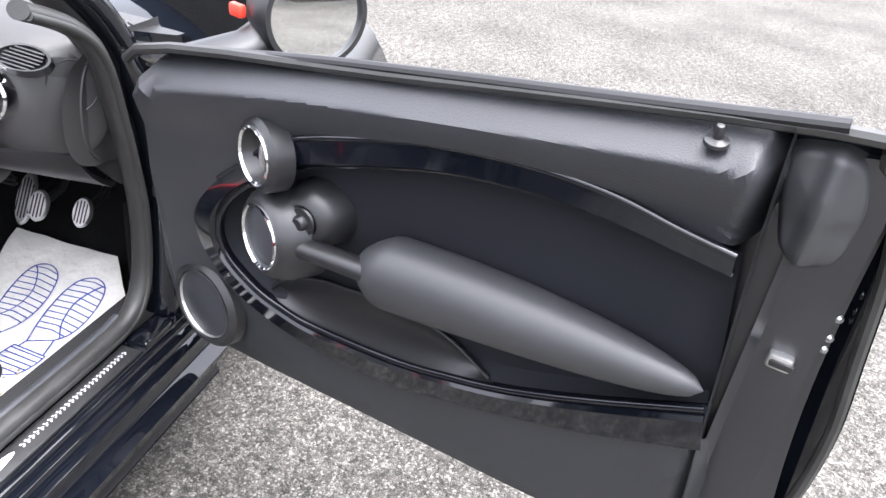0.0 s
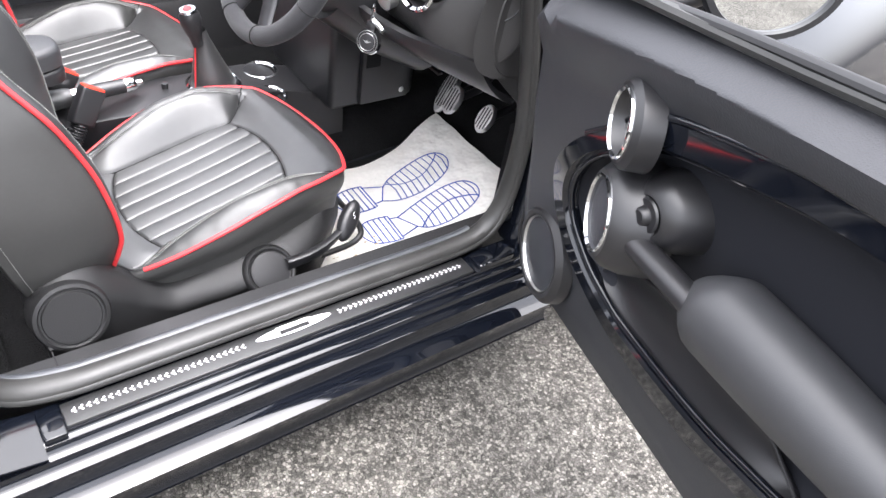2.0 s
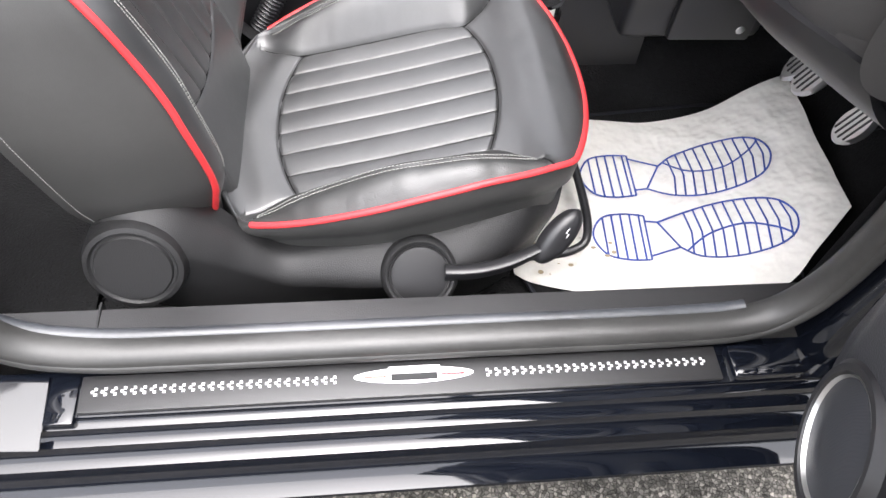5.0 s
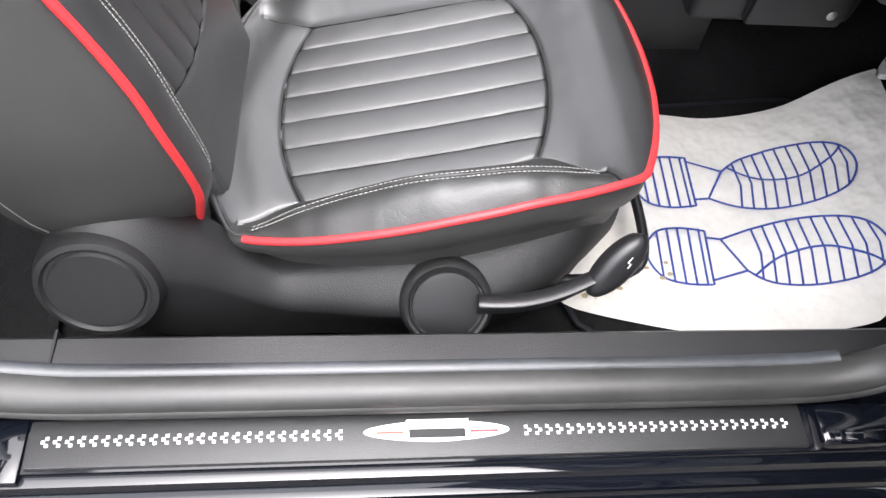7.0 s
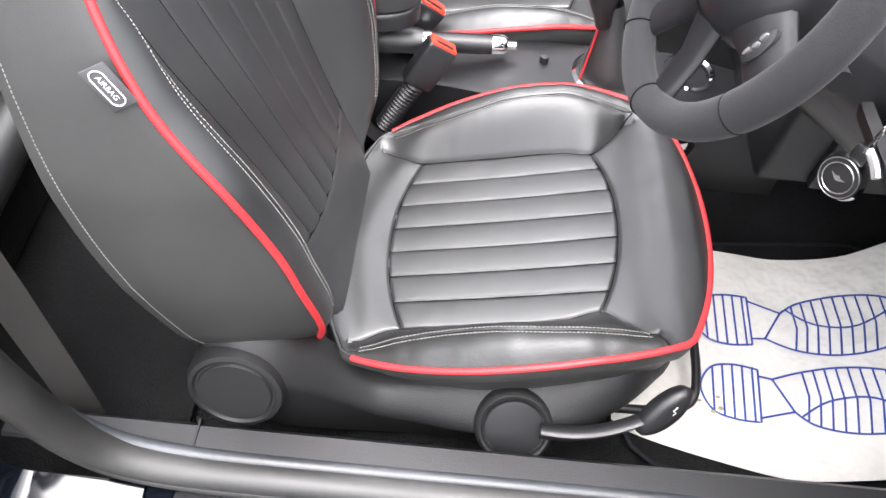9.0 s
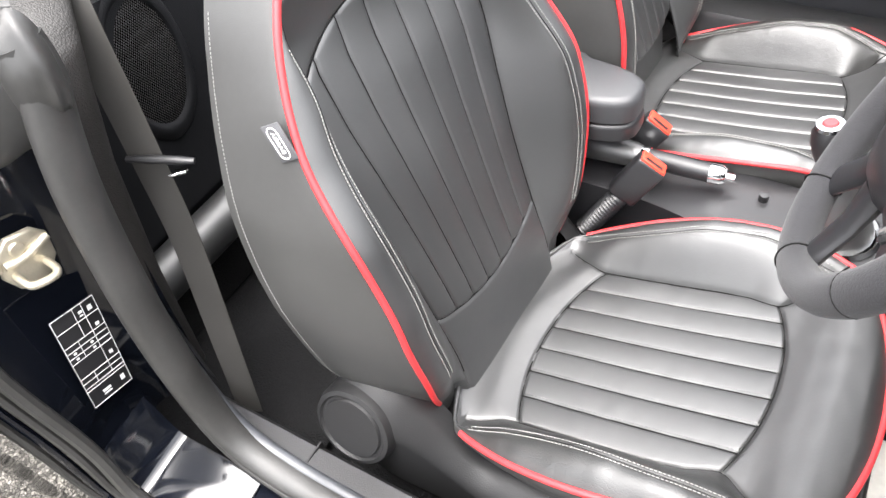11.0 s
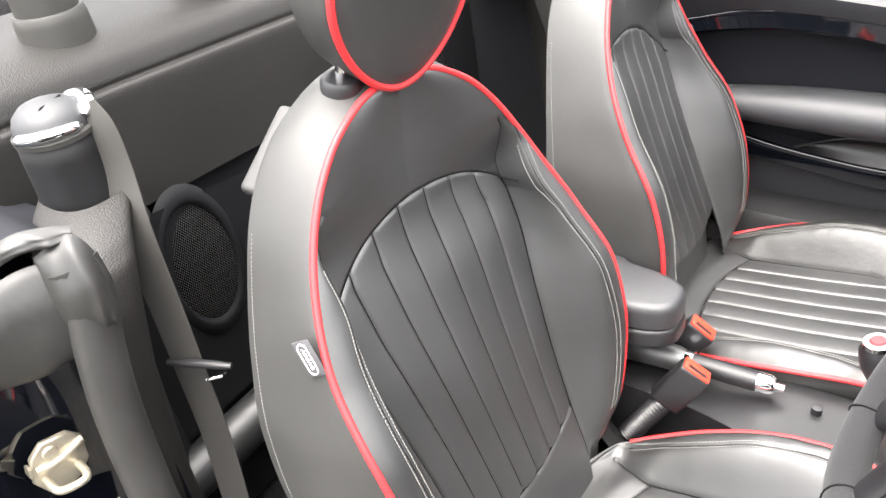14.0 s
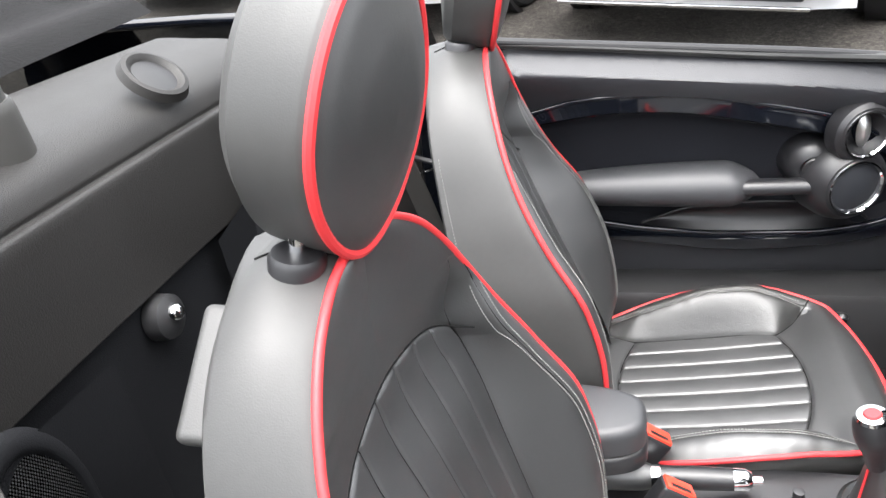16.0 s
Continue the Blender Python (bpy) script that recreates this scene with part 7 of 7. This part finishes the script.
    part("cabin", sheet(lambda u, v: (-3.9 + 2.6 * u + 0.0, (2 * v - 1) * (0.78 - 0.12 * math.sin(math.pi * u)), 1.04 + (tall - 1.04) * math.sin(math.pi * u) ** 0.5 * min(1, math.sin(math.pi * v) * 3) ** 0.5), 20, 20), SMOOTH, car, "dark glazed cabin")
    return car


parked_car((-2.0, 4.82, 0), radians(-113), "white parked car with dark alloy wheels facing the convertible", 1.5)
parked_car((0.06, 4.12, 0), radians(-113), "white parked car with a chrome-barred grille", 1.55)
parked_car((-4.15, 5.88, 0), radians(-113), "white parked estate car further along the row", 1.5)
parked_car((-3.6, 1.1, 0), radians(-20), "white parked car with red lights behind the convertible", 1.5)

HEDGE = material("hedge_leaves", (0.05, 0.085, 0.025), 0.7, vary=0.4)
FENCEWOOD = material("dark_fence_wood", (0.05, 0.045, 0.04), 0.8, grain=0.6, size=60, vary=0.3)
fence = thing("fence", "dark close-boarded timber fence behind the car park", "fence", (0, 0, 0))
board = block((-0.07, -0.012, 0.05), (0.07, 0.012, 1.8), 0.006)
first = part("fence_board", board, FENCEWOOD, fence)
first.location = (-14, -9, 0)
for i in range(1, 190):
    o = new("fence_board", first.data)
    o.parent, o.location = fence, (-14 + 0.15 * i, -9 + 0.01 * (i % 2), 0.0)
for z in (0.4, 1.5):
    part("fence_rail", block((-14, -9.06, z), (14.5, -9.02, z + 0.08), 0.005), FENCEWOOD, fence)
rng = random.Random(4)
leaf = bmesh.new()
for i in range(9000):
    c = Vector((rng.uniform(-15, 15), -10.2 + rng.gauss(0, 0.5), rng.uniform(0.1, 2.9) + rng.gauss(0, 0.15)))
    a, b = Vector((rng.uniform(-1, 1), rng.uniform(-1, 1), rng.uniform(-1, 1))).normalized() * 0.09, Vector((rng.uniform(-1, 1), rng.uniform(-1, 1), rng.uniform(-1, 1))).normalized() * 0.06
    leaf.faces.new([leaf.verts.new(c + q) for q in (a, b, -a, -b)])
hedge = part("hedge", leaf, HEDGE, smooth=False)
tagged(hedge, "loose green hedge growing behind the timber fence", "hedge", kind="stuff")
